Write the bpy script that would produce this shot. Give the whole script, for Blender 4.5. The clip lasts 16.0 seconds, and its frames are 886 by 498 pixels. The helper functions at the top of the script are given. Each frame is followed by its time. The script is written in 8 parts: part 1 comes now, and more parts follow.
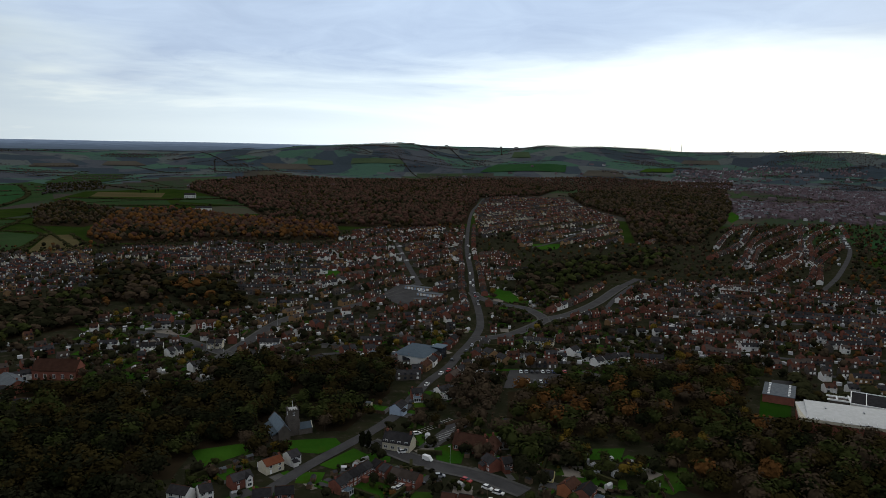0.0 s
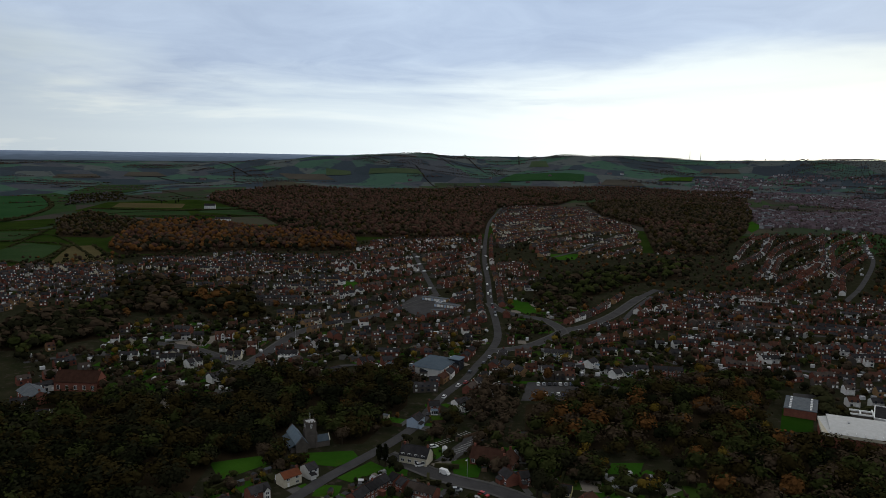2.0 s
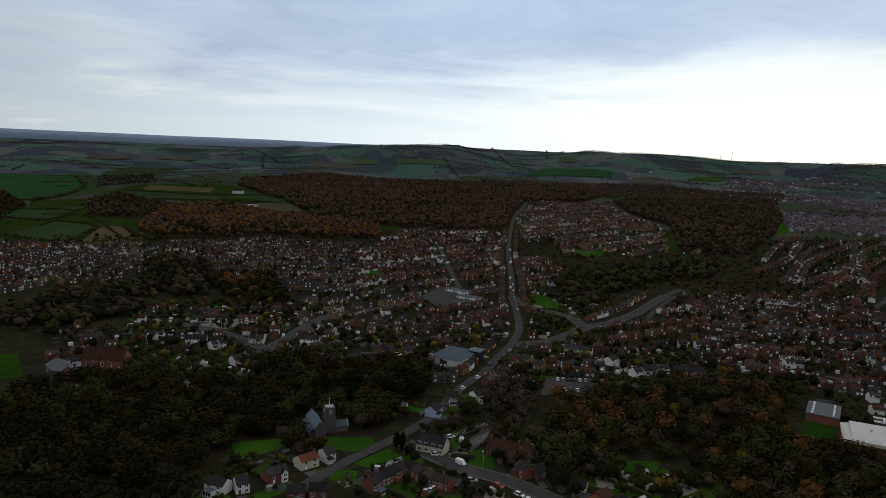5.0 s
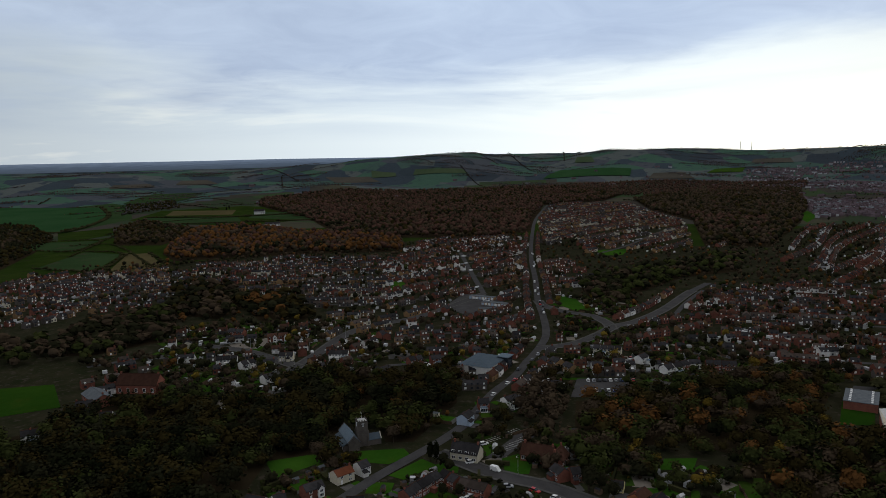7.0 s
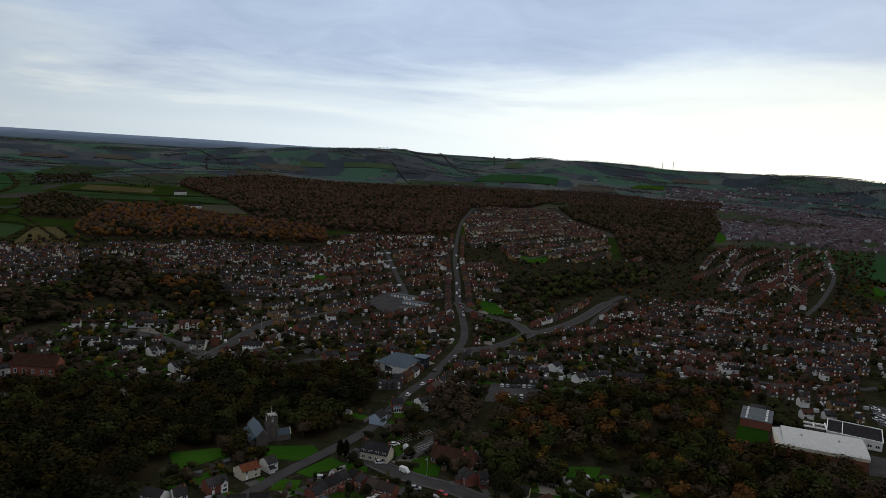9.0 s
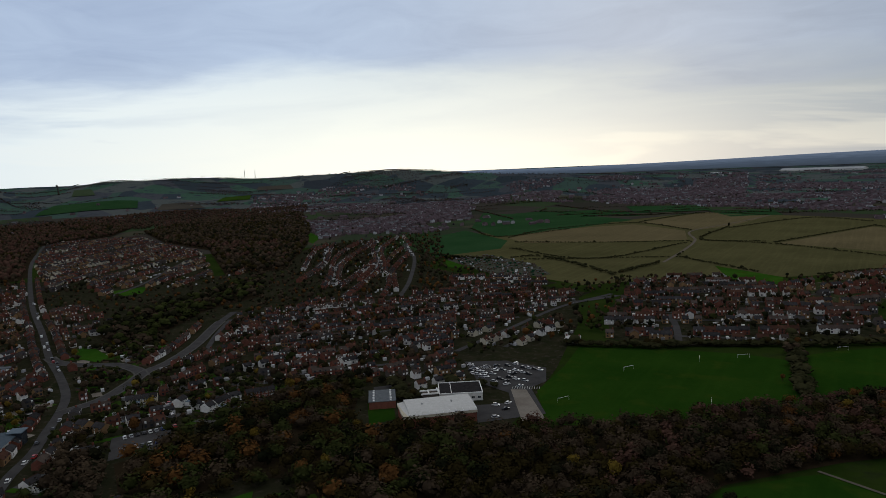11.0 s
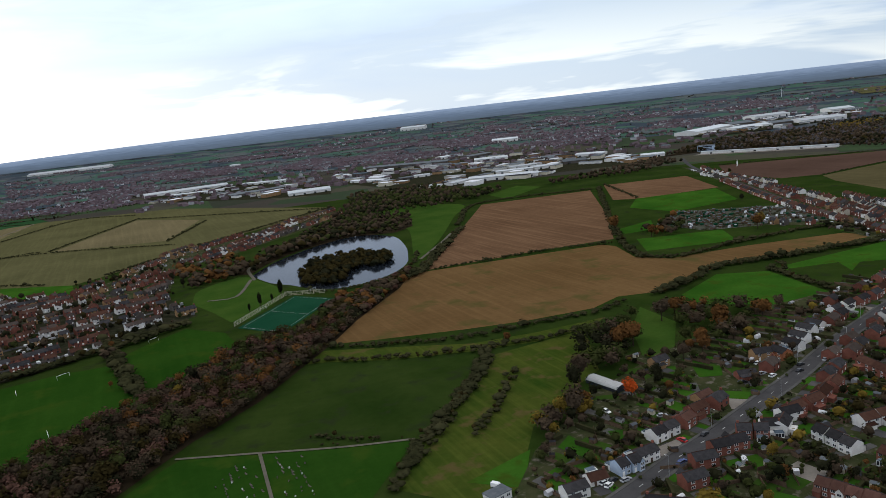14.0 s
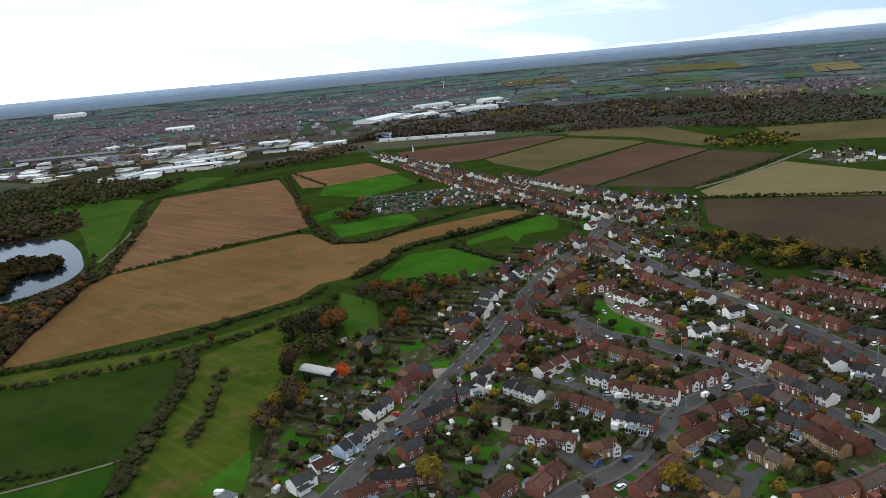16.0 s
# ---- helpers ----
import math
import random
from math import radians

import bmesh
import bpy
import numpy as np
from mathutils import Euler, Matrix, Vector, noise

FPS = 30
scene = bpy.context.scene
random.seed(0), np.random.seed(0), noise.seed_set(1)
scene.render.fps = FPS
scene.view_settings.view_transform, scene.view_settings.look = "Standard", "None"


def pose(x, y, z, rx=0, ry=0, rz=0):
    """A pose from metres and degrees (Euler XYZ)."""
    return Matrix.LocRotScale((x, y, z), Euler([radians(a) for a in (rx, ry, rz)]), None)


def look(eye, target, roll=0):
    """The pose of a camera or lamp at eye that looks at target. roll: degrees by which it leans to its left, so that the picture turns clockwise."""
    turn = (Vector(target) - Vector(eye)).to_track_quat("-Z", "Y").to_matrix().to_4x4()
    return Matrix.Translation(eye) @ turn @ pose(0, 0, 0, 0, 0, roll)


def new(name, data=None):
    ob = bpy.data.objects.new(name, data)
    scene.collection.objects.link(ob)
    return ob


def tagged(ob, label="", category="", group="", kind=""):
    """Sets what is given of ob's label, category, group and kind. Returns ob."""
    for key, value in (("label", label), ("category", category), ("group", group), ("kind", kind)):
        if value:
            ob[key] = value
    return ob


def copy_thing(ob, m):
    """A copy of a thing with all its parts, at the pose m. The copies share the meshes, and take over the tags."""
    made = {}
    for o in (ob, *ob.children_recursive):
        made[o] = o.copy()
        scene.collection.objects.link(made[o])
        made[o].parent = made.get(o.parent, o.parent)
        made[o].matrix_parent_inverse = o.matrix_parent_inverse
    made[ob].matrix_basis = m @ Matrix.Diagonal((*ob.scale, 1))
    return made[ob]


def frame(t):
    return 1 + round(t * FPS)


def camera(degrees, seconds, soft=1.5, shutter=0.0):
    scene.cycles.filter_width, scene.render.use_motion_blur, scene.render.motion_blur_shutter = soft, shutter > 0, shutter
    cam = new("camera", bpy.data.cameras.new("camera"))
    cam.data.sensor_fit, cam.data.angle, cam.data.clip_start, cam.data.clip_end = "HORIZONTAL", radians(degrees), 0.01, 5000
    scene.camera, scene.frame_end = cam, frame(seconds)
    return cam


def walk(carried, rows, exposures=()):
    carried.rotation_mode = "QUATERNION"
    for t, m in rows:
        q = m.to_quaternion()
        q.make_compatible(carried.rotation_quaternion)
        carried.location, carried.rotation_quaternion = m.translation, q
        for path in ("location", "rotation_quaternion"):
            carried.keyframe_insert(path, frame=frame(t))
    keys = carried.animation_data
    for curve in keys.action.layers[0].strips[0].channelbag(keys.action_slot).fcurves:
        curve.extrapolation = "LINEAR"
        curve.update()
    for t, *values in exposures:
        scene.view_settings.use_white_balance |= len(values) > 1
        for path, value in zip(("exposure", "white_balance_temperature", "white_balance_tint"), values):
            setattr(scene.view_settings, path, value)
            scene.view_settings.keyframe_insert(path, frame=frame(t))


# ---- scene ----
# ---- camera ----
cam = camera(62.4, 16.0, soft=0.35)
walk(cam, [
    (0.00, pose(0.0, 0.0, 120.0, 81.84, -1.15, 62.91)),
    (0.50, pose(0.0, -0.1, 121.2, 82.55, -1.12, 62.63)),
    (1.00, pose(0.2, -0.3, 121.5, 83.47, -0.94, 62.10)),
    (1.50, pose(0.4, -0.3, 121.5, 83.33, -1.68, 62.16)),
    (2.00, pose(0.3, 0.2, 121.6, 82.53, -0.90, 64.28)),
    (2.50, pose(0.4, 0.4, 121.2, 82.77, -3.43, 64.73)),
    (3.00, pose(0.3, 0.8, 121.3, 81.39, -0.46, 65.38)),
    (3.50, pose(0.6, 0.6, 121.4, 81.34, -3.38, 65.55)),
    (4.00, pose(0.9, 0.6, 121.3, 81.71, -2.69, 65.98)),
    (4.50, pose(1.1, 0.5, 121.3, 81.80, -2.65, 66.22)),
    (5.10, pose(1.4, 0.1, 121.3, 81.87, -2.53, 66.49)),
    (5.70, pose(1.6, -0.2, 121.4, 81.95, -2.41, 66.78)),
    (6.30, pose(1.9, -0.4, 121.4, 82.05, -2.35, 67.11)),
    (6.50, pose(2.0, -0.2, 121.3, 82.32, 0.68, 67.46)),
    (7.00, pose(2.3, 0.1, 121.4, 82.50, 1.09, 67.72)),
    (7.50, pose(2.4, 0.2, 121.6, 82.59, 0.99, 67.72)),
    (8.00, pose(2.7, 0.6, 121.8, 82.18, 2.87, 67.91)),
    (8.20, pose(2.4, 0.6, 122.0, 82.01, -3.76, 67.46)),
    (8.45, pose(2.2, 0.6, 122.1, 82.06, -4.23, 66.76)),
    (8.80, pose(1.7, 0.6, 122.3, 82.25, -4.07, 64.41)),
    (9.30, pose(0.5, 0.6, 122.7, 82.68, -2.79, 58.83)),
    (9.80, pose(-1.0, 0.3, 123.0, 83.12, -1.07, 51.44)),
    (10.30, pose(-2.7, -0.2, 123.5, 83.41, 0.21, 43.11)),
    (10.50, pose(-3.4, -0.7, 123.6, 83.55, 0.89, 39.70)),
    (11.00, pose(-5.6, -2.1, 124.2, 83.60, 2.34, 30.55)),
    (11.50, pose(-8.4, -3.2, 125.1, 82.76, 2.94, 21.17)),
    (12.00, pose(-11.6, -4.0, 126.2, 81.68, 4.99, 11.23)),
    (12.50, pose(-14.6, -4.8, 127.2, 81.16, 5.84, 2.13)),
    (13.00, pose(-17.2, -4.2, 128.0, 80.77, 6.03, -7.13)),
    (13.50, pose(-20.0, -3.6, 128.9, 79.77, 5.70, -16.57)),
    (14.00, pose(-22.9, -3.2, 130.0, 79.16, 6.38, -24.14)),
    (14.50, pose(-24.7, -2.0, 130.7, 77.54, 6.08, -32.46)),
    (15.00, pose(-26.3, -0.8, 131.4, 76.53, 5.57, -39.88)),
    (15.50, pose(-27.6, -0.1, 131.6, 75.86, 5.67, -43.94)),
    (16.00, pose(-28.9, 0.8, 132.2, 75.73, 5.13, -48.71)),
], exposures=[(0, -0.02, 6300, 6), (1.0, -0.02, 6300, 6), (1.5, -0.14, 6300, 6), (2.0, -0.18, 6350, 7), (6.5, -0.18, 6350, 8), (8.2, -0.2, 6350, 8), (10.3, -0.33, 6250, 8), (11.5, -0.46, 6200, 8), (12.0, -0.5, 6100, 9), (12.5, -0.05, 6000, 10), (13.0, 0.22, 6100, 9), (13.5, 0.22, 6150, 9), (14.0, 0.78, 6150, 8), (14.5, 0.8, 6200, 7), (15.0, 1.12, 6200, 5), (16.0, 1.3, 6200, 4)])

# ---- overcast sky and a weak, veiled sun ----
SUN_AZ, SUN_EL = radians(-16), radians(14)      # azimuth from +y, clockwise
world = bpy.data.worlds.new("overcast_sky")
scene.world = world
world.use_nodes = True
wt = world.node_tree
wt.nodes.clear()


def wnode(kind, **values):
    n = wt.nodes.new(kind)
    for key, value in values.items():
        n.inputs[key].default_value = value
    return n


def wmath(op, a, b=0.0, clamp=False):
    n = wt.nodes.new("ShaderNodeMath")
    n.operation, n.use_clamp = op, clamp
    for i, v in enumerate((a, b)):
        if isinstance(v, (int, float)):
            n.inputs[i].default_value = v
        else:
            wt.links.new(v, n.inputs[i])
    return n.outputs[0]


def wmix(fac, a, b):
    n = wt.nodes.new("ShaderNodeMix")
    n.data_type = "RGBA"
    for i, v in ((0, fac), (6, a), (7, b)):
        if isinstance(v, tuple):
            n.inputs[i].default_value = (*v, 1)
        elif isinstance(v, (int, float)):
            n.inputs[i].default_value = v
        else:
            wt.links.new(v, n.inputs[i])
    return n.outputs[2]


wc = wt.nodes.new("ShaderNodeTexCoord")
wsep = wt.nodes.new("ShaderNodeSeparateXYZ")
wt.links.new(wc.outputs["Generated"], wsep.inputs[0])
up = wmath("MAXIMUM", wsep.outputs[2], 0.0)
flat = wmath("ADD", up, 0.07)
wcomb = wt.nodes.new("ShaderNodeCombineXYZ")
wt.links.new(wmath("DIVIDE", wsep.outputs[0], flat), wcomb.inputs[0])
wt.links.new(wmath("DIVIDE", wsep.outputs[1], flat), wcomb.inputs[1])
big = wnode("ShaderNodeTexNoise", Scale=0.33, Detail=5.0, Roughness=0.5, Distortion=0.4)
wt.links.new(wcomb.outputs[0], big.inputs["Vector"])
fine = wnode("ShaderNodeTexNoise", Scale=1.6, Detail=6.0, Roughness=0.6, Distortion=0.8)
wt.links.new(wcomb.outputs[0], fine.inputs["Vector"])
# the cloud deck thickens upwards; a clear bright gap stays above the horizon
deck = wmath("MULTIPLY", wmath("SUBTRACT", up, 0.078), 15.0)
deck = wmath("ADD", deck, wmath("MULTIPLY", wmath("SUBTRACT", big.outputs[0], 0.5), 4.2))
deck = wmath("ADD", deck, wmath("MULTIPLY", wmath("SUBTRACT", fine.outputs[0], 0.5), 0.6), clamp=True)


def toward(azimuth, power):
    """How much a direction of the sky leans to an azimuth."""
    n = wt.nodes.new("ShaderNodeVectorMath")
    n.operation = "DOT_PRODUCT"
    wt.links.new(wc.outputs["Generated"], n.inputs[0])
    n.inputs[1].default_value = (math.sin(azimuth), math.cos(azimuth), 0.1)
    return wmath("POWER", wmath("MAXIMUM", n.outputs["Value"], 0.0), power, clamp=True)


bright = toward(radians(-57), 4.2)               # the thin, bright side of the cloud cover
glow = wmath("MULTIPLY", toward(radians(-35), 13.0), wmath("SUBTRACT", 1.0, wmath("MULTIPLY", up, 6.5), clamp=True))
east = toward(radians(88), 4.0)                  # thicker, greyer cover to the east
gap = wmix(bright, wmix(east, (0.45, 0.50, 0.555), (0.262, 0.325, 0.405)), (1.05, 1.15, 1.21))
layers = wt.nodes.new("ShaderNodeMapping")
layers.inputs["Scale"].default_value = (2.2, 2.2, 17.0)
wt.links.new(wc.outputs["Generated"], layers.inputs[0])
streak = wnode("ShaderNodeTexNoise", Scale=1.0, Detail=5.0, Roughness=0.55, Distortion=0.5)
wt.links.new(layers.outputs[0], streak.inputs["Vector"])
thick = wmath("MULTIPLY", wmath("SUBTRACT", streak.outputs[0], 0.44), 4.0, clamp=True)
thick = wmath("MULTIPLY", thick, wmath("MULTIPLY", wmath("SUBTRACT", up, 0.015), 24.0, clamp=True))
thick = wmath("MULTIPLY", thick, 0.9)
gap = wmix(thick, gap, wmix(bright, wmix(east, (0.39, 0.455, 0.56), (0.225, 0.29, 0.39)), (0.68, 0.80, 0.98)))
slit = wmath("MULTIPLY", wmath("SUBTRACT", streak.outputs[0], 0.49), -14.0, clamp=True)      # thin warm slits between the cloud layers
slit = wmath("MULTIPLY", slit, wmath("SUBTRACT", 1.0, wmath("MULTIPLY", up, 9.0), clamp=True))
gap = wmix(wmath("MULTIPLY", slit, 0.75), gap, wmix(bright, wmix(east, (0.98, 0.94, 0.82), (0.46, 0.46, 0.44)), (1.12, 1.17, 1.18)))
gap = wmix(glow, gap, (1.50, 1.46, 1.27))
mottle = wmath("MULTIPLY", wmath("SUBTRACT", wmath("ADD", wmath("MULTIPLY", fine.outputs[0], 0.45), big.outputs[0]), 0.5), 1.9, clamp=True)
cloud = wmix(bright, wmix(mottle, wmix(east, (0.60, 0.69, 0.85), (0.335, 0.41, 0.52)), wmix(east, (0.38, 0.44, 0.56), (0.225, 0.275, 0.365))), wmix(mottle, (0.79, 0.92, 1.13), (0.47, 0.57, 0.79)))
deck = wmath("SUBTRACT", deck, wmath("MULTIPLY", glow, 1.1), clamp=True)      # the clouds part round the veiled sun
sky_colour = wmix(deck, gap, cloud)
high = wmath("MULTIPLY", wmath("SUBTRACT", up, 0.24), 3.0, clamp=True)
sky_colour = wmix(high, sky_colour, (0.775, 0.76, 0.76))
deck_light = wnode("ShaderNodeBackground", Strength=1.0)
wt.links.new(sky_colour, deck_light.inputs[0])
clear = wt.nodes.new("ShaderNodeTexSky")
clear.sky_type, clear.sun_disc = "NISHITA", False
clear.sun_elevation, clear.sun_rotation = SUN_EL, SUN_AZ
clear_light = wnode("ShaderNodeBackground", Strength=0.06)
wt.links.new(clear.outputs[0], clear_light.inputs[0])
both = wnode("ShaderNodeMixShader", Fac=0.92)
wt.links.new(clear_light.outputs[0], both.inputs[1])
wt.links.new(deck_light.outputs[0], both.inputs[2])
wout = wt.nodes.new("ShaderNodeOutputWorld")
wt.links.new(both.outputs[0], wout.inputs[0])

sun = new("sun", bpy.data.lights.new("sun", "SUN"))
sun.data.energy, sun.data.angle, sun.data.color = 0.5, radians(18), (1.0, 0.93, 0.82)
sun.matrix_world = look((0, 0, 0), (-math.sin(SUN_AZ) * math.cos(SUN_EL), -math.cos(SUN_AZ) * math.cos(SUN_EL), -math.sin(SUN_EL)))

# ---- materials ----
MATS = {}


def mat(name, dark, light, scale=0.3, fine=3.0, rough=0.9, bump=0.3, third=None, spread=0.0, world_space=True, metal=0.0, islands=False, stripes=None, cells=None):
    """Two colours mixed by coarse and fine noise; third: stains; spread: change of brightness from piece to piece."""
    m = bpy.data.materials.new(name)
    m.use_nodes = True
    t = m.node_tree
    bsdf = t.nodes["Principled BSDF"]
    bsdf.inputs["Roughness"].default_value, bsdf.inputs["Metallic"].default_value = rough, metal
    bsdf.inputs["Specular IOR Level"].default_value = 0.0 if rough >= 0.8 else 0.3
    if world_space:
        coord = t.nodes.new("ShaderNodeNewGeometry").outputs["Position"]
    else:
        coord = t.nodes.new("ShaderNodeTexCoord").outputs["Object"]

    def noise_at(s, detail):
        n = t.nodes.new("ShaderNodeTexNoise")
        n.inputs["Scale"].default_value, n.inputs["Detail"].default_value, n.inputs["Roughness"].default_value = s, detail, 0.6
        t.links.new(coord, n.inputs["Vector"])
        return n.outputs[0]

    def ramp(fac, lo, hi):
        n = t.nodes.new("ShaderNodeMapRange")
        n.inputs[1].default_value, n.inputs[2].default_value = lo, hi
        t.links.new(fac, n.inputs[0])
        return n.outputs[0]

    def mix(fac, a, b, mode="MIX"):
        n = t.nodes.new("ShaderNodeMix")
        n.data_type, n.blend_type = "RGBA", mode
        for i, v in ((0, fac), (6, a), (7, b)):
            if isinstance(v, tuple):
                n.inputs[i].default_value = (*v, 1)
            elif isinstance(v, (int, float)):
                n.inputs[i].default_value = v
            else:
                t.links.new(v, n.inputs[i])
        return n.outputs[2]

    coarse, grain = noise_at(scale, 4), noise_at(fine, 3)
    colour = mix(ramp(coarse, 0.3, 0.7), dark, light)
    if cells:                                # small fields of differing crops
        size, tones = cells
        vor = t.nodes.new("ShaderNodeTexVoronoi")
        vor.inputs["Scale"].default_value = 1.0 / size
        t.links.new(coord, vor.inputs["Vector"])
        pick = t.nodes.new("ShaderNodeValToRGB")
        pick.color_ramp.interpolation = "CONSTANT"
        while len(pick.color_ramp.elements) < len(tones):
            pick.color_ramp.elements.new(0.5)
        for i, tone in enumerate(tones):
            pick.color_ramp.elements[i].position = i / len(tones)
            pick.color_ramp.elements[i].color = (*tone, 1)
        t.links.new(vor.outputs["Color"], pick.inputs[0])
        colour = mix(0.75, colour, pick.outputs[0])
    if stripes:
        angle, pitch, strength = stripes
        rot = t.nodes.new("ShaderNodeMapping")
        rot.inputs["Rotation"].default_value = (0, 0, radians(angle))
        t.links.new(coord, rot.inputs["Vector"])
        rot.inputs["Scale"].default_value = (1.6 / pitch, 0.05 / pitch, 1)
        wave = t.nodes.new("ShaderNodeTexNoise")
        wave.inputs["Scale"].default_value, wave.inputs["Detail"].default_value, wave.inputs["Roughness"].default_value = 1.0, 4.0, 0.65
        t.links.new(rot.outputs[0], wave.inputs["Vector"])
        line = ramp(wave.outputs[0], 0.47, 0.7)
        n = t.nodes.new("ShaderNodeMath")
        n.operation = "MULTIPLY"
        n.inputs[1].default_value = strength
        t.links.new(line, n.inputs[0])
        colour = mix(n.outputs[0], colour, tuple(min(1.0, 1.7 * c) for c in light))
    if third:
        colour = mix(ramp(noise_at(scale * 2.7, 3), 0.55, 0.68), colour, third)
    colour = mix(0.45, colour, mix(grain, (0.35, 0.35, 0.35), (1, 1, 1)), "MULTIPLY")
    if spread:
        if islands:
            rnd = t.nodes.new("ShaderNodeNewGeometry").outputs["Random Per Island"]
        else:
            rnd = t.nodes.new("ShaderNodeObjectInfo").outputs["Random"]
        lo, hi = 1 - spread, 1.0
        n = t.nodes.new("ShaderNodeMapRange")
        n.inputs[3].default_value, n.inputs[4].default_value = lo, hi
        t.links.new(rnd, n.inputs[0])
        g = t.nodes.new("ShaderNodeCombineColor")
        for i in range(3):
            t.links.new(n.outputs[0], g.inputs[i])
        colour = mix(1.0, colour, g.outputs[0], "MULTIPLY")
    t.links.new(colour, bsdf.inputs["Base Color"])
    if bump:
        b = t.nodes.new("ShaderNodeBump")
        b.inputs["Strength"].default_value, b.inputs["Distance"].default_value = bump, 0.3
        t.links.new(grain, b.inputs["Height"])
        t.links.new(b.outputs[0], bsdf.inputs["Normal"])
    MATS[name] = m
    return m


# land
mat("base", (0.036, 0.046, 0.028), (0.056, 0.060, 0.040), 0.012, 0.25, third=(0.042, 0.041, 0.034),
    cells=(130, [(0.030, 0.034, 0.024), (0.036, 0.062, 0.026), (0.046, 0.038, 0.034), (0.062, 0.057, 0.040), (0.030, 0.046, 0.025), (0.050, 0.043, 0.039), (0.036, 0.031, 0.028)]))
# bluish haze of the last miles is painted into this ground colour
mat("hazy_land", (0.048, 0.066, 0.078), (0.068, 0.089, 0.102), 0.008, 0.1, bump=0.0, third=(0.038, 0.049, 0.062),
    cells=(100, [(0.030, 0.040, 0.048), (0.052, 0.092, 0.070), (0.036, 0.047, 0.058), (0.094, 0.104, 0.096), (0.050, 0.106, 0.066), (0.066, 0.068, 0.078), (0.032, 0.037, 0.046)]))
mat("garden", (0.013, 0.017, 0.008), (0.031, 0.028, 0.017), 0.09, 0.9, third=(0.044, 0.037, 0.028))
mat("plot", (0.020, 0.030, 0.010), (0.050, 0.049, 0.024), 0.09, 0.9, third=(0.105, 0.093, 0.072))
mat("litter", (0.017, 0.013, 0.008), (0.032, 0.024, 0.014), 0.03, 0.5)
mat("grass", (0.017, 0.057, 0.006), (0.036, 0.092, 0.010), 0.025, 0.5, third=(0.032, 0.058, 0.007))
mat("sports", (0.011, 0.036, 0.004), (0.019, 0.049, 0.006), 0.02, 0.4, third=(0.024, 0.048, 0.006), stripes=(28, 9, 0.12))
mat("park", (0.022, 0.052, 0.008), (0.040, 0.071, 0.012), 0.03, 0.5)
mat("drab", (0.058, 0.05, 0.023), (0.085, 0.071, 0.034), 0.01, 0.15, stripes=(60, 8, 0.2))
mat("lea", (0.043, 0.064, 0.034), (0.062, 0.084, 0.046), 0.01, 0.2)
mat("dun", (0.055, 0.051, 0.042), (0.078, 0.070, 0.057), 0.01, 0.2)
mat("green", (0.017, 0.050, 0.018), (0.028, 0.066, 0.026), 0.01, 0.2)
mat("farm", (0.020, 0.040, 0.015), (0.032, 0.056, 0.022), 0.012, 0.2, third=(0.038, 0.046, 0.024))
mat("meadow", (0.021, 0.042, 0.006), (0.052, 0.062, 0.011), 0.03, 0.35, third=(0.072, 0.058, 0.02), stripes=(48, 5, 0.3))
mat("pasture", (0.0125, 0.026, 0.0045), (0.027, 0.042, 0.009), 0.025, 0.3, third=(0.018, 0.026, 0.009))
mat("stubble", (0.088, 0.051, 0.020), (0.124, 0.074, 0.031), 0.012, 0.3, third=(0.075, 0.06, 0.02), stripes=(100, 6, 0.22))
mat("ploughed", (0.090, 0.050, 0.027), (0.124, 0.071, 0.039), 0.012, 0.3, stripes=(34, 6, 0.5))
mat("maroon", (0.056, 0.034, 0.025), (0.082, 0.05, 0.037), 0.008, 0.15, stripes=(5, 9, 0.15))
mat("darksoil", (0.036, 0.027, 0.018), (0.055, 0.042, 0.028), 0.008, 0.15)
mat("olive", (0.062, 0.060, 0.026), (0.090, 0.084, 0.037), 0.01, 0.15, stripes=(60, 8, 0.2))
mat("straw", (0.098, 0.082, 0.043), (0.135, 0.111, 0.058), 0.008, 0.15, stripes=(80, 8, 0.2))
mat("larch", (0.13, 0.085, 0.012), (0.2, 0.13, 0.02), 0.05, 0.4)
mat("allotment", (0.035, 0.04, 0.022), (0.075, 0.075, 0.06), 0.15, 0.9, third=(0.12, 0.12, 0.12))
mat("pitch", (0.008, 0.040, 0.020), (0.012, 0.050, 0.026), 0.05, 2.0)
mat("asphalt", (0.046, 0.045, 0.046), (0.071, 0.069, 0.070), 0.12, 1.5, rough=0.85, bump=0.1)
mat("lane", (0.10, 0.088, 0.07), (0.15, 0.13, 0.105), 0.2, 1.5)
mat("concrete", (0.16, 0.14, 0.12), (0.22, 0.2, 0.175), 0.1, 1.0)
mat("path", (0.085, 0.078, 0.06), (0.12, 0.11, 0.085), 0.2, 1.5)
mat("paving", (0.0675, 0.066, 0.06375), (0.0975, 0.09375, 0.09), 0.2, 1.5)
mat("mark", (0.4, 0.4, 0.39), (0.55, 0.55, 0.54), 0.5, 3.0)
water = mat("water", (0.008, 0.011, 0.016), (0.012, 0.015, 0.02), 0.02, 0.6, rough=0.1, bump=0.02)
water.node_tree.nodes["Principled BSDF"].inputs["Specular IOR Level"].default_value = 0.05
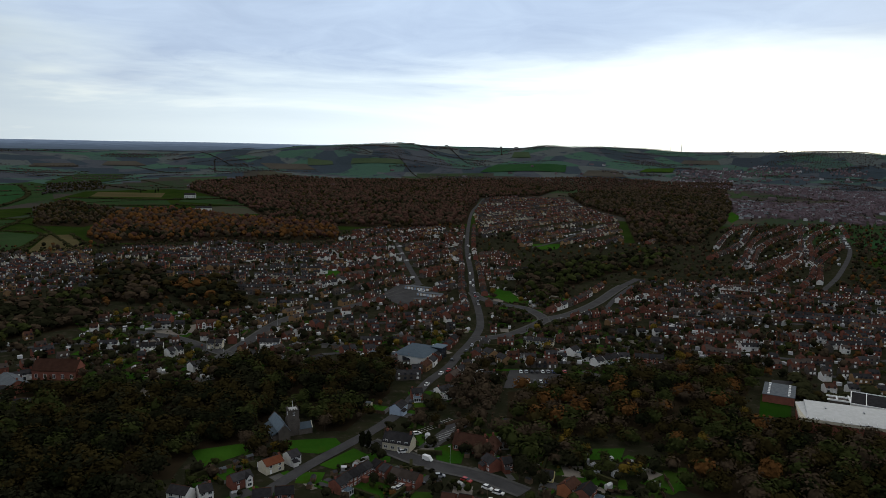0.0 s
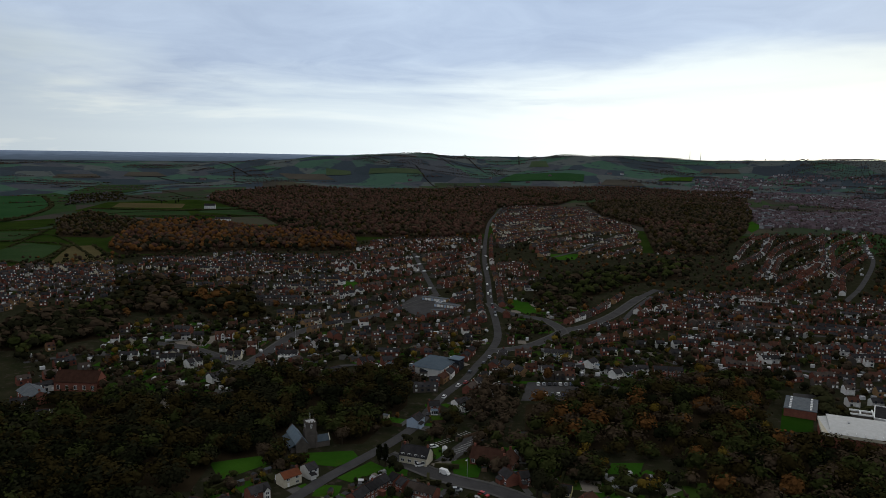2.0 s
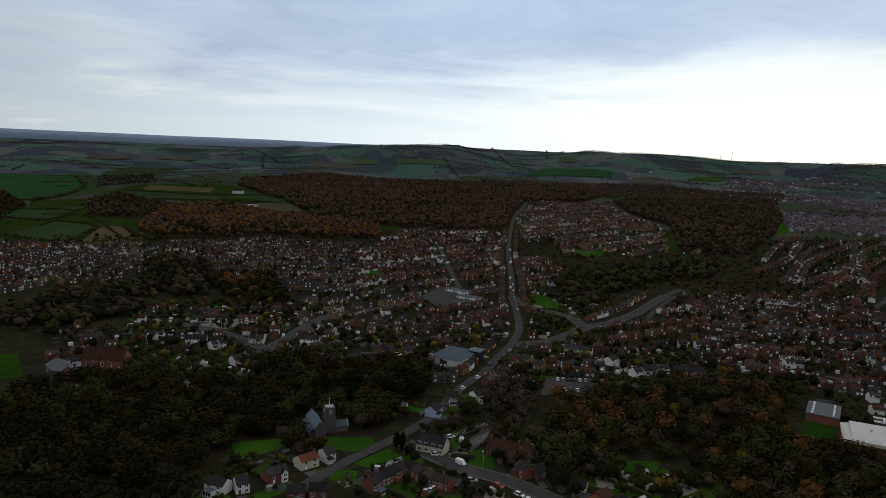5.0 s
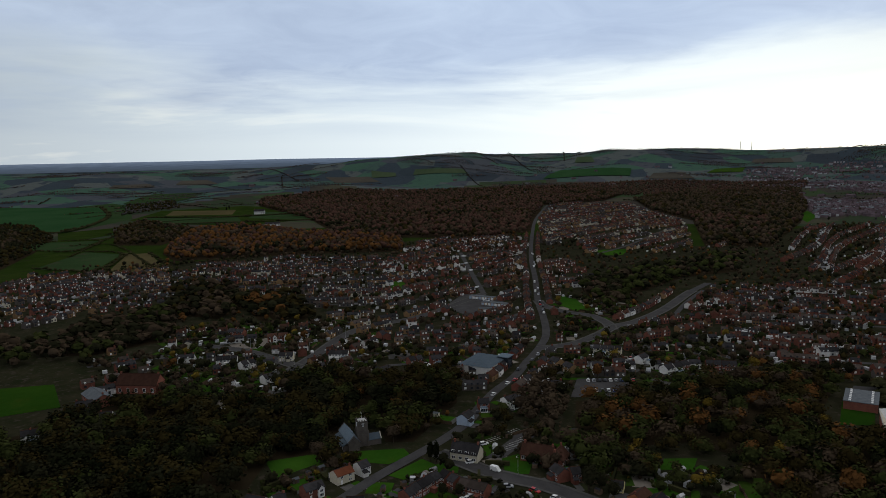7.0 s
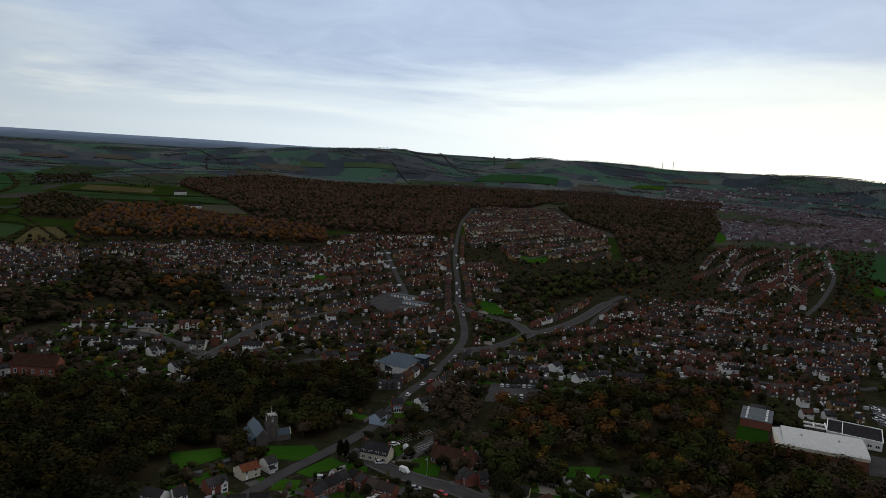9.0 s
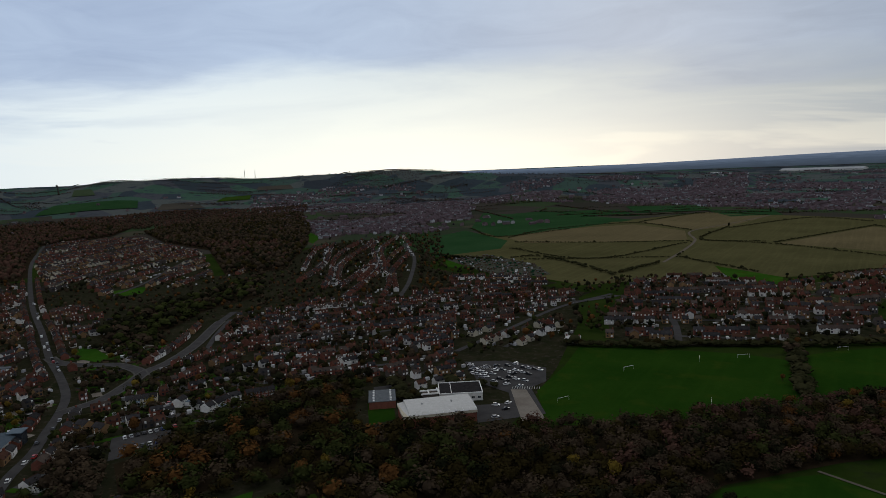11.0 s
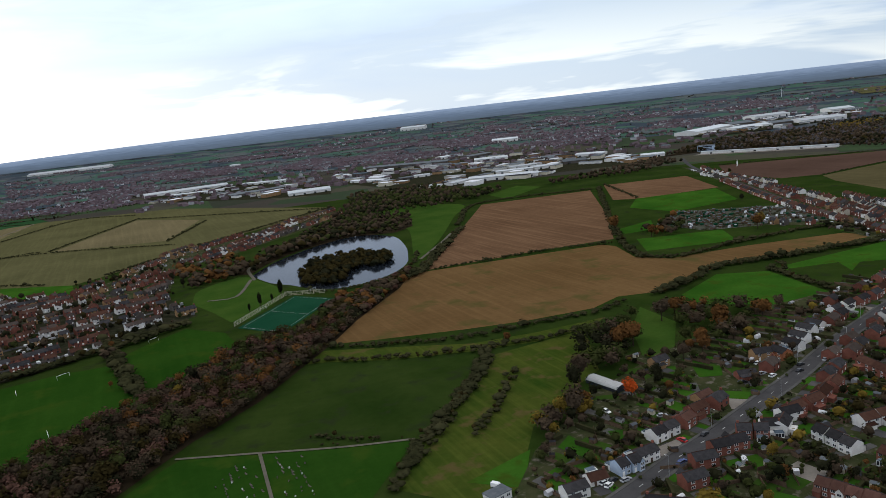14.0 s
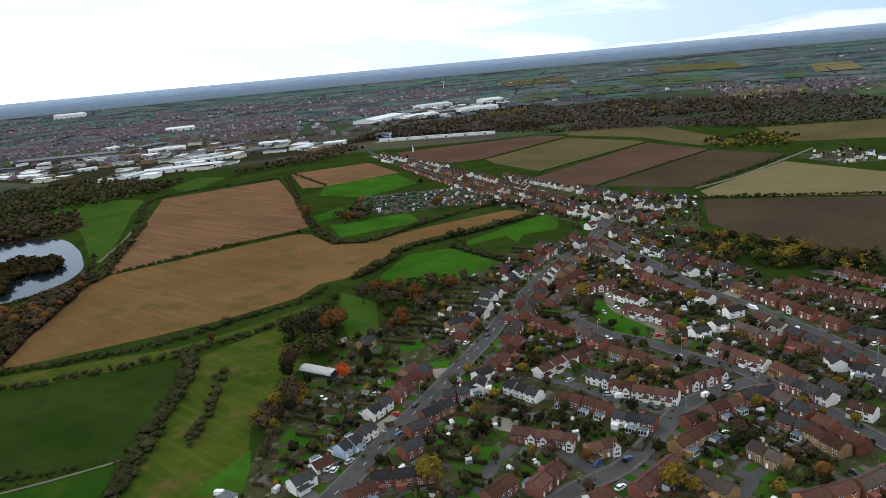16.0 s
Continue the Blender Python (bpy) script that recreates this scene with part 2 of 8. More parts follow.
# walls and roofs
for key, lo, hi in (("r", (0.155, 0.062, 0.045), (0.24, 0.095, 0.068)), ("o", (0.27, 0.10, 0.05), (0.36, 0.15, 0.075)),
                    ("b", (0.22, 0.135, 0.068), (0.32, 0.2, 0.105)), ("w", (0.66, 0.64, 0.61), (0.8, 0.79, 0.76)),
                    ("c", (0.5, 0.46, 0.36), (0.62, 0.57, 0.45)), ("l", (0.38, 0.46, 0.58), (0.45, 0.54, 0.66)),
                    ("y", (0.55, 0.48, 0.22), (0.65, 0.57, 0.3)), ("s", (0.085, 0.074, 0.066), (0.13, 0.113, 0.10))):
    mat("wall_" + key, lo, hi, 0.4, 4.0, bump=0.15, spread=0.25, world_space=False)
    mat("walls_" + key, lo, hi, 0.4, 4.0, bump=0.0, spread=0.4, islands=True)
for key, lo, hi in (("d", (0.031, 0.030, 0.032), (0.058, 0.055, 0.057)), ("n", (0.060, 0.030, 0.022), (0.096, 0.050, 0.036)),
                    ("o", (0.22, 0.075, 0.04), (0.3, 0.11, 0.06)), ("t", (0.080, 0.041, 0.033), (0.118, 0.063, 0.048)), ("a", (0.064, 0.050, 0.043), (0.096, 0.076, 0.066)), ("g", (0.12, 0.135, 0.15), (0.18, 0.195, 0.21)),
                    ("b", (0.12, 0.16, 0.2), (0.16, 0.2, 0.24)), ("w", (0.68, 0.68, 0.66), (0.8, 0.8, 0.79))):
    mat("roof_" + key, lo, hi, 0.5, 5.0, rough=0.8, bump=0.35, spread=0.5, world_space=False)
    mat("roofs_" + key, lo, hi, 0.5, 5.0, rough=0.8, bump=0.0, spread=0.45, islands=True)
# far-off houses: the haze before them is put into these greyed, bluish colours
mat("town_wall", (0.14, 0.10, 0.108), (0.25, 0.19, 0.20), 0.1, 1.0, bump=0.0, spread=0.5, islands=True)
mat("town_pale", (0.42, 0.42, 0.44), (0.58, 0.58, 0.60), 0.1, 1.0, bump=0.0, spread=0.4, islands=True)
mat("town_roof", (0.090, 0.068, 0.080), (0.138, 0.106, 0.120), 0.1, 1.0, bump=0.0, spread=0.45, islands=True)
mat("white", (0.72, 0.72, 0.71), (0.82, 0.82, 0.81), 0.5, 3.0, rough=0.5, bump=0.0)
mat("speck", (0.5, 0.5, 0.52), (0.8, 0.8, 0.82), 0.5, 3.0, rough=0.5, bump=0.0, spread=0.8, islands=True)
mat("sheet", (0.50, 0.53, 0.56), (0.64, 0.67, 0.70), 0.3, 2.0, rough=0.8, bump=0.1, spread=0.35, world_space=False)
mat("glass", (0.02, 0.024, 0.03), (0.03, 0.035, 0.045), 0.5, 3.0, rough=0.1, bump=0.0)
mat("steel", (0.3, 0.31, 0.32), (0.42, 0.43, 0.44), 0.5, 3.0, rough=0.5, metal=0.4, bump=0.0)
mat("timber", (0.09, 0.06, 0.04), (0.15, 0.105, 0.07), 0.8, 6.0, spread=0.4, world_space=False)
mat("rubber", (0.012, 0.012, 0.012), (0.02, 0.02, 0.02), 1.0, 5.0, rough=0.8, bump=0.0)
for key, c in (("w", (0.75, 0.75, 0.75)), ("s", (0.35, 0.36, 0.38)), ("k", (0.015, 0.015, 0.018)), ("b", (0.03, 0.06, 0.22)), ("r", (0.4, 0.02, 0.02))):
    mat("paint_" + key, tuple(0.93 * v for v in c), c, 0.5, 2.0, rough=0.3, bump=0.0)
# foliage
# leaf_f: far trees, greyed by haze mixed into the leaf colour
LEAF = {"m": ((0.022, 0.0175, 0.0065), (0.042, 0.033, 0.0115)), "o": ((0.084, 0.039, 0.014), (0.142, 0.068, 0.022)), "x": ((0.38, 0.055, 0.012), (0.52, 0.11, 0.02)), "y": ((0.105, 0.072, 0.013), (0.18, 0.125, 0.023)),
        "b": ((0.040, 0.029, 0.020), (0.078, 0.056, 0.035)), "g": ((0.026, 0.033, 0.010), (0.048, 0.055, 0.017)), "d": ((0.0145, 0.0155, 0.008), (0.027, 0.0265, 0.0135)),
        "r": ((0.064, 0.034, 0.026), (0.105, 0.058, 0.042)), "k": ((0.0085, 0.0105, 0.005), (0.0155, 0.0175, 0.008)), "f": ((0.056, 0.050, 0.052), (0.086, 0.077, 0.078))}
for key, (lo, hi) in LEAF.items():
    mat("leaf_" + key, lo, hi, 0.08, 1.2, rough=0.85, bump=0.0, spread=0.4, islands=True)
mat("hedge", (0.025, 0.027, 0.012), (0.048, 0.046, 0.021), 0.06, 1.2, bump=0.0, spread=0.3, islands=True)
mat("bark", (0.03, 0.023, 0.017), (0.055, 0.042, 0.03), 1.0, 8.0)

# ---- the lie of the land ----
CX, CY = -10.0, 0.0
CREST = [(-100, 62), (-84, 66), (-77, 84), (-73, 104), (-70, 110), (-66, 119), (-62, 110), (-58, 112), (-54, 120), (-49, 119), (-44, 111), (-40, 110),
         (-37, 115), (-34, 117), (-31.5, 111), (-28, 92), (-24, 84), (-18, 66), (-8, 50)]      # azimuth, height of the western hills


def crest(az):
    for (a0, h0), (a1, h1) in zip(CREST, CREST[1:]):
        if a0 <= az < a1:
            k = (az - a0) / (a1 - a0)
            return h0 + (h1 - h0) * k * k * (3 - 2 * k)
    return 0.0


def ground_z(x, y):
    """Flat round the village; far off the plain climbs slowly to the skyline, with rolling hills in the west."""
    r = math.hypot(x - CX, y - CY)
    if r < 1500:
        return 0.0
    d = 1500 - 3300 * math.log(max(0.004, 1 - (r - 1500) / 3300))
    z = 125 * (1 - r / d)
    az = math.degrees(math.atan2(x - CX, y - CY))
    if -100 < az < -8 and r > 1800:
        n = noise.noise((x * 0.0021, y * 0.0021, 0.3))
        ridge = 3050 + 260 * n
        up = crest(az) + 5 * noise.noise((x * 0.007, y * 0.007, 4.4)) - z
        if r < ridge:
            k = max(0.0, 1 - (ridge - r) / 620)
            z += max(0.0, up) * k * k * (3 - 2 * k)
        else:
            z += max(0.0, up) * math.exp(-((r - ridge) / 500) ** 2)
        # lower swells before the main ridge
        swell = max(0.0, noise.noise((az * 0.11, 2.0, 6.1)) + 0.25)
        z += 26 * swell * math.exp(-((r - 2330 - 120 * n) / 150) ** 2)
    return z


class Mesh:
    """Gathers vertices and faces, then becomes one mesh."""

    def __init__(self):
        self.clear()

    def clear(self):
        self.v, self.f, self.m = [], [], []

    def face(self, pts, slot=0):
        n = len(self.v)
        self.v.extend(pts)
        self.f.append(tuple(range(n, n + len(pts))))
        self.m.append(slot)

    def solid(self, pts, faces, slot=0):
        n = len(self.v)
        self.v.extend(pts)
        for f in faces:
            self.f.append(tuple(n + i for i in f))
            self.m.append(slot)

    def box(self, x0, x1, y0, y1, z0, z1, slot=0, m=None):
        p = [(x, y, z) for z in (z0, z1) for x, y in ((x0, y0), (x1, y0), (x1, y1), (x0, y1))]
        if m:
            p = [tuple(m @ Vector(q)) for q in p]
        self.solid(p, [(3, 2, 1, 0), (4, 5, 6, 7), (0, 1, 5, 4), (1, 2, 6, 5), (2, 3, 7, 6), (3, 0, 4, 7)], slot)

    def tube(self, cx, cy, z0, z1, r0, r1, n=8, slot=0):
        ring = [(math.cos(a * math.tau / n), math.sin(a * math.tau / n)) for a in range(n)]
        p = [(cx + r0 * a, cy + r0 * b, z0) for a, b in ring] + [(cx + r1 * a, cy + r1 * b, z1) for a, b in ring]
        self.solid(p, [(i, (i + 1) % n, n + (i + 1) % n, n + i) for i in range(n)] + [tuple(range(n, 2 * n))], slot)

    def data(self, name, materials):
        me = bpy.data.meshes.new(name)
        me.from_pydata(self.v, [], self.f)
        for k in materials:
            me.materials.append(MATS[k])
        me.polygons.foreach_set("material_index", self.m)
        me.update()
        return me


def part(name, mesh, materials, parent=None, label=""):
    """One mesh object under a thing or a part."""
    ob = new(name, mesh.data(name, materials if isinstance(materials, (list, tuple)) else [materials]))
    ob.parent = parent
    return tagged(ob, label)


def inside(x, y, poly):
    hit, j = False, len(poly) - 1
    for i in range(len(poly)):
        (xi, yi), (xj, yj) = poly[i], poly[j]
        if (yi > y) != (yj > y) and x < (xj - xi) * (y - yi) / (yj - yi) + xi:
            hit = not hit
        j = i
    return hit


def smooth_line(pts, step=6.0):
    """Points at even steps along a soft curve through pts."""
    p = [Vector((*q, 0)) for q in pts]
    p = [2 * p[0] - p[1]] + p + [2 * p[-1] - p[-2]]
    out = []
    for i in range(1, len(p) - 2):
        a, b, c, d = p[i - 1:i + 3]
        n = max(1, int((c - b).length / step))
        for k in range(n):
            s = k / n
            out.append(0.5 * (2 * b + (c - a) * s + (2 * a - 5 * b + 4 * c - d) * s * s + (3 * b - a - 3 * c + d) * s ** 3))
    return out + [p[-2]]


TAKEN = set()


def take(x, y, r=2.0):
    k = int(r / 3) + 1
    for i in range(-k, k + 1):
        for j in range(-k, k + 1):
            if math.hypot(i * 3, j * 3) <= r + 1.5:
                TAKEN.add((int(x // 3) + i, int(y // 3) + j))


def free(x, y):
    return (int(x // 3), int(y // 3)) not in TAKEN


def lift(x, y, layer):
    r = math.hypot(x - CX, y - CY)
    return ground_z(x, y) + 0.05 * layer + (2.0 if r > 1500 else 0.0) * min(1, (r - 1500) / 400)


WATER = []
OPEN = ("village_green", "pub_lawn", "paddock", "green_space", "churchyard_lawn", "school_lawn", "garden_lawn", "car_park", "grass_verge", "sports_pitch", "grass_field", "school_yard")
FIELD_COUNT = [0]
FIELD_LABEL = {"drab": "dull brown-olive winter field", "lea": "distant dull green grass field", "grass": "short bright green grass", "olive": "dull olive winter crop field", "straw": "pale straw-coloured stubble field", "green": "dark green crop field",
               "ploughed": "bare brown ploughed field", "meadow": "yellow-green rough meadow", "larch": "patch of golden autumn trees", "park": "mown park grass",
               "asphalt": "grey asphalt parking ground", "concrete": "pale worn concrete yard", "lane": "gravel yard", "sports": "mown sports grass", "pasture": "rough olive pasture", "dun": "dull brown distant field", "farm": "dull green farm field",
               "water": "still dark lake reflecting the cloudy sky", "garden": "gardens of grass, beds and paving"}


def field(name, corners, material, layer=1, label=""):
    bm = bmesh.new()
    if len(corners) > 5 and material in ("water", "park"):
        corners = [(p.x, p.y) for p in smooth_line(corners + corners[:1], 12)][:-1]
    bm.faces.new([bm.verts.new((x, y, 0)) for x, y in corners])
    bmesh.ops.triangulate(bm, faces=bm.faces[:])
    far = max(math.hypot(x - CX, y - CY) for x, y in corners)
    if far > 1250:
        for _ in range(6):
            long = [e for e in bm.edges if e.calc_length() > 70]
            if not long:
                break
            bmesh.ops.subdivide_edges(bm, edges=long, cuts=1)
            bmesh.ops.triangulate(bm, faces=bm.faces[:])
    FIELD_COUNT[0] += 1
    for v in bm.verts:
        v.co.z = lift(v.co.x, v.co.y, layer) + 0.0006 * FIELD_COUNT[0]
    bmesh.ops.recalc_face_normals(bm, faces=bm.faces[:])
    if sum(f.normal.z for f in bm.faces) < 0:
        bmesh.ops.reverse_faces(bm, faces=bm.faces[:])
    me = bpy.data.meshes.new(name)
    bm.to_mesh(me)
    bm.free()
    me.materials.append(MATS[material])
    if material == "water":
        WATER.append(corners)
    if name in OPEN:                          # kept clear of houses and trees
        xs, ys = [p[0] for p in corners], [p[1] for p in corners]
        for i in range(int(min(xs) // 3), int(max(xs) // 3) + 1):
            for j in range(int(min(ys) // 3), int(max(ys) // 3) + 1):
                if inside(3 * i + 1.5, 3 * j + 1.5, corners):
                    TAKEN.add((i, j))
    return tagged(new(name, me), label or FIELD_LABEL.get(material, "open field"), "water" if material == "water" else "field", kind="structure")


ROADS = []


def road(pts, width, name, layer):
    line = smooth_line(pts)
    asphalt = "path" not in name and name != "lane"
    m, kerb, marks = Mesh(), Mesh(), Mesh()
    left, right, n = [], [], len(line)
    for i, p in enumerate(line):
        d = (line[min(i + 1, n - 1)] - line[max(i - 1, 0)]).normalized()
        s = Vector((d.y, -d.x, 0))
        left.append(p - s * width / 2)
        right.append(p + s * width / 2)
        take(p.x, p.y, width / 2 + (3.2 if asphalt and p.x < -150 else 1.0))
        ROADS.append((p.x, p.y, d.x, d.y, width, name))
    FIELD_COUNT[0] += 1
    over = 0.0006 * FIELD_COUNT[0]
    for i in range(n - 1):
        q = [left[i], right[i], right[i + 1], left[i + 1]]
        m.face([(v.x, v.y, lift(v.x, v.y, layer) + over) for v in q])
        near = math.hypot(line[i].x, line[i].y) < 650
        if asphalt and near and width > 5.5:
            for side, sg in ((left, -1), (right, 1)):
                a, b = side[i], side[i + 1]
                o = Vector((b.y - a.y, a.x - b.x, 0)).normalized() * sg * 1.3
                z = 0.05 * layer + over + 0.12
                kerb.solid([(a.x, a.y, 0), (b.x, b.y, 0), (a.x, a.y, z), (b.x, b.y, z), (a.x + o.x, a.y + o.y, z), (b.x + o.x, b.y + o.y, z)], [(0, 1, 3, 2), (2, 3, 5, 4)])
            if width > 6.5 and i % 2 == 0:
                c = line[i]
                d = (line[i + 1] - c).normalized()
                s = Vector((d.y, -d.x, 0)) * 0.1
                e = c + d * 2.6
                marks.face([(v.x, v.y, lift(v.x, v.y, layer) + over + 0.02) for v in (c - s, c + s, e + s, e - s)])
    mat_key = "asphalt" if asphalt else ("path" if "path" in name else "lane")
    ob = part(name, m, mat_key)
    tagged(ob, "worn grey asphalt road with pavements" if asphalt else "pale gravel track", "road", kind="structure")
    if kerb.f:
        tagged(part("pavement", kerb, "paving"), "grey paved footway along the road", "pavement", kind="structure")
    if marks.f:
        tagged(part("road_marking", marks, "mark"), "white painted dashed centre line", "road marking", kind="structure")


# ---- trees ----
def leaf_cloud(rng, count, rx, rz, z0, size, lobes=5):
    """Small tilted leaf clumps spread over a lobed crown: vertices of quads."""
    centres = [(rng.uniform(-0.45, 0.45) * rx, rng.uniform(-0.45, 0.45) * rx, z0 + rz * rng.uniform(0.7, 1.45), rng.uniform(0.45, 0.7)) for _ in range(lobes)]
    centres.append((0, 0, z0 + rz, 0.75))
    v = []
    for _ in range(count):
        cx, cy, cz, s = rng.choice(centres)
        d = Vector((rng.gauss(0, 1), rng.gauss(0, 1), rng.gauss(0.25, 1))).normalized()
        k = rng.uniform(0.75, 1.05)
        c = Vector((cx + d.x * rx * s * k, cy + d.y * rx * s * k, max(z0 * 0.6, cz + d.z * rz * s * k)))
        n = (d + Vector((rng.uniform(-0.45, 0.45), rng.uniform(-0.45, 0.45), rng.uniform(-0.1, 0.7)))).normalized()
        a = n.orthogonal().normalized()
        b = n.cross(a)
        q = size * rng.uniform(0.6, 1.3)
        v += [c - a * q - b * q * 0.7, c + a * q - b * q * 0.7, c + a * q * 0.8 + b * q * 0.7, c - a * q * 0.8 + b * q * 0.7]
    return v


def core(rng, rx, rz, z0, rings=3, segs=6):
    """A lumpy closed inner mass of a crown."""
    v, f = [(0, 0, z0 + rz * 1.75)], []
    for i in range(1, rings + 1):
        a = math.pi * i / (rings + 1)
        for j in range(segs):
            b = math.tau * (j + 0.5 * (i % 2)) / segs
            k = rng.uniform(0.6, 0.95)
            v.append((rx * k * math.sin(a) * math.cos(b), rx * k * math.sin(a) * math.sin(b), z0 + rz + rz * 0.8 * k * math.cos(a)))
    v.append((0, 0, z0 + rz * 0.35))
    last = len(v) - 1
    for j in range(segs):
        k = (j + 1) % segs
        f.append((0, 1 + j, 1 + k))
        for i in range(rings - 1):
            f.append((1 + i * segs + j, 1 + (i + 1) * segs + j, 1 + (i + 1) * segs + k, 1 + i * segs + k))
        f.append((last, 1 + (rings - 1) * segs + k, 1 + (rings - 1) * segs + j))
    return v, f


TREES = {}
TREE_LABEL = {"m": "dull olive-brown half-bare tree", "o": "autumn tree with rusty orange leaves", "x": "small tree with fiery red-orange autumn leaves", "y": "tree with fading yellow autumn leaves", "b": "half-bare brown tree in autumn",
              "g": "rounded green tree in a garden", "d": "dense dark green evergreen tree", "k": "tall slim dark green conifer", "r": "red-brown tree in autumn leaf"}


def tree(x, y, kind, height, turn=None):
    """A tree of its own: tapered trunk with limbs, and a crown of leaf clumps."""
    rng = random.Random(int(x * 7 + y * 13))
    key = (kind, rng.randrange(3))
    slim = kind == "k"
    if key not in TREES:
        r2 = random.Random(hash(key[1]) + ord(kind))
        top = new("tree")
        trunk = Mesh()
        trunk.tube(0, 0, -0.2, 0.45, 0.035, 0.022, 7)
        for i in range(5):
            a = math.tau * i / 5 + r2.random()
            s, e = Vector((0, 0, 0.25 + 0.04 * i)), Vector((0.2 * math.cos(a), 0.2 * math.sin(a), 0.55 + 0.05 * i))
            o = Vector((-math.sin(a), math.cos(a), 0)) * 0.012
            trunk.solid([tuple(s - o), tuple(s + o), tuple(s + Vector((0, 0, 0.025))), tuple(e)], [(0, 1, 3), (1, 2, 3), (2, 0, 3)])
        part("trunk", trunk, "bark", top)
        crown = Mesh()
        rx, rz, z0 = (0.17, 0.46, 0.08) if slim else ((0.30, 0.40, 0.16) if kind == "d" else (0.40, 0.36, 0.26))
        cv, cf = core(r2, rx * 0.8, rz, z0, 4, 8)
        crown.solid(cv, cf)
        q = leaf_cloud(r2, 420, rx, rz, z0, 0.042, 7)
        for i in range(0, len(q), 4):
            crown.face([tuple(p) for p in q[i:i + 4]])
        part("crown", crown, "leaf_" + kind, top)
        top.location = (0, 0, -900)
        TREES[key] = tagged(top, TREE_LABEL[kind], "tree", "garden and park trees")
        first = top
        first.matrix_basis = pose(x, y, ground_z(x, y), 0, 0, rng.uniform(0, 360)) @ Matrix.Scale(height * rng.uniform(0.9, 1.1), 4)
        return
    ob = copy_thing(TREES[key], pose(x, y, ground_z(x, y)))
    ob.matrix_basis = pose(x, y, ground_z(x, y), 0, 0, rng.uniform(0, 360)) @ Matrix.Scale(height * rng.uniform(0.9, 1.1), 4)


FOREST = {}


def forest_mesh(kind, detail, k):
    """Plain arrays of one forest tree of unit height."""
    key = (detail, k)
    if key not in FOREST:
        rng = random.Random(k * 31 + detail)
        rx, rz, z0 = rng.uniform(0.36, 0.46), rng.uniform(0.34, 0.4), 0.2
        cv, cf = core(rng, rx * (0.62 if detail > 60 else 0.85), rz * (0.85 if detail > 60 else 1.0), z0, *((3, 7) if detail > 60 else (3, 6) if detail > 6 else (2, 5)))
        quads = leaf_cloud(rng, detail, rx, rz, z0, 0.047 if detail > 100 else 0.056 if detail > 70 else 0.075 if detail > 25 else 0.12, 7)
        v = [tuple(p) for p in cv] + [tuple(p) for p in quads]
        f = list(cf) + [tuple(len(cv) + i + j for j in range(4)) for i in range(0, len(quads), 4)]
        FOREST[key] = (np.array(v), f)
    return FOREST[key]


def scatter_trees(name, spots, label, category="trees", spread=1.0):
    """Many trees joined into one mesh. spots: x, y, height, kind, detail."""
    vs, fs, ms, n = [], [], [], 0
    kinds = sorted({s[3] for s in spots})
    rng = random.Random(len(spots))
    for x, y, h, kind, detail in spots:
        v, f = forest_mesh(kind, detail, rng.randrange(6))
        a, c = rng.uniform(0, math.tau), h
        wide = c * (1.75 if kind == "h" else spread)     # a hedge's shrubs grow into each other
        ca, sa = math.cos(a) * wide, math.sin(a) * wide
        w = np.empty_like(v)
        w[:, 0], w[:, 1], w[:, 2] = x + v[:, 0] * ca - v[:, 1] * sa, y + v[:, 0] * sa + v[:, 1] * ca, ground_z(x, y) - 0.1 * h + v[:, 2] * c
        vs.append(w)
        fs.extend(tuple(n + i for i in q) for q in f)
        ms.extend([kinds.index(kind)] * len(f))
        n += len(v)
    if not vs:
        return
    me = bpy.data.meshes.new(name)
    me.from_pydata(np.concatenate(vs).tolist(), [], fs)
    for k in kinds:
        me.materials.append(MATS["hedge" if k == "h" else "leaf_" + k])
    me.polygons.foreach_set("material_index", ms)
    me.polygons.foreach_set("use_smooth", [True] * len(fs))
    tagged(new(name, me), label, category, kind="stuff")


def wood(poly, density, kinds, height):
    rng = random.Random(int(poly[0][0] * 3 + poly[0][1]))
    xs, ys = [p[0] for p in poly], [p[1] for p in poly]
    cx, cy = sum(xs) / len(xs), sum(ys) / len(ys)
    r = math.hypot(cx - CX, cy - CY)
    step = (6.6 if r < 480 else 7.6 if r < 900 else 8.4 if r < 1500 else 9.6) / math.sqrt(density)
    grow = 1.0 if r < 900 else 1.1 if r < 1500 else 1.2
    if density >= 0.8 and height != 8 and r < 2200:
        field("woodland_floor", poly, "litter", 0.6, "leaf-strewn brown woodland floor")
    spots, y = [], min(ys)
    while y < max(ys):
        x = min(xs)
        while x < max(xs):
            px, py = x + rng.uniform(-0.45, 0.45) * step, y + rng.uniform(-0.45, 0.45) * step
            if inside(px, py, poly) and free(px, py) and rng.random() < 0.93:
                d = math.hypot(px - CX, py - CY)
                patch = noise.noise((px * 0.02, py * 0.02, 7.7)) * 0.35 + noise.noise((px * 0.005, py * 0.005, 3.1)) * 0.45 + 0.5
                kind = kinds[int(min(0.999, max(0, patch * 0.9 + rng.uniform(-0.3, 0.4))) * len(kinds))]
                spots.append((px, py, height * grow * (rng.uniform(0.6, 1.12) if d < 900 else rng.uniform(0.66, 1.12)), kind, 125 if d < 390 else 80 if d < 480 else 20 if d < 700 else 4 if d < 1000 else 1))
            x += step
        y += step * 0.9
    scatter_trees("woodland", spots, "dense mixed autumn woodland in brown, rust and dull green", "woodland", 1.3 if r < 900 else 1.05)


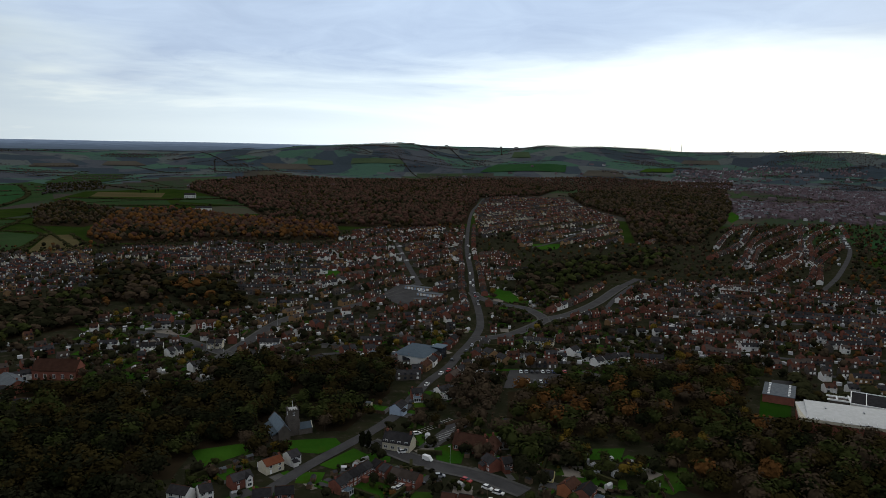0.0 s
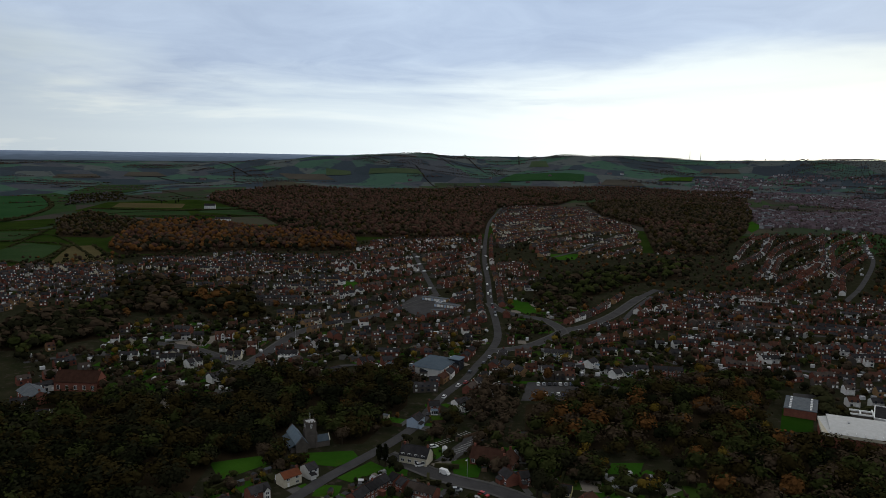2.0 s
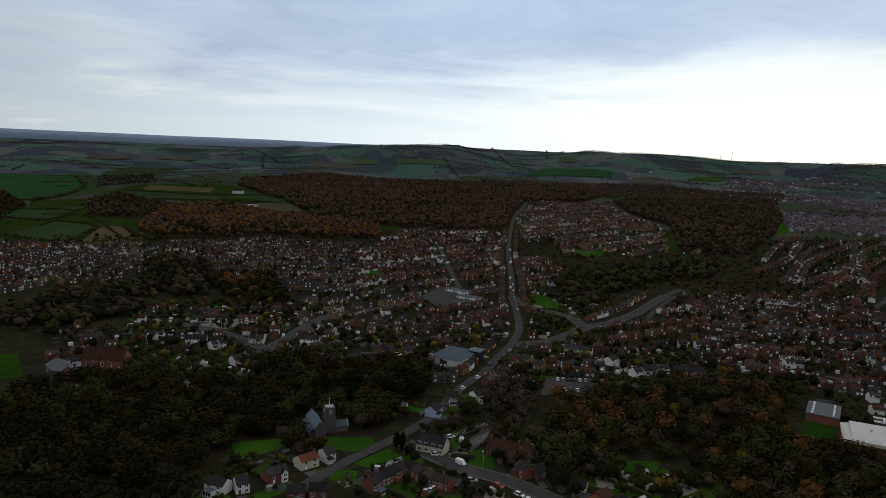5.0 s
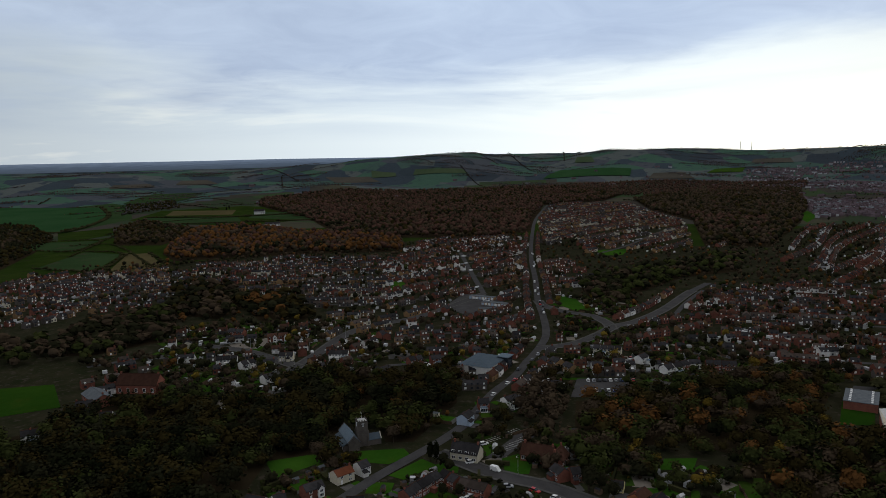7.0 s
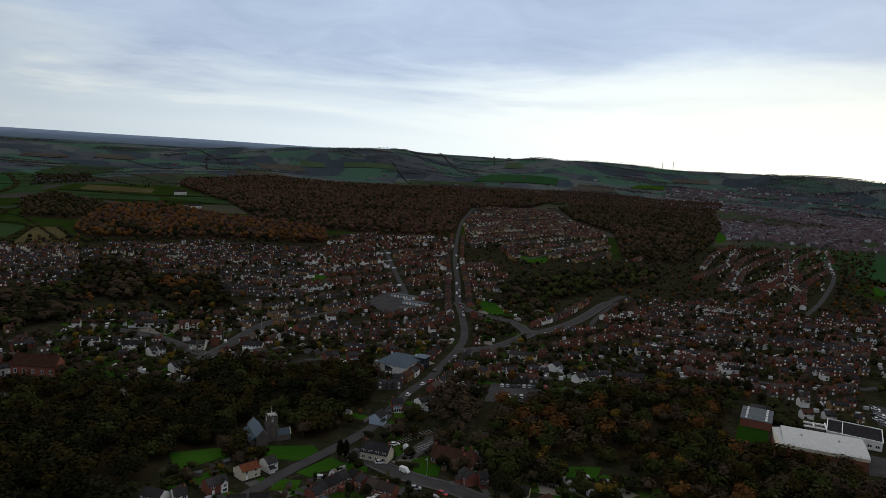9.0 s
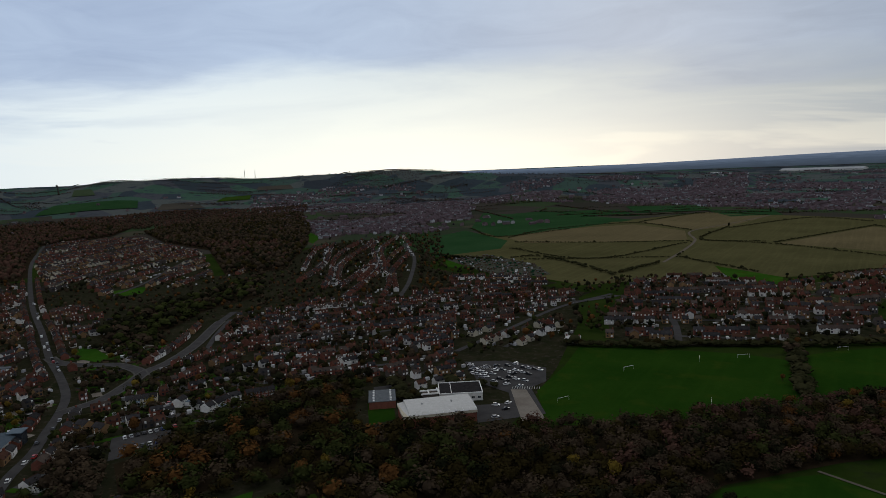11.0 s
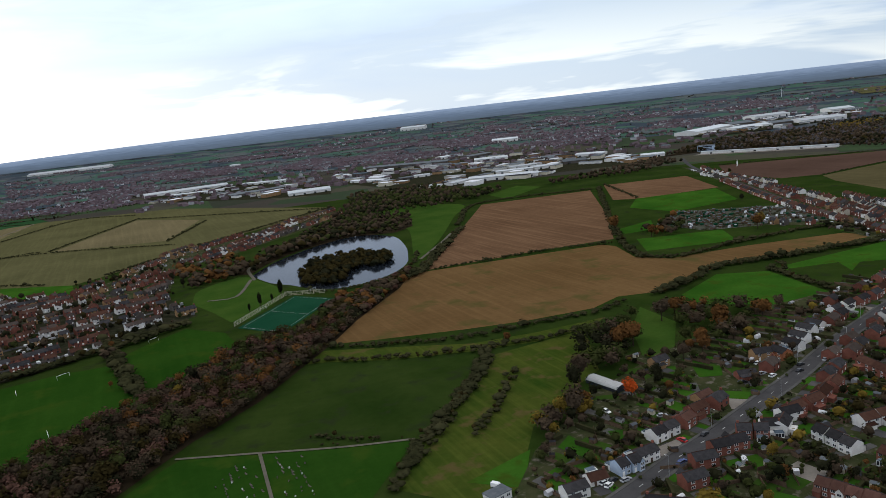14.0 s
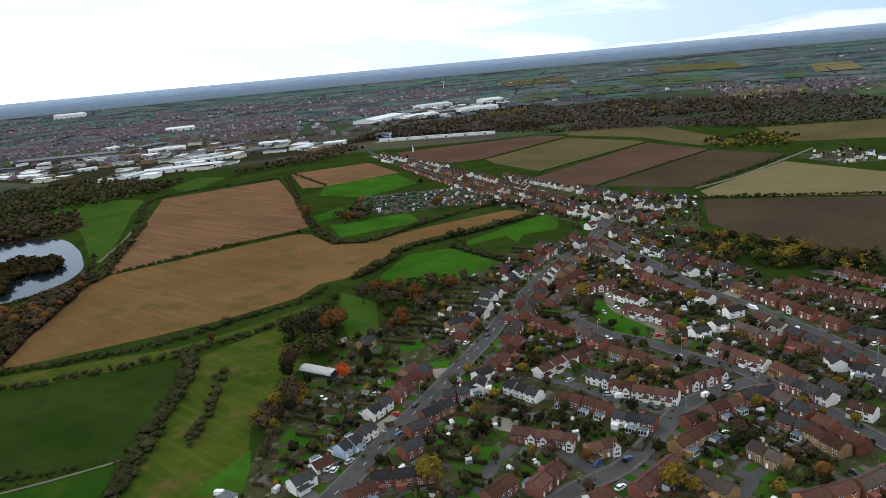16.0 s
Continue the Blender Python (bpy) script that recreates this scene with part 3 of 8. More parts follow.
def hedge(line, width, height, kind):
    pts = smooth_line(line, 1.9)
    rng = random.Random(int(line[0][0] + 5 * line[0][1]))
    spots, gap = [], 0.0
    for i, p in enumerate(pts):
        r = math.hypot(p.x - CX, p.y - CY)
        for _ in range(max(1, int(width / 4 + 0.5))):
            o = (rng.uniform(-0.5, 0.5) * width, rng.uniform(-0.5, 0.5) * width)
            if not free(p.x + o[0], p.y + o[1]):
                continue
            tall = 1.7 if rng.random() < (0.05 if r < 700 else 0.02) else 1.0
            spots.append((p.x + o[0], p.y + o[1], height * tall * rng.uniform(0.9, 1.25) * (0.9 if r > 900 else 1), rng.choice("hhhhhhhm"), 26 if r < 500 else 7 if r < 700 else 1))
    scatter_trees("hedge", spots, "dark unclipped field hedge of mixed shrubs", "hedge")

# ---- houses ----
HOUSES = {}
WALL_WORD = {"r": "red-brick", "o": "orange-brick", "b": "buff-brick", "w": "white-rendered", "c": "cream-rendered", "l": "pale blue rendered", "y": "yellow-rendered", "s": "stone"}
ROOF_WORD = {"t": "weathered terracotta", "a": "grey-brown tiled", "d": "dark slate", "n": "brown tiled", "o": "orange tiled", "g": "grey"}


def window_mesh(w, h):
    key = ("window", w, h)
    if key not in HOUSES:
        m = Mesh()
        m.box(-w / 2, w / 2, -0.06, 0, 0, 0.09, 0)
        m.box(-w / 2, w / 2, -0.06, 0, h - 0.09, h, 0)
        for x in (-w / 2, -0.05, w / 2 - 0.09):
            m.box(x, x + 0.09, -0.06, 0, 0.09, h - 0.09, 0)
        m.face([(-w / 2 + 0.05, -0.02, 0.05), (w / 2 - 0.05, -0.02, 0.05), (w / 2 - 0.05, -0.02, h - 0.05), (-w / 2 + 0.05, -0.02, h - 0.05)], 1)
        HOUSES[key] = m.data("window", ["white", "glass"])
    return HOUSES[key]


def prism(m, x0, x1, d, z0, eave, ridge, slot=0):
    """Walls under a gabled roof whose ridge runs along x."""
    p = [(x0, -d, z0), (x1, -d, z0), (x1, d, z0), (x0, d, z0), (x0, -d, eave), (x1, -d, eave), (x1, d, eave), (x0, d, eave), (x0, 0, ridge), (x1, 0, ridge)]
    m.solid(p, [(0, 1, 5, 4), (2, 3, 7, 6), (3, 0, 4, 8, 7), (1, 2, 6, 9, 5)], slot)


def gable_roof(m, x0, x1, d, eave, ridge, over=0.35, thick=0.18, slot=0, m4=None):
    k = (ridge - eave) / d
    for s in (-1, 1):
        y1, z1 = s * (d + over), eave - k * over
        p = [(x0, 0, ridge), (x1, 0, ridge), (x1, y1, z1), (x0, y1, z1)]
        q = [(a, b, c + thick) for a, b, c in p]
        pts = p + q
        if m4:
            pts = [tuple(m4 @ Vector(v)) for v in pts]
        f = [(4, 5, 6, 7), (3, 2, 1, 0), (2, 3, 7, 6), (0, 3, 7, 4), (1, 2, 6, 5)]
        m.solid(pts, f if s < 0 else [tuple(reversed(g)) for g in f], slot)


def house_proto(wall, roof, width, style, low):
    """One dwelling, ridge along x: walls, roof, chimney, windows, door, and a porch or a gabled bay."""
    top = new("house")
    d, eave = 3.2, (2.4 if low else 4.3)
    ridge = eave + 1.95
    m = Mesh()
    prism(m, -width / 2, width / 2, d, -0.3, eave, ridge)
    body = part("wall", m, "wall_" + wall, top)
    m = Mesh()
    gable_roof(m, -width / 2 - 0.05, width / 2 + 0.05, d, eave, ridge)
    slopes = part("roof", m, "roof_" + roof, top)
    m = Mesh()
    m.box(-width / 2, width / 2, -0.12, 0.12, ridge + 0.1, ridge + 0.26)
    part("ridge_tiles", m, "roof_n" if roof == "d" else "roof_d", slopes)
    m = Mesh()
    cx = width / 2 - 0.6
    if style == 0:
        m.box(cx - 0.4, cx + 0.4, -0.3, 0.3, ridge - 0.6, ridge + 0.9)
        m.box(cx - 0.45, cx + 0.45, -0.35, 0.35, ridge + 0.9, ridge + 1.0)
        stack = part("chimney", m, "wall_r" if wall in "wclyo" else "wall_" + wall, top)
        m = Mesh()
        m.tube(cx, 0, ridge + 1.0, ridge + 1.3, 0.12, 0.1, 6)
        part("chimney_pot", m, "wall_s", stack)

    def window(x, y, z, w, h, turn):
        o = new("window", window_mesh(w, h))
        o.parent = top
        o.matrix_basis = pose(x, y, z, 0, 0, turn)

    floors = (0.8,) if low else (0.8, 2.85)
    for z in floors:
        for side in (-1, 1):
            for x in (-width * 0.25, width * 0.25):
                if z < 1 and side < 0 and x < 0:
                    continue
                window(x, side * d, z, min(1.5, width * 0.3), 1.15, 0 if side < 0 else 180)
    m = Mesh()
    m.box(-0.48, 0.48, -0.07, 0, 0, 2.05)
    door = part("door", m, "timber" if wall == "w" else "white", top)
    door.matrix_basis = pose(-width * 0.25, -d, 0)
    if style == 1 and not low:
        m = Mesh()
        b = min(2.7, width * 0.5)
        prism(m, 0, 1.2 + d, b / 2, -0.3, eave, eave + 1.5)
        bay = part("gabled_bay", m, "wall_w" if wall in "rbo" else "wall_" + wall, top)
        bay.matrix_basis = pose(width * 0.25, 0, 0, 0, 0, -90)
        m = Mesh()
        gable_roof(m, 0, 1.45 + d, b / 2, eave, eave + 1.5, 0.25)
        o = part("bay_roof", m, "roof_" + roof, top)
        o.matrix_basis = pose(width * 0.25, 0, 0.02, 0, 0, -90)
        window(width * 0.25, -d - 1.2, 0.9, 1.8, 1.35, 0)
        window(width * 0.25, -d - 1.2, 2.85, 1.5, 1.15, 0)
    elif style == 2:
        m = Mesh()
        m.box(-width * 0.45, width * 0.05, -d - 1.6, -d, -0.3, 2.3)
        part("porch", m, "wall_" + wall, top)
        m = Mesh()
        p = [(-width * 0.47, -d, 3.1), (width * 0.07, -d, 3.1), (width * 0.07, -d - 1.9, 2.3), (-width * 0.47, -d - 1.9, 2.3)]
        q = [(a, b, c + 0.15) for a, b, c in p]
        m.solid(p + q, [(7, 6, 5, 4), (0, 1, 2, 3), (2, 6, 7, 3), (0, 3, 7, 4), (2, 1, 5, 6)])
        part("porch_roof", m, "roof_" + roof, top)
    else:
        m = Mesh()
        m.box(-width * 0.1, width * 0.35, d, d + 2.6, -0.3, 2.4)
        m.box(-width * 0.12, width * 0.37, d, d + 2.8, 2.4, 2.55)
        part("rear_extension", m, "wall_" + wall, top)
    return tagged(top, f"{WALL_WORD[wall]} {'bungalow' if low else 'two-storey house'} with a {ROOF_WORD[roof]} gabled roof", "house", "village houses")


def place_house(x, y, angle, wall, roof, width, style, low=False):
    width = min((4.6, 5.4, 6.4, 7.5, 9.0, 10.5), key=lambda v: abs(v - width))
    key = (wall, roof, width, style, low)
    m = pose(x, y, 0, 0, 0, angle)
    if x < -150 and y < 420:                  # the older village has smaller cottages
        m = m @ Matrix.Scale(0.84, 4)
    elif x > 0:                               # low-built estate houses
        m = m @ Matrix.Diagonal((0.97, 0.9, 0.87, 1))
    ob = HOUSES.get(key)
    if ob:
        ob = copy_thing(ob, m)
    else:
        ob = HOUSES[key] = house_proto(*key)
    ob.matrix_basis = m
    return ob


PLOTS, FENCES, SHEDS, GARDEN_BUSHES = Mesh(), Mesh(), [], []


def back_garden(x, y, angle, width, rng):
    """Lawn, fences and a shed behind a house, a paved drive before it."""
    m = pose(x, y, 0, 0, 0, angle)
    h, deep = width / 2, rng.uniform(9, 14)
    if free(*(m @ Vector((0, 10, 0))).xy) or rng.random() < 0.4:
        slot = rng.choice((0, 0, 0, 1, 4))
        z = 0.212 + rng.random() * 0.004
        PLOTS.face([tuple(m @ Vector(q)) for q in ((-h + 0.4, 6.5, z), (h - 0.4, 6.5, z), (h - 0.4, 4 + deep, z), (-h + 0.4, 4 + deep, z))], slot)
        PLOTS.face([tuple(m @ Vector(q)) for q in ((-h + 0.4, 4.1, z + 0.01), (h - 0.4, 4.1, z + 0.01), (h - 0.4, 6.6, z + 0.01), (-h + 0.4, 6.6, z + 0.01))], 2)
        if rng.random() < 0.4:
            FENCES.box(-h - 0.5, -h + 0.5, 4.1, 4 + deep, 0, rng.uniform(1.4, 2.2), 1, m)
        else:
            FENCES.box(-h - 0.04, -h + 0.04, 4.1, 4 + deep, 0, 1.6, 0, m)
        if rng.random() < 0.3:
            p = m @ Vector((rng.uniform(-0.3, 0.3) * h, 4.6, 0))
            SHEDS.append((p.x, p.y, angle, 3))
        FENCES.box(-h, h, 3.96 + deep, 4.04 + deep, 0, 1.6, 0, m)
        if rng.random() < 0.55:
            p = m @ Vector((rng.uniform(-0.5, 0.5) * h, 2.5 + deep, 0))
            if free(p.x, p.y):
                SHEDS.append((p.x, p.y, angle + rng.choice((0, 90)), rng.randrange(3)))
                take(p.x, p.y, 1.5)
        for _ in range(7):
            p = m @ Vector((rng.choice((-h, h)) + rng.uniform(-0.6, 0.6), rng.uniform(7, 4 + deep), 0))
            GARDEN_BUSHES.append((p.x, p.y, rng.uniform(1.3, 3.8), rng.choice("dddkgggbyo"), 22))
    z = 0.232 + rng.random() * 0.004
    PLOTS.face([tuple(m @ Vector(q)) for q in ((-h + 0.3, -9.5, z), (h * 0.2, -9.5, z), (h * 0.2, -4, z), (-h + 0.3, -4, z))], rng.choice((2, 3, 3)))
    PLOTS.face([tuple(m @ Vector(q)) for q in ((h * 0.2, -9.5, z - 0.006), (h - 0.1, -9.5, z - 0.006), (h - 0.1, -4, z - 0.006), (h * 0.2, -4, z - 0.006))], rng.choice((0, 0, 1)))
    if rng.random() < 0.5:
        p = m @ Vector((h * 0.6, -8, 0))
        GARDEN_BUSHES.append((p.x, p.y, rng.uniform(1.2, 2.6), rng.choice("dgg"), 40))
    if rng.random() < 0.3:
        p = m @ Vector((-h * 0.4, -7, 0))
        if free(p.x, p.y):
            car(p.x, p.y, angle + 90, rng.choice("wwskkbr"))


SHED_PROTO = {}


def garden_shed(x, y, angle, kind):
    m4 = pose(x, y, 0, 0, 0, angle)
    if kind in SHED_PROTO:
        return copy_thing(SHED_PROTO[kind], m4)
    if kind == 3:
        top = new("conservatory")
        m = Mesh()
        m.box(-1.6, 1.6, -1.3, 1.3, -0.1, 0.6)
        for px in (-1.6, -0.55, 0.5, 1.5):
            m.box(px, px + 0.1, -1.32, 1.32, 0.6, 2.1)
        m.box(-1.65, 1.65, -1.35, 1.35, 2.1, 2.25)
        part("frame", m, "white", top)
        m = Mesh()
        m.box(-1.55, 1.55, -1.25, 1.25, 0.6, 2.1)
        part("glazing", m, "glass", top)
        m = Mesh()
        m.solid([(-1.7, -1.4, 2.25), (1.7, -1.4, 2.25), (1.7, 1.4, 2.25), (-1.7, 1.4, 2.25), (-0.6, 0, 2.9), (0.6, 0, 2.9)], [(0, 1, 5, 4), (1, 2, 5), (2, 3, 4, 5), (3, 0, 4)])
        part("roof", m, "roof_b", top, "pale translucent roof")
        SHED_PROTO[kind] = tagged(top, "white-framed conservatory against a house wall", "conservatory", "conservatories")
        top.matrix_basis = m4
        return top
    top = new("garden_shed")
    m = Mesh()
    prism(m, -1.3, 1.3, 0.95, -0.1, 1.8, 2.3)
    part("wall", m, ("timber", "wall_c", "wall_s")[kind], top)
    m = Mesh()
    gable_roof(m, -1.4, 1.4, 0.95, 1.8, 2.3, 0.15, 0.06)
    part("roof", m, ("roof_d", "roof_g", "roof_g")[kind], top)
    m = Mesh()
    m.box(-0.4, 0.4, -1.0, -0.95, 0, 1.7)
    part("door", m, "timber", top)
    SHED_PROTO[kind] = tagged(top, ("small brown timber garden shed", "small cream garden summerhouse", "small grey pitched-roof garage")[kind], "shed", "garden sheds")
    top.matrix_basis = m4
    return top


def block(x0, y0, x1, y1, count, wall, roof):
    """A row of joined or close houses between two ends."""
    rng = random.Random(int(x0 * 11 + y0))
    a, b = Vector((x0, y0, 0)), Vector((x1, y1, 0))
    length = (b - a).length
    count = max(1, min(int(count), round(length / 4.2)))
    angle = math.degrees(math.atan2(y1 - y0, x1 - x0))
    # the front faces the nearest road
    c = (a + b) / 2
    px, py = min(((r[0], r[1]) for r in ROADS), key=lambda q: (q[0] - c.x) ** 2 + (q[1] - c.y) ** 2)
    s = Vector((y1 - y0, x0 - x1, 0))
    if s.dot(Vector((px, py, 0)) - c) < 0:
        angle += 180
    style = rng.choice((0, 0, 1, 2, 2))
    if roof == "n":
        roof = rng.choice("nnnta")
    for i in range(count):
        p = a.lerp(b, (i + 0.5) / count)
        off = rng.uniform(-0.5, 0.5)
        wd = max(4.6, min(9.5, length / count))
        ww = wall
        if wall == "w" and count > 2 and rng.random() < 0.3:
            ww = "r"
        place_house(p.x + off * s.normalized().x, p.y + off * s.normalized().y, angle, ww, roof, wd, style if rng.random() < 0.7 else rng.choice((0, 2)), count == 1 and rng.random() < 0.15)
        take(p.x, p.y, 5.5)
        back_garden(p.x, p.y, angle, wd, rng)
    if PLOTS.f:
        tagged(part("garden_plots", PLOTS, ["grass", "plot", "paving", "asphalt", "park"]), "lawns, beds and paved drives round the houses", "gardens", kind="stuff")
        PLOTS.clear()
    if FENCES.f:
        tagged(part("garden_fences", FENCES, ["timber", "hedge"]), "weathered timber fences between back gardens", "fences", kind="stuff")
        FENCES.clear()


class Rows:
    """Houses of a far estate, joined."""
    WALLS = ["walls_r", "walls_b", "walls_w", "walls_c", "walls_o", "walls_s"]
    ROOFS = ["roofs_d", "roofs_n", "roofs_g", "roofs_a"]

    def __init__(self):
        self.m = Mesh()
        self.keys = self.WALLS + self.ROOFS + ["glass", "white", "speck", "town_wall", "town_pale", "town_roof"]

    def house(self, x, y, angle, w, wall, roof, grow=1.0, detail=True):
        m, z = self.m, ground_z(x, y)
        d, eave = 3.1 * grow, 3.8 * grow
        ridge = eave + 1.9 * grow
        ca, sa = math.cos(angle), math.sin(angle)

        def at(px, py, pz):
            return (x + px * ca - py * sa, y + px * sa + py * ca, z + pz)

        h = w / 2
        p = [at(*q) for q in ((-h, -d, -2), (h, -d, -2), (h, d, -2), (-h, d, -2), (-h, -d, eave), (h, -d, eave), (h, d, eave), (-h, d, eave), (-h, 0, ridge), (h, 0, ridge))]
        m.solid(p, [(0, 1, 5, 4), (2, 3, 7, 6), (3, 0, 4, 8, 7), (1, 2, 6, 9, 5)], self.keys.index(wall))
        o = 0.3 * grow
        r = [at(*q) for q in ((-h - 0.1, -d - o, eave - 0.1), (h + 0.1, -d - o, eave - 0.1), (h + 0.1, 0, ridge + 0.15), (-h - 0.1, 0, ridge + 0.15), (h + 0.1, d + o, eave - 0.1), (-h - 0.1, d + o, eave - 0.1))]
        m.solid(r, [(0, 1, 2, 3), (3, 2, 4, 5)], self.keys.index(roof))
        if detail:
            for s in (-1, 1):
                for zz, ww in ((2.9, 0.5), (0.8, 0.6)):
                    for px in (-h * 0.5, h * 0.5):
                        q = [at(px + u * ww * s, s * (d + 0.05), zz + v) for u, v in ((-1, 0), (1, 0), (1, 1.2), (-1, 1.2))]
                        m.face(q, self.keys.index("white" if int(px * 7 + zz * 3 + x) % 5 < 2 else "glass"))
            b = [at(px, py, pz) for pz in (eave, ridge + 1.0) for px, py in ((h - 1, -0.4), (h - 0.1, -0.4), (h - 0.1, 0.4), (h - 1, 0.4))]
            m.solid(b, [(4, 5, 6, 7), (0, 1, 5, 4), (1, 2, 6, 5), (2, 3, 7, 6), (3, 0, 4, 7)], self.keys.index("walls_r"))

    def finish(self, label):
        if self.m.f:
            tagged(part("houses", self.m, self.keys), label, "houses", kind="stuff")


PICK = {"mix": ("walls_r walls_r walls_b walls_w walls_r walls_s walls_r", "roofs_d roofs_a roofs_d roofs_n"), "pale": ("walls_r walls_b walls_s walls_b walls_r walls_c walls_r", "roofs_d roofs_a roofs_d"),
        "red": ("walls_r walls_r walls_s walls_r walls_w walls_b", "roofs_n roofs_a roofs_d"), "white": ("walls_w walls_r walls_w walls_s walls_c", "roofs_d roofs_d roofs_n"),
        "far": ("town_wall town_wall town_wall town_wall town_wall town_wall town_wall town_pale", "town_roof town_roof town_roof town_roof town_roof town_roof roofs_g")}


def built_up(x, y):
    return ground_z(x, y) < 62


def estate(poly, angle, style, density):
    rng = random.Random(int(poly[0][0] * 5 + poly[1][1]))
    walls, roofs = (s.split() for s in PICK[style])
    xs, ys = [p[0] for p in poly], [p[1] for p in poly]
    cx, cy = sum(xs) / len(xs), sum(ys) / len(ys)
    dist = math.hypot(cx - CX, cy - CY)
    far = style == "far" or dist > 1300
    grow = (0.86 if cx < -150 else 1.0) if dist < 1000 else 0.95 if dist < 1600 else 1.0
    a = radians(angle)
    ux, uy = math.cos(a), math.sin(a)
    reach = max(math.hypot(px - cx, py - cy) for px, py in poly)
    if dist < 1500:
        field("estate_ground", poly, "plot" if cx > 0 else "garden", 0.3, "gardens and yards between houses")
    rows, bushes, line, k = Rows(), [], -reach, 0
    streets = Mesh()
    while line < reach:
        x = -reach
        bend = rng.uniform(0, 6)
        while x < reach:
            w = rng.choice((4.8, 5.6, 6.5, 7.5)) * grow
            run = rng.randrange(2, 8)
            brick, tiles = rng.choice(walls), rng.choice(roofs)
            for _ in range(run):
                wob = 9 * math.sin(x * 0.012 + bend)
                px, py = cx + ux * x - uy * (line + wob), cy + uy * x + ux * (line + wob)
                if inside(px, py, poly) and free(px, py) and rng.random() < (0.6 if far else 0.92) * density and built_up(px, py) and (not far or noise.noise((px * 0.005, py * 0.005, 1.5)) > -0.12 + 0.0004 * max(0.0, math.hypot(px, py) - 2200)):
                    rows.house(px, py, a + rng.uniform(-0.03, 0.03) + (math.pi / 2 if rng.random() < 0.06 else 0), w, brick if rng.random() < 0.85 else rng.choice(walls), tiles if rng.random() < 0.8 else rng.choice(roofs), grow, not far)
                    take(px, py, 5)
                x += w
            x += rng.uniform(2, 7) * grow
        if k % 2 == 0:                      # the street between two facing rows
            n = int(2 * reach / 15)
            for i in range(n):
                x0 = -reach + i * 15
                pts = []
                for xx, oo in ((x0, 6.2), (x0 + 15, 6.2), (x0 + 15, 11), (x0, 11)):
                    wob = 9 * math.sin(xx * 0.012 + bend) + oo * grow
                    pts.append((cx + ux * xx - uy * (line + wob), cy + uy * xx + ux * (line + wob)))
                if all(inside(*p, poly) for p in pts) and not far:
                    streets.face([(px, py, lift(px, py, 3)) for px, py in pts])
                    for _ in range(2):
                        if rng.random() < 0.5:
                            q = rng.random()
                            vx, vy = pts[0][0] * q + pts[1][0] * (1 - q), pts[0][1] * q + pts[1][1] * (1 - q)
                            rows.m.box(-2.1, 2.1, -0.85, 0.85, 0.1, 1.4, rows.keys.index("speck"), pose(vx, vy, ground_z(vx, vy), 0, 0, angle + rng.choice((0, 90))))
        line += (17 if k % 2 == 0 else 19) * grow if far else (19 if k % 2 == 0 else 27) * grow
        k += 1
    area = 0.5 * abs(sum(poly[i - 1][0] * poly[i][1] - poly[i][0] * poly[i - 1][1] for i in range(len(poly))))
    want = int(min(4500, area / (85 if not far else 150)))
    for _ in range(want):
        px, py = rng.uniform(min(xs), max(xs)), rng.uniform(min(ys), max(ys))
        if inside(px, py, poly) and free(px, py):
            big_one = rng.random() < 0.25
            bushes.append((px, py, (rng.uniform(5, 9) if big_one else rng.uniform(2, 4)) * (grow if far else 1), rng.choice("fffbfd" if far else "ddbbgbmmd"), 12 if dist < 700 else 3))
            if rng.random() < 0.5 and not far:
                rows.m.box(-1.2, 1.2, -0.8, 0.8, 0, 1.9, rows.keys.index("speck"), pose(px + 3, py + 3, ground_z(px, py), 0, 0, angle))
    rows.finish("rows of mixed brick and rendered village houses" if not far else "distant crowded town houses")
    scatter_trees("garden_trees", bushes, "garden trees and shrubs between houses", "trees")
    if streets.f:
        tagged(part("estate_street", streets, "asphalt"), "grey asphalt estate street", "road", kind="structure")


def street(line, style, gap, offset):
    """Houses along both sides of a road."""
    rng = random.Random(int(line[0][0] + line[0][1]))
    walls, roofs = (s.split() for s in PICK[style])
    pts = smooth_line(line, gap)
    rows = Rows()
    for i in range(len(pts) - 1):
        d = (pts[i + 1] - pts[i]).normalized()
        for s in (-1, 1):
            x, y = pts[i].x + d.y * s * offset, pts[i].y - d.x * s * offset
            if free(x, y) and rng.random() < 0.9:
                rows.house(x, y, math.atan2(d.y, d.x), min(gap, 9) * rng.uniform(0.8, 1.0), rng.choice(walls), rng.choice(roofs), 0.84 if x < -150 else 1.0)
                take(x, y, 5)
    rows.finish("row of street-side houses with small front gardens")


# ---- vehicles ----
CARS = {}
CAR_WORD = {"w": "white", "s": "silver-grey", "k": "black", "b": "blue", "r": "red"}


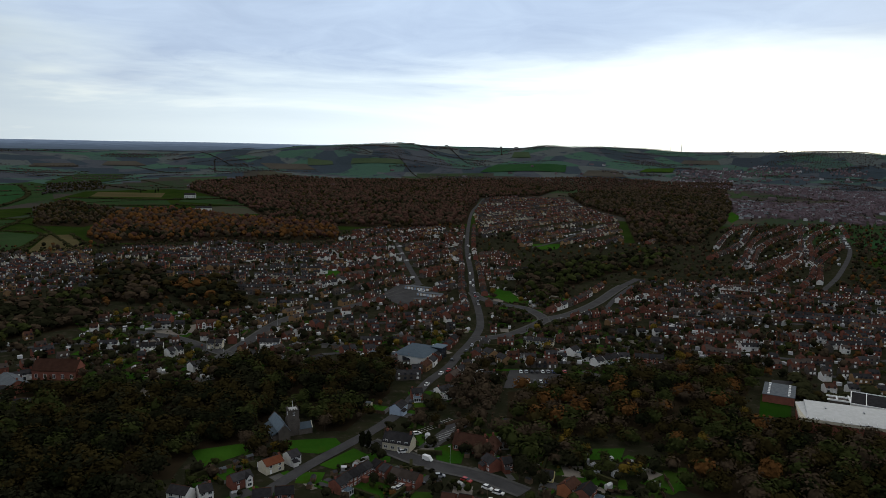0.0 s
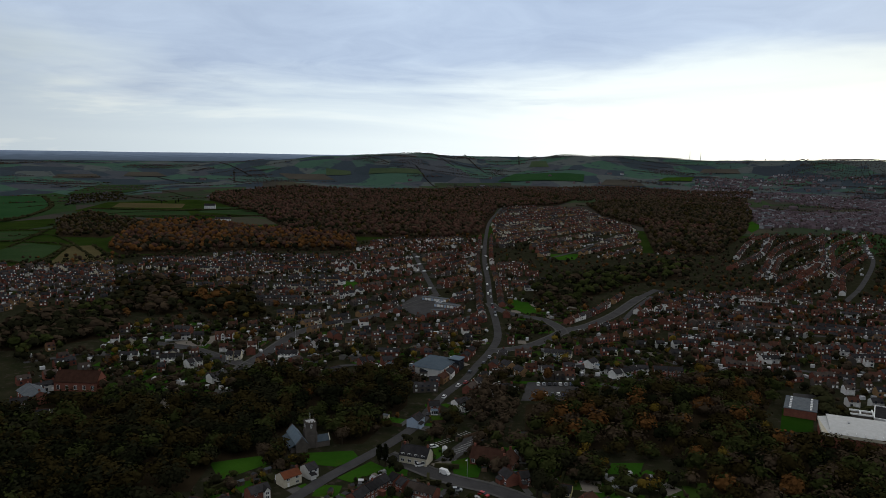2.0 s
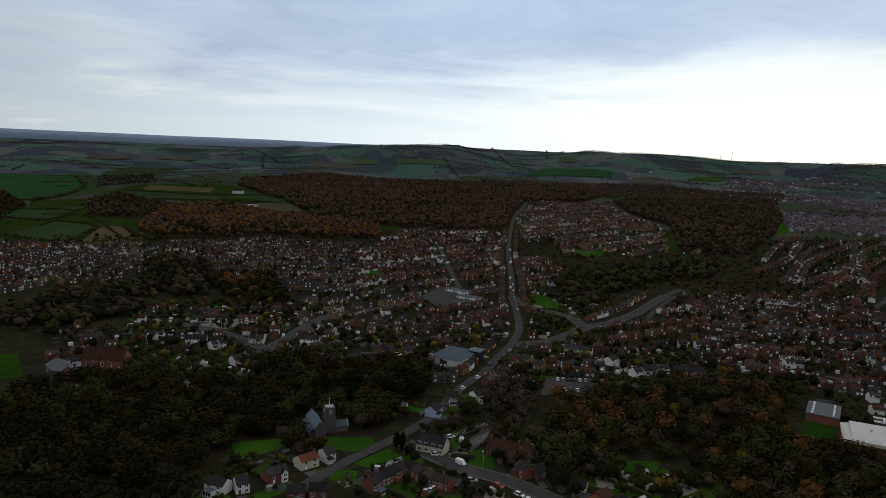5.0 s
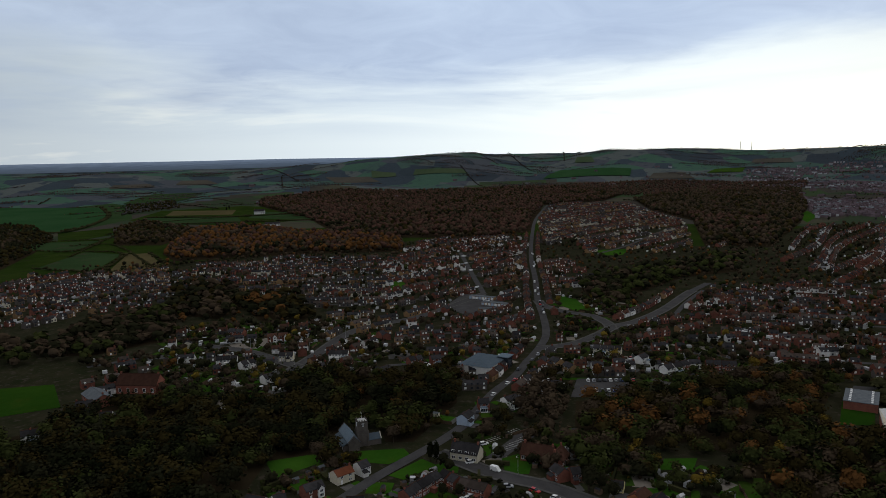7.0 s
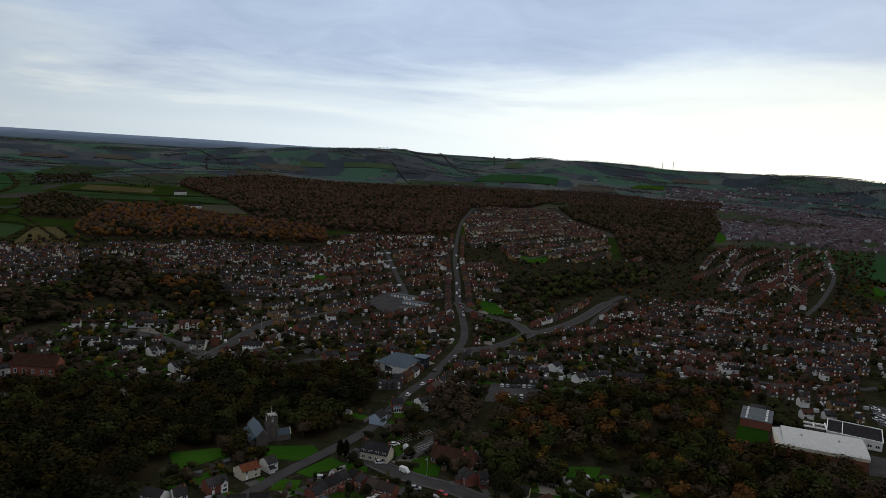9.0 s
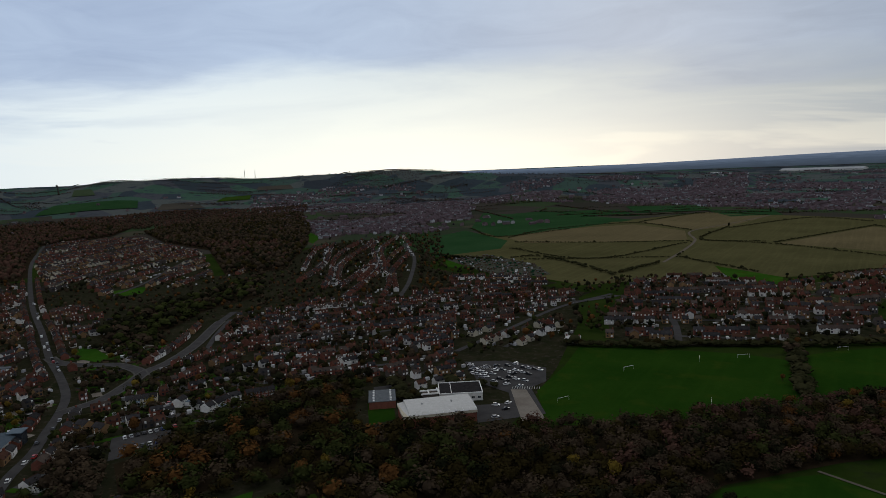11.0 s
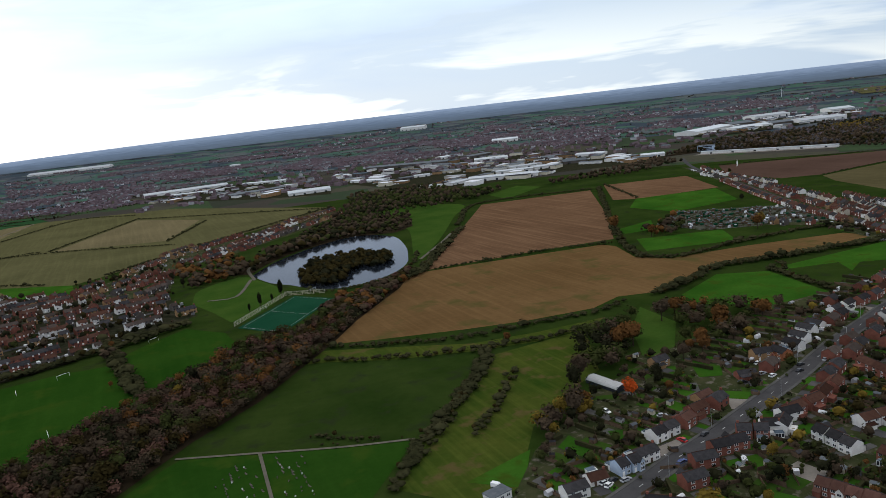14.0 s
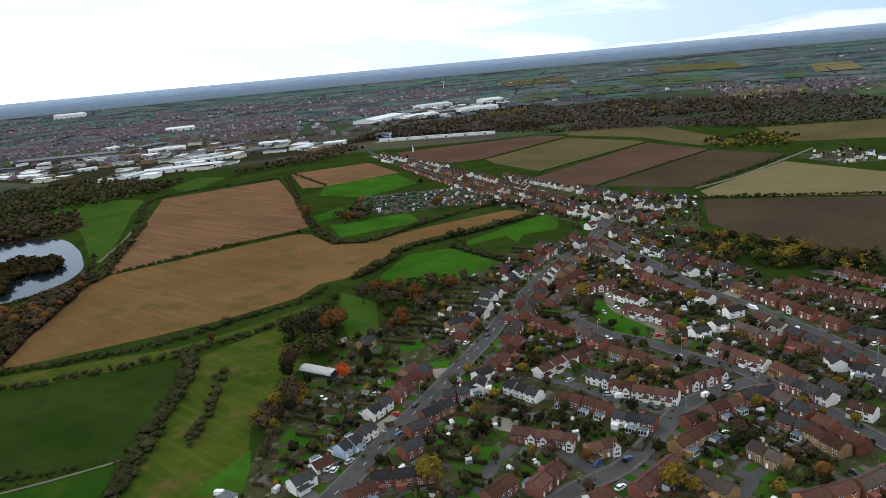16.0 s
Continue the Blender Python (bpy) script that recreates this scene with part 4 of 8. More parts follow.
def car(x, y, angle, colour, van=False):
    key = (colour, van)
    m4 = pose(x, y, 0.14, 0, 0, angle)
    take(x, y, 2)
    if key in CARS:
        return copy_thing(CARS[key], m4)
    top = new("van" if van else "car")
    m = Mesh()
    h = 1.25 if van else 0.85

    def loft(sections, slot=0):
        v, f = [], []
        for sx, w, z0, z1 in sections:
            v += [(sx, -w, z0), (sx, w, z0), (sx, w * 0.97, z1), (sx, -w * 0.97, z1)]
        for i in range(len(sections) - 1):
            a, b = 4 * i, 4 * i + 4
            f += [(a, b, b + 1, a + 1), (a + 1, b + 1, b + 2, a + 2), (a + 2, b + 2, b + 3, a + 3), (a + 3, b + 3, b, a)]
        e = 4 * len(sections) - 4
        f += [(0, 1, 2, 3), (e + 3, e + 2, e + 1, e)]
        return v, f

    m.solid(*loft([(-2.15, 0.75, 0.35, 0.75), (-2.0, 0.86, 0.25, h), (-0.6, 0.88, 0.22, h), (0.9, 0.88, 0.22, h), (1.95, 0.84, 0.25, 0.72), (2.15, 0.72, 0.35, 0.6)]))
    part("body", m, "paint_" + colour, top)
    m = Mesh()
    if van:
        m.solid(*loft([(-2.05, 0.84, 1.2, 1.95), (0.7, 0.84, 1.2, 1.98), (1.5, 0.8, 0.95, 1.2)]))
        part("load_box", m, "paint_" + colour, top)
    else:
        m.solid(*loft([(-1.95, 0.76, 0.83, 0.9), (-1.45, 0.7, 0.83, 1.36), (0.25, 0.7, 0.83, 1.4), (1.1, 0.74, 0.83, 0.88)]))
        part("cabin_glass", m, "glass", top, "dark glazed cabin")
        m = Mesh()
        m.box(-1.4, 0.2, -0.66, 0.66, 1.36, 1.44)
        part("roof", m, "paint_" + colour, top)
    for wx in (-1.35, 1.35):
        for wy in (-0.82, 0.82):
            m = Mesh()
            m.tube(0, 0, -0.1, 0.1, 0.31, 0.31, 10)
            o = part("wheel", m, "rubber", top)
            o.matrix_basis = pose(wx, wy, 0.31 - 0.02, 90)
    CARS[key] = tagged(top, f"{CAR_WORD[colour]} {'panel van' if van else 'hatchback car'} parked by the roadside", "van" if van else "car", "parked vehicles")
    top.matrix_basis = m4
    return top


# ---- the ground sheet ----
rings = [0, 40, 90, 150, 220, 300, 400, 520, 660, 820, 1000, 1150, 1300, 1400] + [1500 + 45 * i for i in range(74)]
seg = 300
gm = Mesh()
gv = [(CX, CY, -0.02)]
for r in rings[1:]:
    for j in range(seg):
        gx, gy = CX + r * math.sin(math.tau * j / seg), CY + r * math.cos(math.tau * j / seg)
        gv.append((gx, gy, ground_z(gx, gy) - 0.02))
gf = [(0, 1 + (j + 1) % seg, 1 + j) for j in range(seg)]
for i in range(len(rings) - 2):
    for j in range(seg):
        k = (j + 1) % seg
        gf.append((1 + i * seg + j, 1 + i * seg + k, 1 + (i + 1) * seg + k, 1 + (i + 1) * seg + j))
gm.solid(gv, gf)
for i, q in enumerate(gf):                   # duller, bluer land in the last miles, its haze put into the colour
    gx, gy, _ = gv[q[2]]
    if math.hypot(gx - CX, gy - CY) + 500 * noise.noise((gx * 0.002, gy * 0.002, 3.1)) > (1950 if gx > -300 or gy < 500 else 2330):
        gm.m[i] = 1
tagged(part("ground", gm, ["base", "hazy_land"]), "rolling green and brown countryside", "ground", kind="structure")

# ---- gardens and open ground between houses ----
def garden(poly, density):
    field("garden_ground", poly, "plot" if poly[0][0] > 0 else "garden", 0.4, "gardens of grass, beds and paving")
    rng = random.Random(int(poly[0][0]))
    xs, ys = [p[0] for p in poly], [p[1] for p in poly]
    area = 0.5 * abs(sum(poly[i - 1][0] * poly[i][1] - poly[i][0] * poly[i - 1][1] for i in range(len(poly))))
    spots, clutter = [], Mesh()
    lawns = Mesh()
    for _ in range(int(area / 110 * density)):
        x, y = rng.uniform(min(xs), max(xs)), rng.uniform(min(ys), max(ys))
        if inside(x, y, poly) and free(x, y):
            m4 = pose(x, y, 0.198 + 0.006 * rng.random(), 0, 0, rng.choice((15, 60, 105, 150)) + rng.uniform(-6, 6))
            a, b = rng.uniform(2, 5), rng.uniform(2.5, 7)
            lawns.face([tuple(m4 @ Vector(q)) for q in ((-a, -b, 0), (a, -b, 0), (a, b, 0), (-a, b, 0))], rng.choice((0, 0, 3, 3, 3, 1, 2)))
    if lawns.f:
        tagged(part("lawns", lawns, ["grass", "paving", "concrete", "park"]), "small lawns and patios behind houses", "lawns", kind="stuff")
    for _ in range(int(area / 24 * density * (2.7 if poly[0][0] > 0 else 2))):
        x, y = rng.uniform(min(xs), max(xs)), rng.uniform(min(ys), max(ys))
        if not inside(x, y, poly) or not free(x, y):
            continue
        k = rng.random()
        if k < 0.16:
            spots.append((x, y, rng.uniform(5, 8.5), rng.choice("dbbggydb"), 48))
            take(x, y, 2)
        elif k < 0.74:
            spots.append((x, y, rng.uniform(1.4, 3.6), rng.choice("dddgggbb"), 12))
        else:
            m = pose(x, y, 0, 0, 0, rng.choice((15, 60, 105, 150)) + rng.uniform(-6, 6))
            if rng.random() < 0.5:
                prism_at(clutter, m, rng.uniform(0.9, 1.6), rng.uniform(0.8, 1.1), rng.uniform(1.5, 1.9), int(rng.random() < 0.5))
            else:
                hedged = rng.random() < 0.45
                w = 0.55 if hedged else 0.04
                clutter.box(-rng.uniform(2, 7), rng.uniform(2, 7), -w, w, 0, 1.9 if hedged else 1.5, 3 if hedged else 0, m)
    scatter_trees("garden_shrubs", spots, "garden shrubs and small trees in autumn colours", "shrubs")
    if clutter.f:
        tagged(part("garden_clutter", clutter, ["timber", "speck", "roof_d", "hedge"]), "sheds, greenhouses and fence panels in gardens", "garden clutter", kind="stuff")


def plot_strips(line, side, start, depth):
    """Long back gardens square to a road: lawn, beds, hedge or fence, shed at the end."""
    rng = random.Random(int(line[0][0]) + side)
    pts = smooth_line(line, 7.5)
    ground, edges, shrubs = Mesh(), Mesh(), []
    for i in range(len(pts) - 1):
        d = (pts[i + 1] - pts[i]).normalized()
        n = Vector((d.y, -d.x, 0)) * side
        w, deep = 3.4, depth * rng.uniform(0.7, 1.1)
        a = pts[i] + n * start
        turn = math.degrees(math.atan2(n.y, n.x))
        m4 = pose(a.x, a.y, 0, 0, 0, turn)
        x = 0.0
        while x < deep:
            step = rng.uniform(4, 12)
            c = m4 @ Vector((x + step / 2, 0, 0))
            if free(c.x, c.y):
                z = 0.204 + 0.004 * rng.random()
                ground.face([tuple(m4 @ Vector(q)) for q in ((x, -w, z), (x + step, -w, z), (x + step, w, z), (x, w, z))], rng.choice((0, 0, 1, 1, 1, 2, 3)))
                hedged = rng.random() < 0.4
                t = 0.5 if hedged else 0.05
                edges.box(x, x + step, w - t, w + t, 0, rng.uniform(1.3, 2.0), 1 if hedged else 0, m4)
                for _ in range(rng.randrange(3)):
                    p = m4 @ Vector((x + rng.uniform(0, step), rng.choice((-w, w)) * rng.uniform(0.6, 1), 0))
                    shrubs.append((p.x, p.y, rng.uniform(1.2, 3.2), rng.choice("dgggmby"), 16))
                if rng.random() < 0.22:
                    prism_at(edges, m4 @ pose(x + step * 0.6, rng.uniform(-1.5, 1.5), 0), rng.uniform(1, 1.6), 0.9, 1.7, 2 if rng.random() < 0.4 else 0, 3)
            x += step
    if ground.f:
        tagged(part("garden_strips", ground, ["grass", "park", "plot", "paving"]), "long narrow back gardens with lawns and beds", "gardens", kind="stuff")
        tagged(part("garden_boundaries", edges, ["timber", "hedge", "speck", "roof_d"]), "hedges, fences and sheds of back gardens", "garden boundaries", kind="stuff")
        scatter_trees("garden_shrubs", shrubs, "shrubs along garden boundaries", "shrubs")


def prism_at(mesh, m, half, d, eave, slot, roof=None):
    p = [(-half, -d, 0), (half, -d, 0), (half, d, 0), (-half, d, 0), (-half, -d, eave), (half, -d, eave), (half, d, eave), (-half, d, eave), (-half, 0, eave + 0.5), (half, 0, eave + 0.5)]
    p = [tuple(m @ Vector(q)) for q in p]
    mesh.solid(p, [(0, 1, 5, 4), (2, 3, 7, 6), (3, 0, 4, 8, 7), (1, 2, 6, 9, 5)], slot)
    mesh.solid([p[4], p[5], p[9], p[8], p[6], p[7]], [(0, 1, 2, 3), (3, 2, 4, 5)], roof if roof is not None else 2 if slot == 0 else 1)


def headstones(poly):
    rng = random.Random(4)
    xs, ys = [p[0] for p in poly], [p[1] for p in poly]
    m = Mesh()
    x = min(xs)
    while x < max(xs):
        y = min(ys)
        while y < max(ys):
            if inside(x, y, poly) and rng.random() < 0.5 and free(x, y):
                h = rng.uniform(0.4, 0.9)
                at = pose(x + rng.uniform(-0.3, 0.3), y, 0.05, 0, 0, 20 + rng.uniform(-5, 5))
                m.box(-0.28, 0.28, -0.06, 0.06, 0, h, int(rng.random() < 0.25), at)
                if rng.random() < 0.5:
                    m.box(-0.3, 0.3, -1.5, -0.1, 0, 0.1, 0, at)
            y += 2.6
        x += 3.0
    tagged(part("headstones", m, ["wall_s", "mark"]), "rows of grey and white headstones on grass", "headstones", kind="stuff")


# ---- large plain buildings ----
SHED_WORD = {"w": "white", "g": "grey", "b": "blue-grey"}


def warehouse(x0, y0, x1, y1, depth, height, roof):
    """A long shed whose near wall runs between two points; the rest lies behind it."""
    a, b = Vector((x0, y0, 0)), Vector((x1, y1, 0))
    n = Vector((y0 - y1, x1 - x0, 0)).normalized()
    if n.dot((a + b) / 2 - Vector((CX, CY, 0))) < 0:
        n = -n
    depth *= 0.7
    c = (a + b) / 2 + n * depth / 2
    half, d = (b - a).length / 2, depth / 2
    top = new("warehouse")
    top.matrix_basis = pose(c.x, c.y, min(ground_z(x0, y0), ground_z(c.x, c.y)) - 1, 0, 0, math.degrees(math.atan2(b.y - a.y, b.x - a.x)))
    m = Mesh()
    prism(m, -half, half, d, -4, height + 1, height + 1 + d * 0.12)
    part("wall", m, "walls_w" if roof == "w" else "walls_s", top)
    m = Mesh()
    gable_roof(m, -half - 0.4, half + 0.4, d, height + 1, height + 1 + d * 0.12, 0.6, 0.4)
    part("roof", m, "sheet" if roof == "w" else "roof_" + roof, top)
    k = min(6, max(2, int(half / 9)))
    side = -1
    for i in range(k):
        x = -half + (i + 0.5) * 2 * half / k
        m = Mesh()
        m.box(x - 2, x + 2, side * d - 0.1, side * d + 0.1, 1, 1 + min(5, height * 0.6))
        part("loading_door", m, "glass", top)
    tagged(top, f"long low industrial shed with a {SHED_WORD[roof]} roof", "warehouse", "industrial sheds")


def gabled(name, x, y, angle, length, depth, eave, ridge, wall, roof, label, category, cols=4, rows=2):
    """A larger gabled building with rows of windows on both long sides."""
    top = new(name)
    top.matrix_basis = pose(x, y, 0, 0, 0, angle)
    h, d = length / 2, depth / 2
    m = Mesh()
    prism(m, -h, h, d, -0.3, eave, ridge)
    part("wall", m, "wall_" + wall, top)
    m = Mesh()
    gable_roof(m, -h - 0.2, h + 0.2, d, eave, ridge, 0.4, 0.2)
    m.box(-h - 0.2, h + 0.2, -0.15, 0.15, ridge + 0.1, ridge + 0.3)
    part("roof", m, "roof_" + roof, top)
    for s in (-1, 1):
        for j in range(rows):
            for i in range(cols):
                o = new("window", window_mesh(1.5, 1.15 if rows > 1 else min(2.2, eave * 0.5)))
                o.parent = top
                o.matrix_basis = pose(-h + (i + 0.5) * length / cols, s * d, 1.0 + j * 2.4, 0, 0, 0 if s < 0 else 180)
    for sx in (-1, 1):
        m = Mesh()
        m.box(-0.4, 0.4, -0.35, 0.35, ridge - 0.5, ridge + 1.1)
        o = part("chimney", m, "wall_r", top)
        o.matrix_basis = pose(sx * (h - 0.8), 0, 0)
    take(x, y, max(h, d))
    return tagged(top, label, category)


def scrub(poly, area_each, kinds):
    """Trees filling the gaps between houses and streets."""
    rng = random.Random(int(poly[0][1]) + 3)
    xs, ys = [p[0] for p in poly], [p[1] for p in poly]
    area = 0.5 * abs(sum(poly[i - 1][0] * poly[i][1] - poly[i][0] * poly[i - 1][1] for i in range(len(poly))))
    spots, want = [], min(7000, int(area / area_each))
    box = (max(xs) - min(xs)) * (max(ys) - min(ys))
    for _ in range(int(want * box / area)):
        x, y = rng.uniform(min(xs), max(xs)), rng.uniform(min(ys), max(ys))
        if inside(x, y, poly) and free(x, y) and free(x + 2, y) and free(x, y + 2):
            d = math.hypot(x - CX, y - CY)
            h = rng.uniform(3, 8) * (1.25 if rng.random() < 0.2 else 1)
            spots.append((x, y, h, rng.choice(kinds), 48 if d < 380 else 20 if d < 600 else 3))
    scatter_trees("scattered_trees", spots, "scattered garden and roadside trees, half bare", "trees")


def allotments(poly):
    """Small plots with sheds, cold frames and netting."""
    rng = random.Random(8)
    xs, ys = [p[0] for p in poly], [p[1] for p in poly]
    m = Mesh()
    for _ in range(900):
        x, y = rng.uniform(min(xs), max(xs)), rng.uniform(min(ys), max(ys))
        if not inside(x, y, poly):
            continue
        at = pose(x, y, 0.12, 0, 0, 28 + rng.choice((0, 90)))
        k = rng.random()
        if k < 0.45:
            m.box(-rng.uniform(1.5, 4), rng.uniform(1.5, 4), -0.9, 0.9, 0, rng.uniform(0.1, 0.4), rng.choice((3, 3, 4)), at)
        elif k < 0.85:
            prism_at(m, at, rng.uniform(0.9, 1.5), 0.9, 1.8, int(rng.random() < 0.15))
        else:
            m.box(-1.5, 1.5, -1.2, 1.2, 0, 1.6, 5, at)
    tagged(part("allotment_sheds", m, ["timber", "speck", "roof_g", "garden", "hedge", "pitch"]), "allotment sheds, beds and green netting", "allotments", kind="stuff")


def industry(poly, count):
    """Crowded small works and units of an industrial estate."""
    rng = random.Random(count)
    xs, ys = [p[0] for p in poly], [p[1] for p in poly]
    field("works_yard", poly, "garden", 0.5, "paved yards of an industrial estate")
    rows, trees_here, n = Rows(), [], 0
    while n < count:
        x, y = rng.uniform(min(xs), max(xs)), rng.uniform(min(ys), max(ys))
        if not inside(x, y, poly):
            continue
        n += 1
        m4 = pose(x, y, ground_z(x, y), 0, 0, rng.choice((35, 125)) + rng.uniform(-8, 8))
        a, b, h = rng.uniform(6, 22), rng.uniform(5, 13), rng.uniform(3.5, 7)
        rows.m.box(-a, a, -b, b, -2, h, rows.keys.index(rng.choice(("walls_w", "walls_c", "walls_b"))), m4)
        rows.m.box(-a - 0.3, a + 0.3, -b - 0.3, b + 0.3, h, h + 0.5, rows.keys.index(rng.choice(("roofs_g", "roofs_g", "speck", "roofs_d", "roofs_g", "speck"))), m4)
        for _ in range(4):
            rows.m.box(-2.2, 2.2, -0.9, 0.9, 0.1, 1.6, rows.keys.index("speck"), m4 @ pose(rng.uniform(-a, a), b + rng.uniform(4, 9), 0, 0, 0, 90))
        if rng.random() < 0.7:
            trees_here.append((x + rng.uniform(-30, 30), y + rng.uniform(-30, 30), rng.uniform(5, 9), rng.choice("bbd"), 7))
    rows.finish("white and grey industrial units with parked vehicles")
    scatter_trees("yard_trees", trees_here, "bare trees among industrial units", "trees")


def bay_lines(x0, y0, x1, y1, count, length):
    """White lines between parking bays, square to the row from one point to another."""
    a, b = Vector((x0, y0, 0)), Vector((x1, y1, 0))
    d = (b - a).normalized()
    n = Vector((-d.y, d.x, 0)) * length
    m = Mesh()
    for i in range(count):
        p = a.lerp(b, i / (count - 1))
        q = d * 0.11
        m.face([(v.x, v.y, 0.34) for v in (p - q, p + q, p + q + n, p - q + n)])
    tagged(part("road_marking", m, "mark"), "white painted parking bay lines", "road marking", kind="structure")


# ---- the plan ----
# fields
field('grassland', [(CX + 1230 * math.sin(math.tau * k / 48), CY + 1230 * math.cos(math.tau * k / 48)) for k in range(48)], 'pasture', 0.05, 'rough grass between fields and gardens')
field('rough_ground', [(-13, 663), (89, 769), (260, 1026), (573, 1061), (509, 791), (189, 560), (97, 454), (29, 426), (0, 516)], 'pasture', 0.35)
field('rough_ground', [(154, 804), (421, 1187), (500, 1011), (617, 867), (698, 813), (521, 356), (415, 294), (305, 275), (181, 252), (146, 241), (200, 348), (93, 374), (48, 406)], 'pasture', 0.3)
field('rough_ground', [(49, 388), (76, 375), (134, 345), (207, 336), (190, 295), (146, 241), (109, 227), (77, 195), (40, 230), (13, 265)], 'pasture', 0.5)
field('ploughed_field', [(406, 863), (552, 824), (437, 629), (366, 526), (309, 538), (196, 553), (227, 605), (306, 715)], 'ploughed', 1, 'bare ploughed brown field with tramlines')
field('stubble_field', [(188, 550), (300, 525), (345, 514), (348, 499), (332, 454), (345, 429), (409, 416), (485, 391), (488, 367), (426, 370), (383, 380), (350, 385), (311, 369), (282, 361), (253, 372), (227, 362), (184, 369), (147, 381), (98, 401), (73, 413), (58, 422), (69, 440), (114, 478), (148, 519)], 'stubble', 1, 'tan stubble field bounded by dark hedges')
field('meadow_strip', [(53, 405), (69, 402), (102, 380), (139, 354), (176, 346), (220, 342), (206, 332), (167, 332), (133, 342), (93, 360), (63, 382), (49, 388)], 'meadow', 1)
field('pasture', [(-7, 320), (40, 365), (95, 357), (140, 335), (118, 305), (76, 267), (43, 281), (12, 296)], 'pasture', 1, 'rough olive pasture with darker patches')
field('meadow', [(136, 329), (199, 331), (168, 275), (135, 259), (111, 241), (83, 204), (68, 197), (45, 229), (74, 263), (106, 294)], 'meadow', 1, 'yellow-green meadow beside back gardens')
field('paddock', [(100, 225), (84, 202), (69, 217), (88, 222)], 'grass', 2)
field('grass_field', [(282, 346), (332, 368), (359, 349), (343, 290), (314, 282), (276, 323)], 'grass', 2, 'bright green grass field')
field('grass_field', [(375, 352), (475, 349), (471, 329), (438, 308), (413, 323), (351, 292), (364, 337)], 'grass', 2, 'bright green grass field')
field('rough_pasture', [(370, 344), (404, 332), (391, 312), (351, 292), (361, 324)], 'pasture', 3)
field('ploughed_field', [(592, 848), (699, 802), (634, 674), (531, 696), (511, 719)], 'ploughed', 2)
field('grass_field', [(483, 652), (530, 700), (626, 671), (576, 587), (490, 587)], 'grass', 2, 'bright green grass field')
field('allotments', [(432, 548), (490, 587), (563, 523), (525, 434), (476, 463), (435, 489)], 'allotment', 2, 'dark allotment plots with sheds')
field('grass_field', [(377, 508), (446, 478), (420, 436), (351, 463)], 'grass', 2)
field('grass_field', [(396, 559), (445, 571), (417, 531), (386, 535)], 'grass', 2)
field('ploughed_field', [(801, 845), (994, 709), (994, 644), (759, 631), (717, 656), (730, 758)], 'maroon', 1, 'dark red-brown ploughed field')
field('winter_field', [(750, 624), (973, 631), (934, 478), (679, 486), (718, 581)], 'drab', 1)
field('ploughed_field', [(616, 466), (918, 470), (864, 360), (614, 375), (592, 401)], 'maroon', 1, 'dark red-brown ploughed field')
field('ploughed_field', [(607, 368), (860, 355), (832, 259), (624, 275)], 'darksoil', 1, 'dark bare ploughed field')
field('winter_field', [(1085, 712), (1101, 531), (928, 334), (897, 388), (976, 508), (1001, 648)], 'drab', 1)
field('straw_field', [(607, 265), (781, 247), (723, 123), (633, 107), (585, 248)], 'straw', 1, 'pale straw-coloured stubble field')
field('ploughed_field', [(573, 248), (626, 106), (424, 60), (428, 109), (443, 140), (492, 211)], 'darksoil', 1, 'dark bare ploughed field')
field('winter_field', [(1078, 378), (1174, 223), (971, 185), (933, 286)], 'drab', 1)
field('grass_field', [(481, 241), (492, 220), (461, 209), (458, 226)], 'grass', 2)
field('village_green', [(309, 208), (304, 194), (297, 177), (284, 158), (269, 150), (264, 159), (271, 174), (286, 190)], 'grass', 5, 'mown village green with autumn trees')
field('grass_verge', [(382, 92), (380, 72), (366, 61), (366, 72)], 'grass', 3)
field('garden_lawn', [(195, 243), (205, 230), (198, 210), (186, 206), (187, 228)], 'grass', 2)
field('paddock', [(248, 344), (243, 307), (211, 272), (193, 273), (218, 314)], 'park', 2)
field('yard', [(117, 172), (125, 161), (111, 151), (104, 162)], 'lane', 3)
field('far_field', [(2207, 1395), (2183, 1210), (1927, 982), (1845, 1097)], 'lea', 1)
field('far_field', [(2526, 1372), (2501, 1036), (2163, 830), (2088, 1044)], 'lea', 1)
field('far_field', [(2745, 768), (2760, 642), (2392, 526), (2330, 637)], 'straw', 1)
field('far_field', [(1736, 406), (1872, 355), (1610, 306), (1567, 346)], 'lea', 1)
field('far_field', [(1930, 1411), (2036, 1342), (1817, 1173), (1674, 1210)], 'lea', 1)
field('far_field', [(1313, 1098), (1412, 1075), (1316, 958), (1205, 981)], 'larch', 1)
field('far_field', [(1463, 819), (1536, 693), (1383, 620), (1335, 724)], 'larch', 1)
field('far_field', [(1816, 713), (1928, 556), (1680, 461), (1578, 597)], 'olive', 1)
field('far_field', [(3152, 1563), (3167, 1183), (2719, 976), (2739, 1291)], 'olive', 1)
field('far_field', [(2661, 2052), (2833, 1810), (2547, 1605), (2378, 1783)], 'olive', 1)
field('far_field', [(2377, 750), (2394, 688), (2160, 614), (2139, 661)], 'lea', 1)
field('far_field', [(1330, 464), (1394, 404), (1293, 366), (1234, 422)], 'lea', 1)
field('lake', [(70, 669), (78, 623), (90, 600), (103, 567), (124, 549), (142, 552), (168, 564), (193, 593), (211, 636), (224, 676), (236, 738), (224, 775), (200, 789), (162, 773), (124, 742), (94, 709)], 'water', 3)
field('sports_pitch', [(31, 496), (54, 459), (107, 523), (84, 557)], 'pitch', 4, 'green artificial sports pitch with white lines')
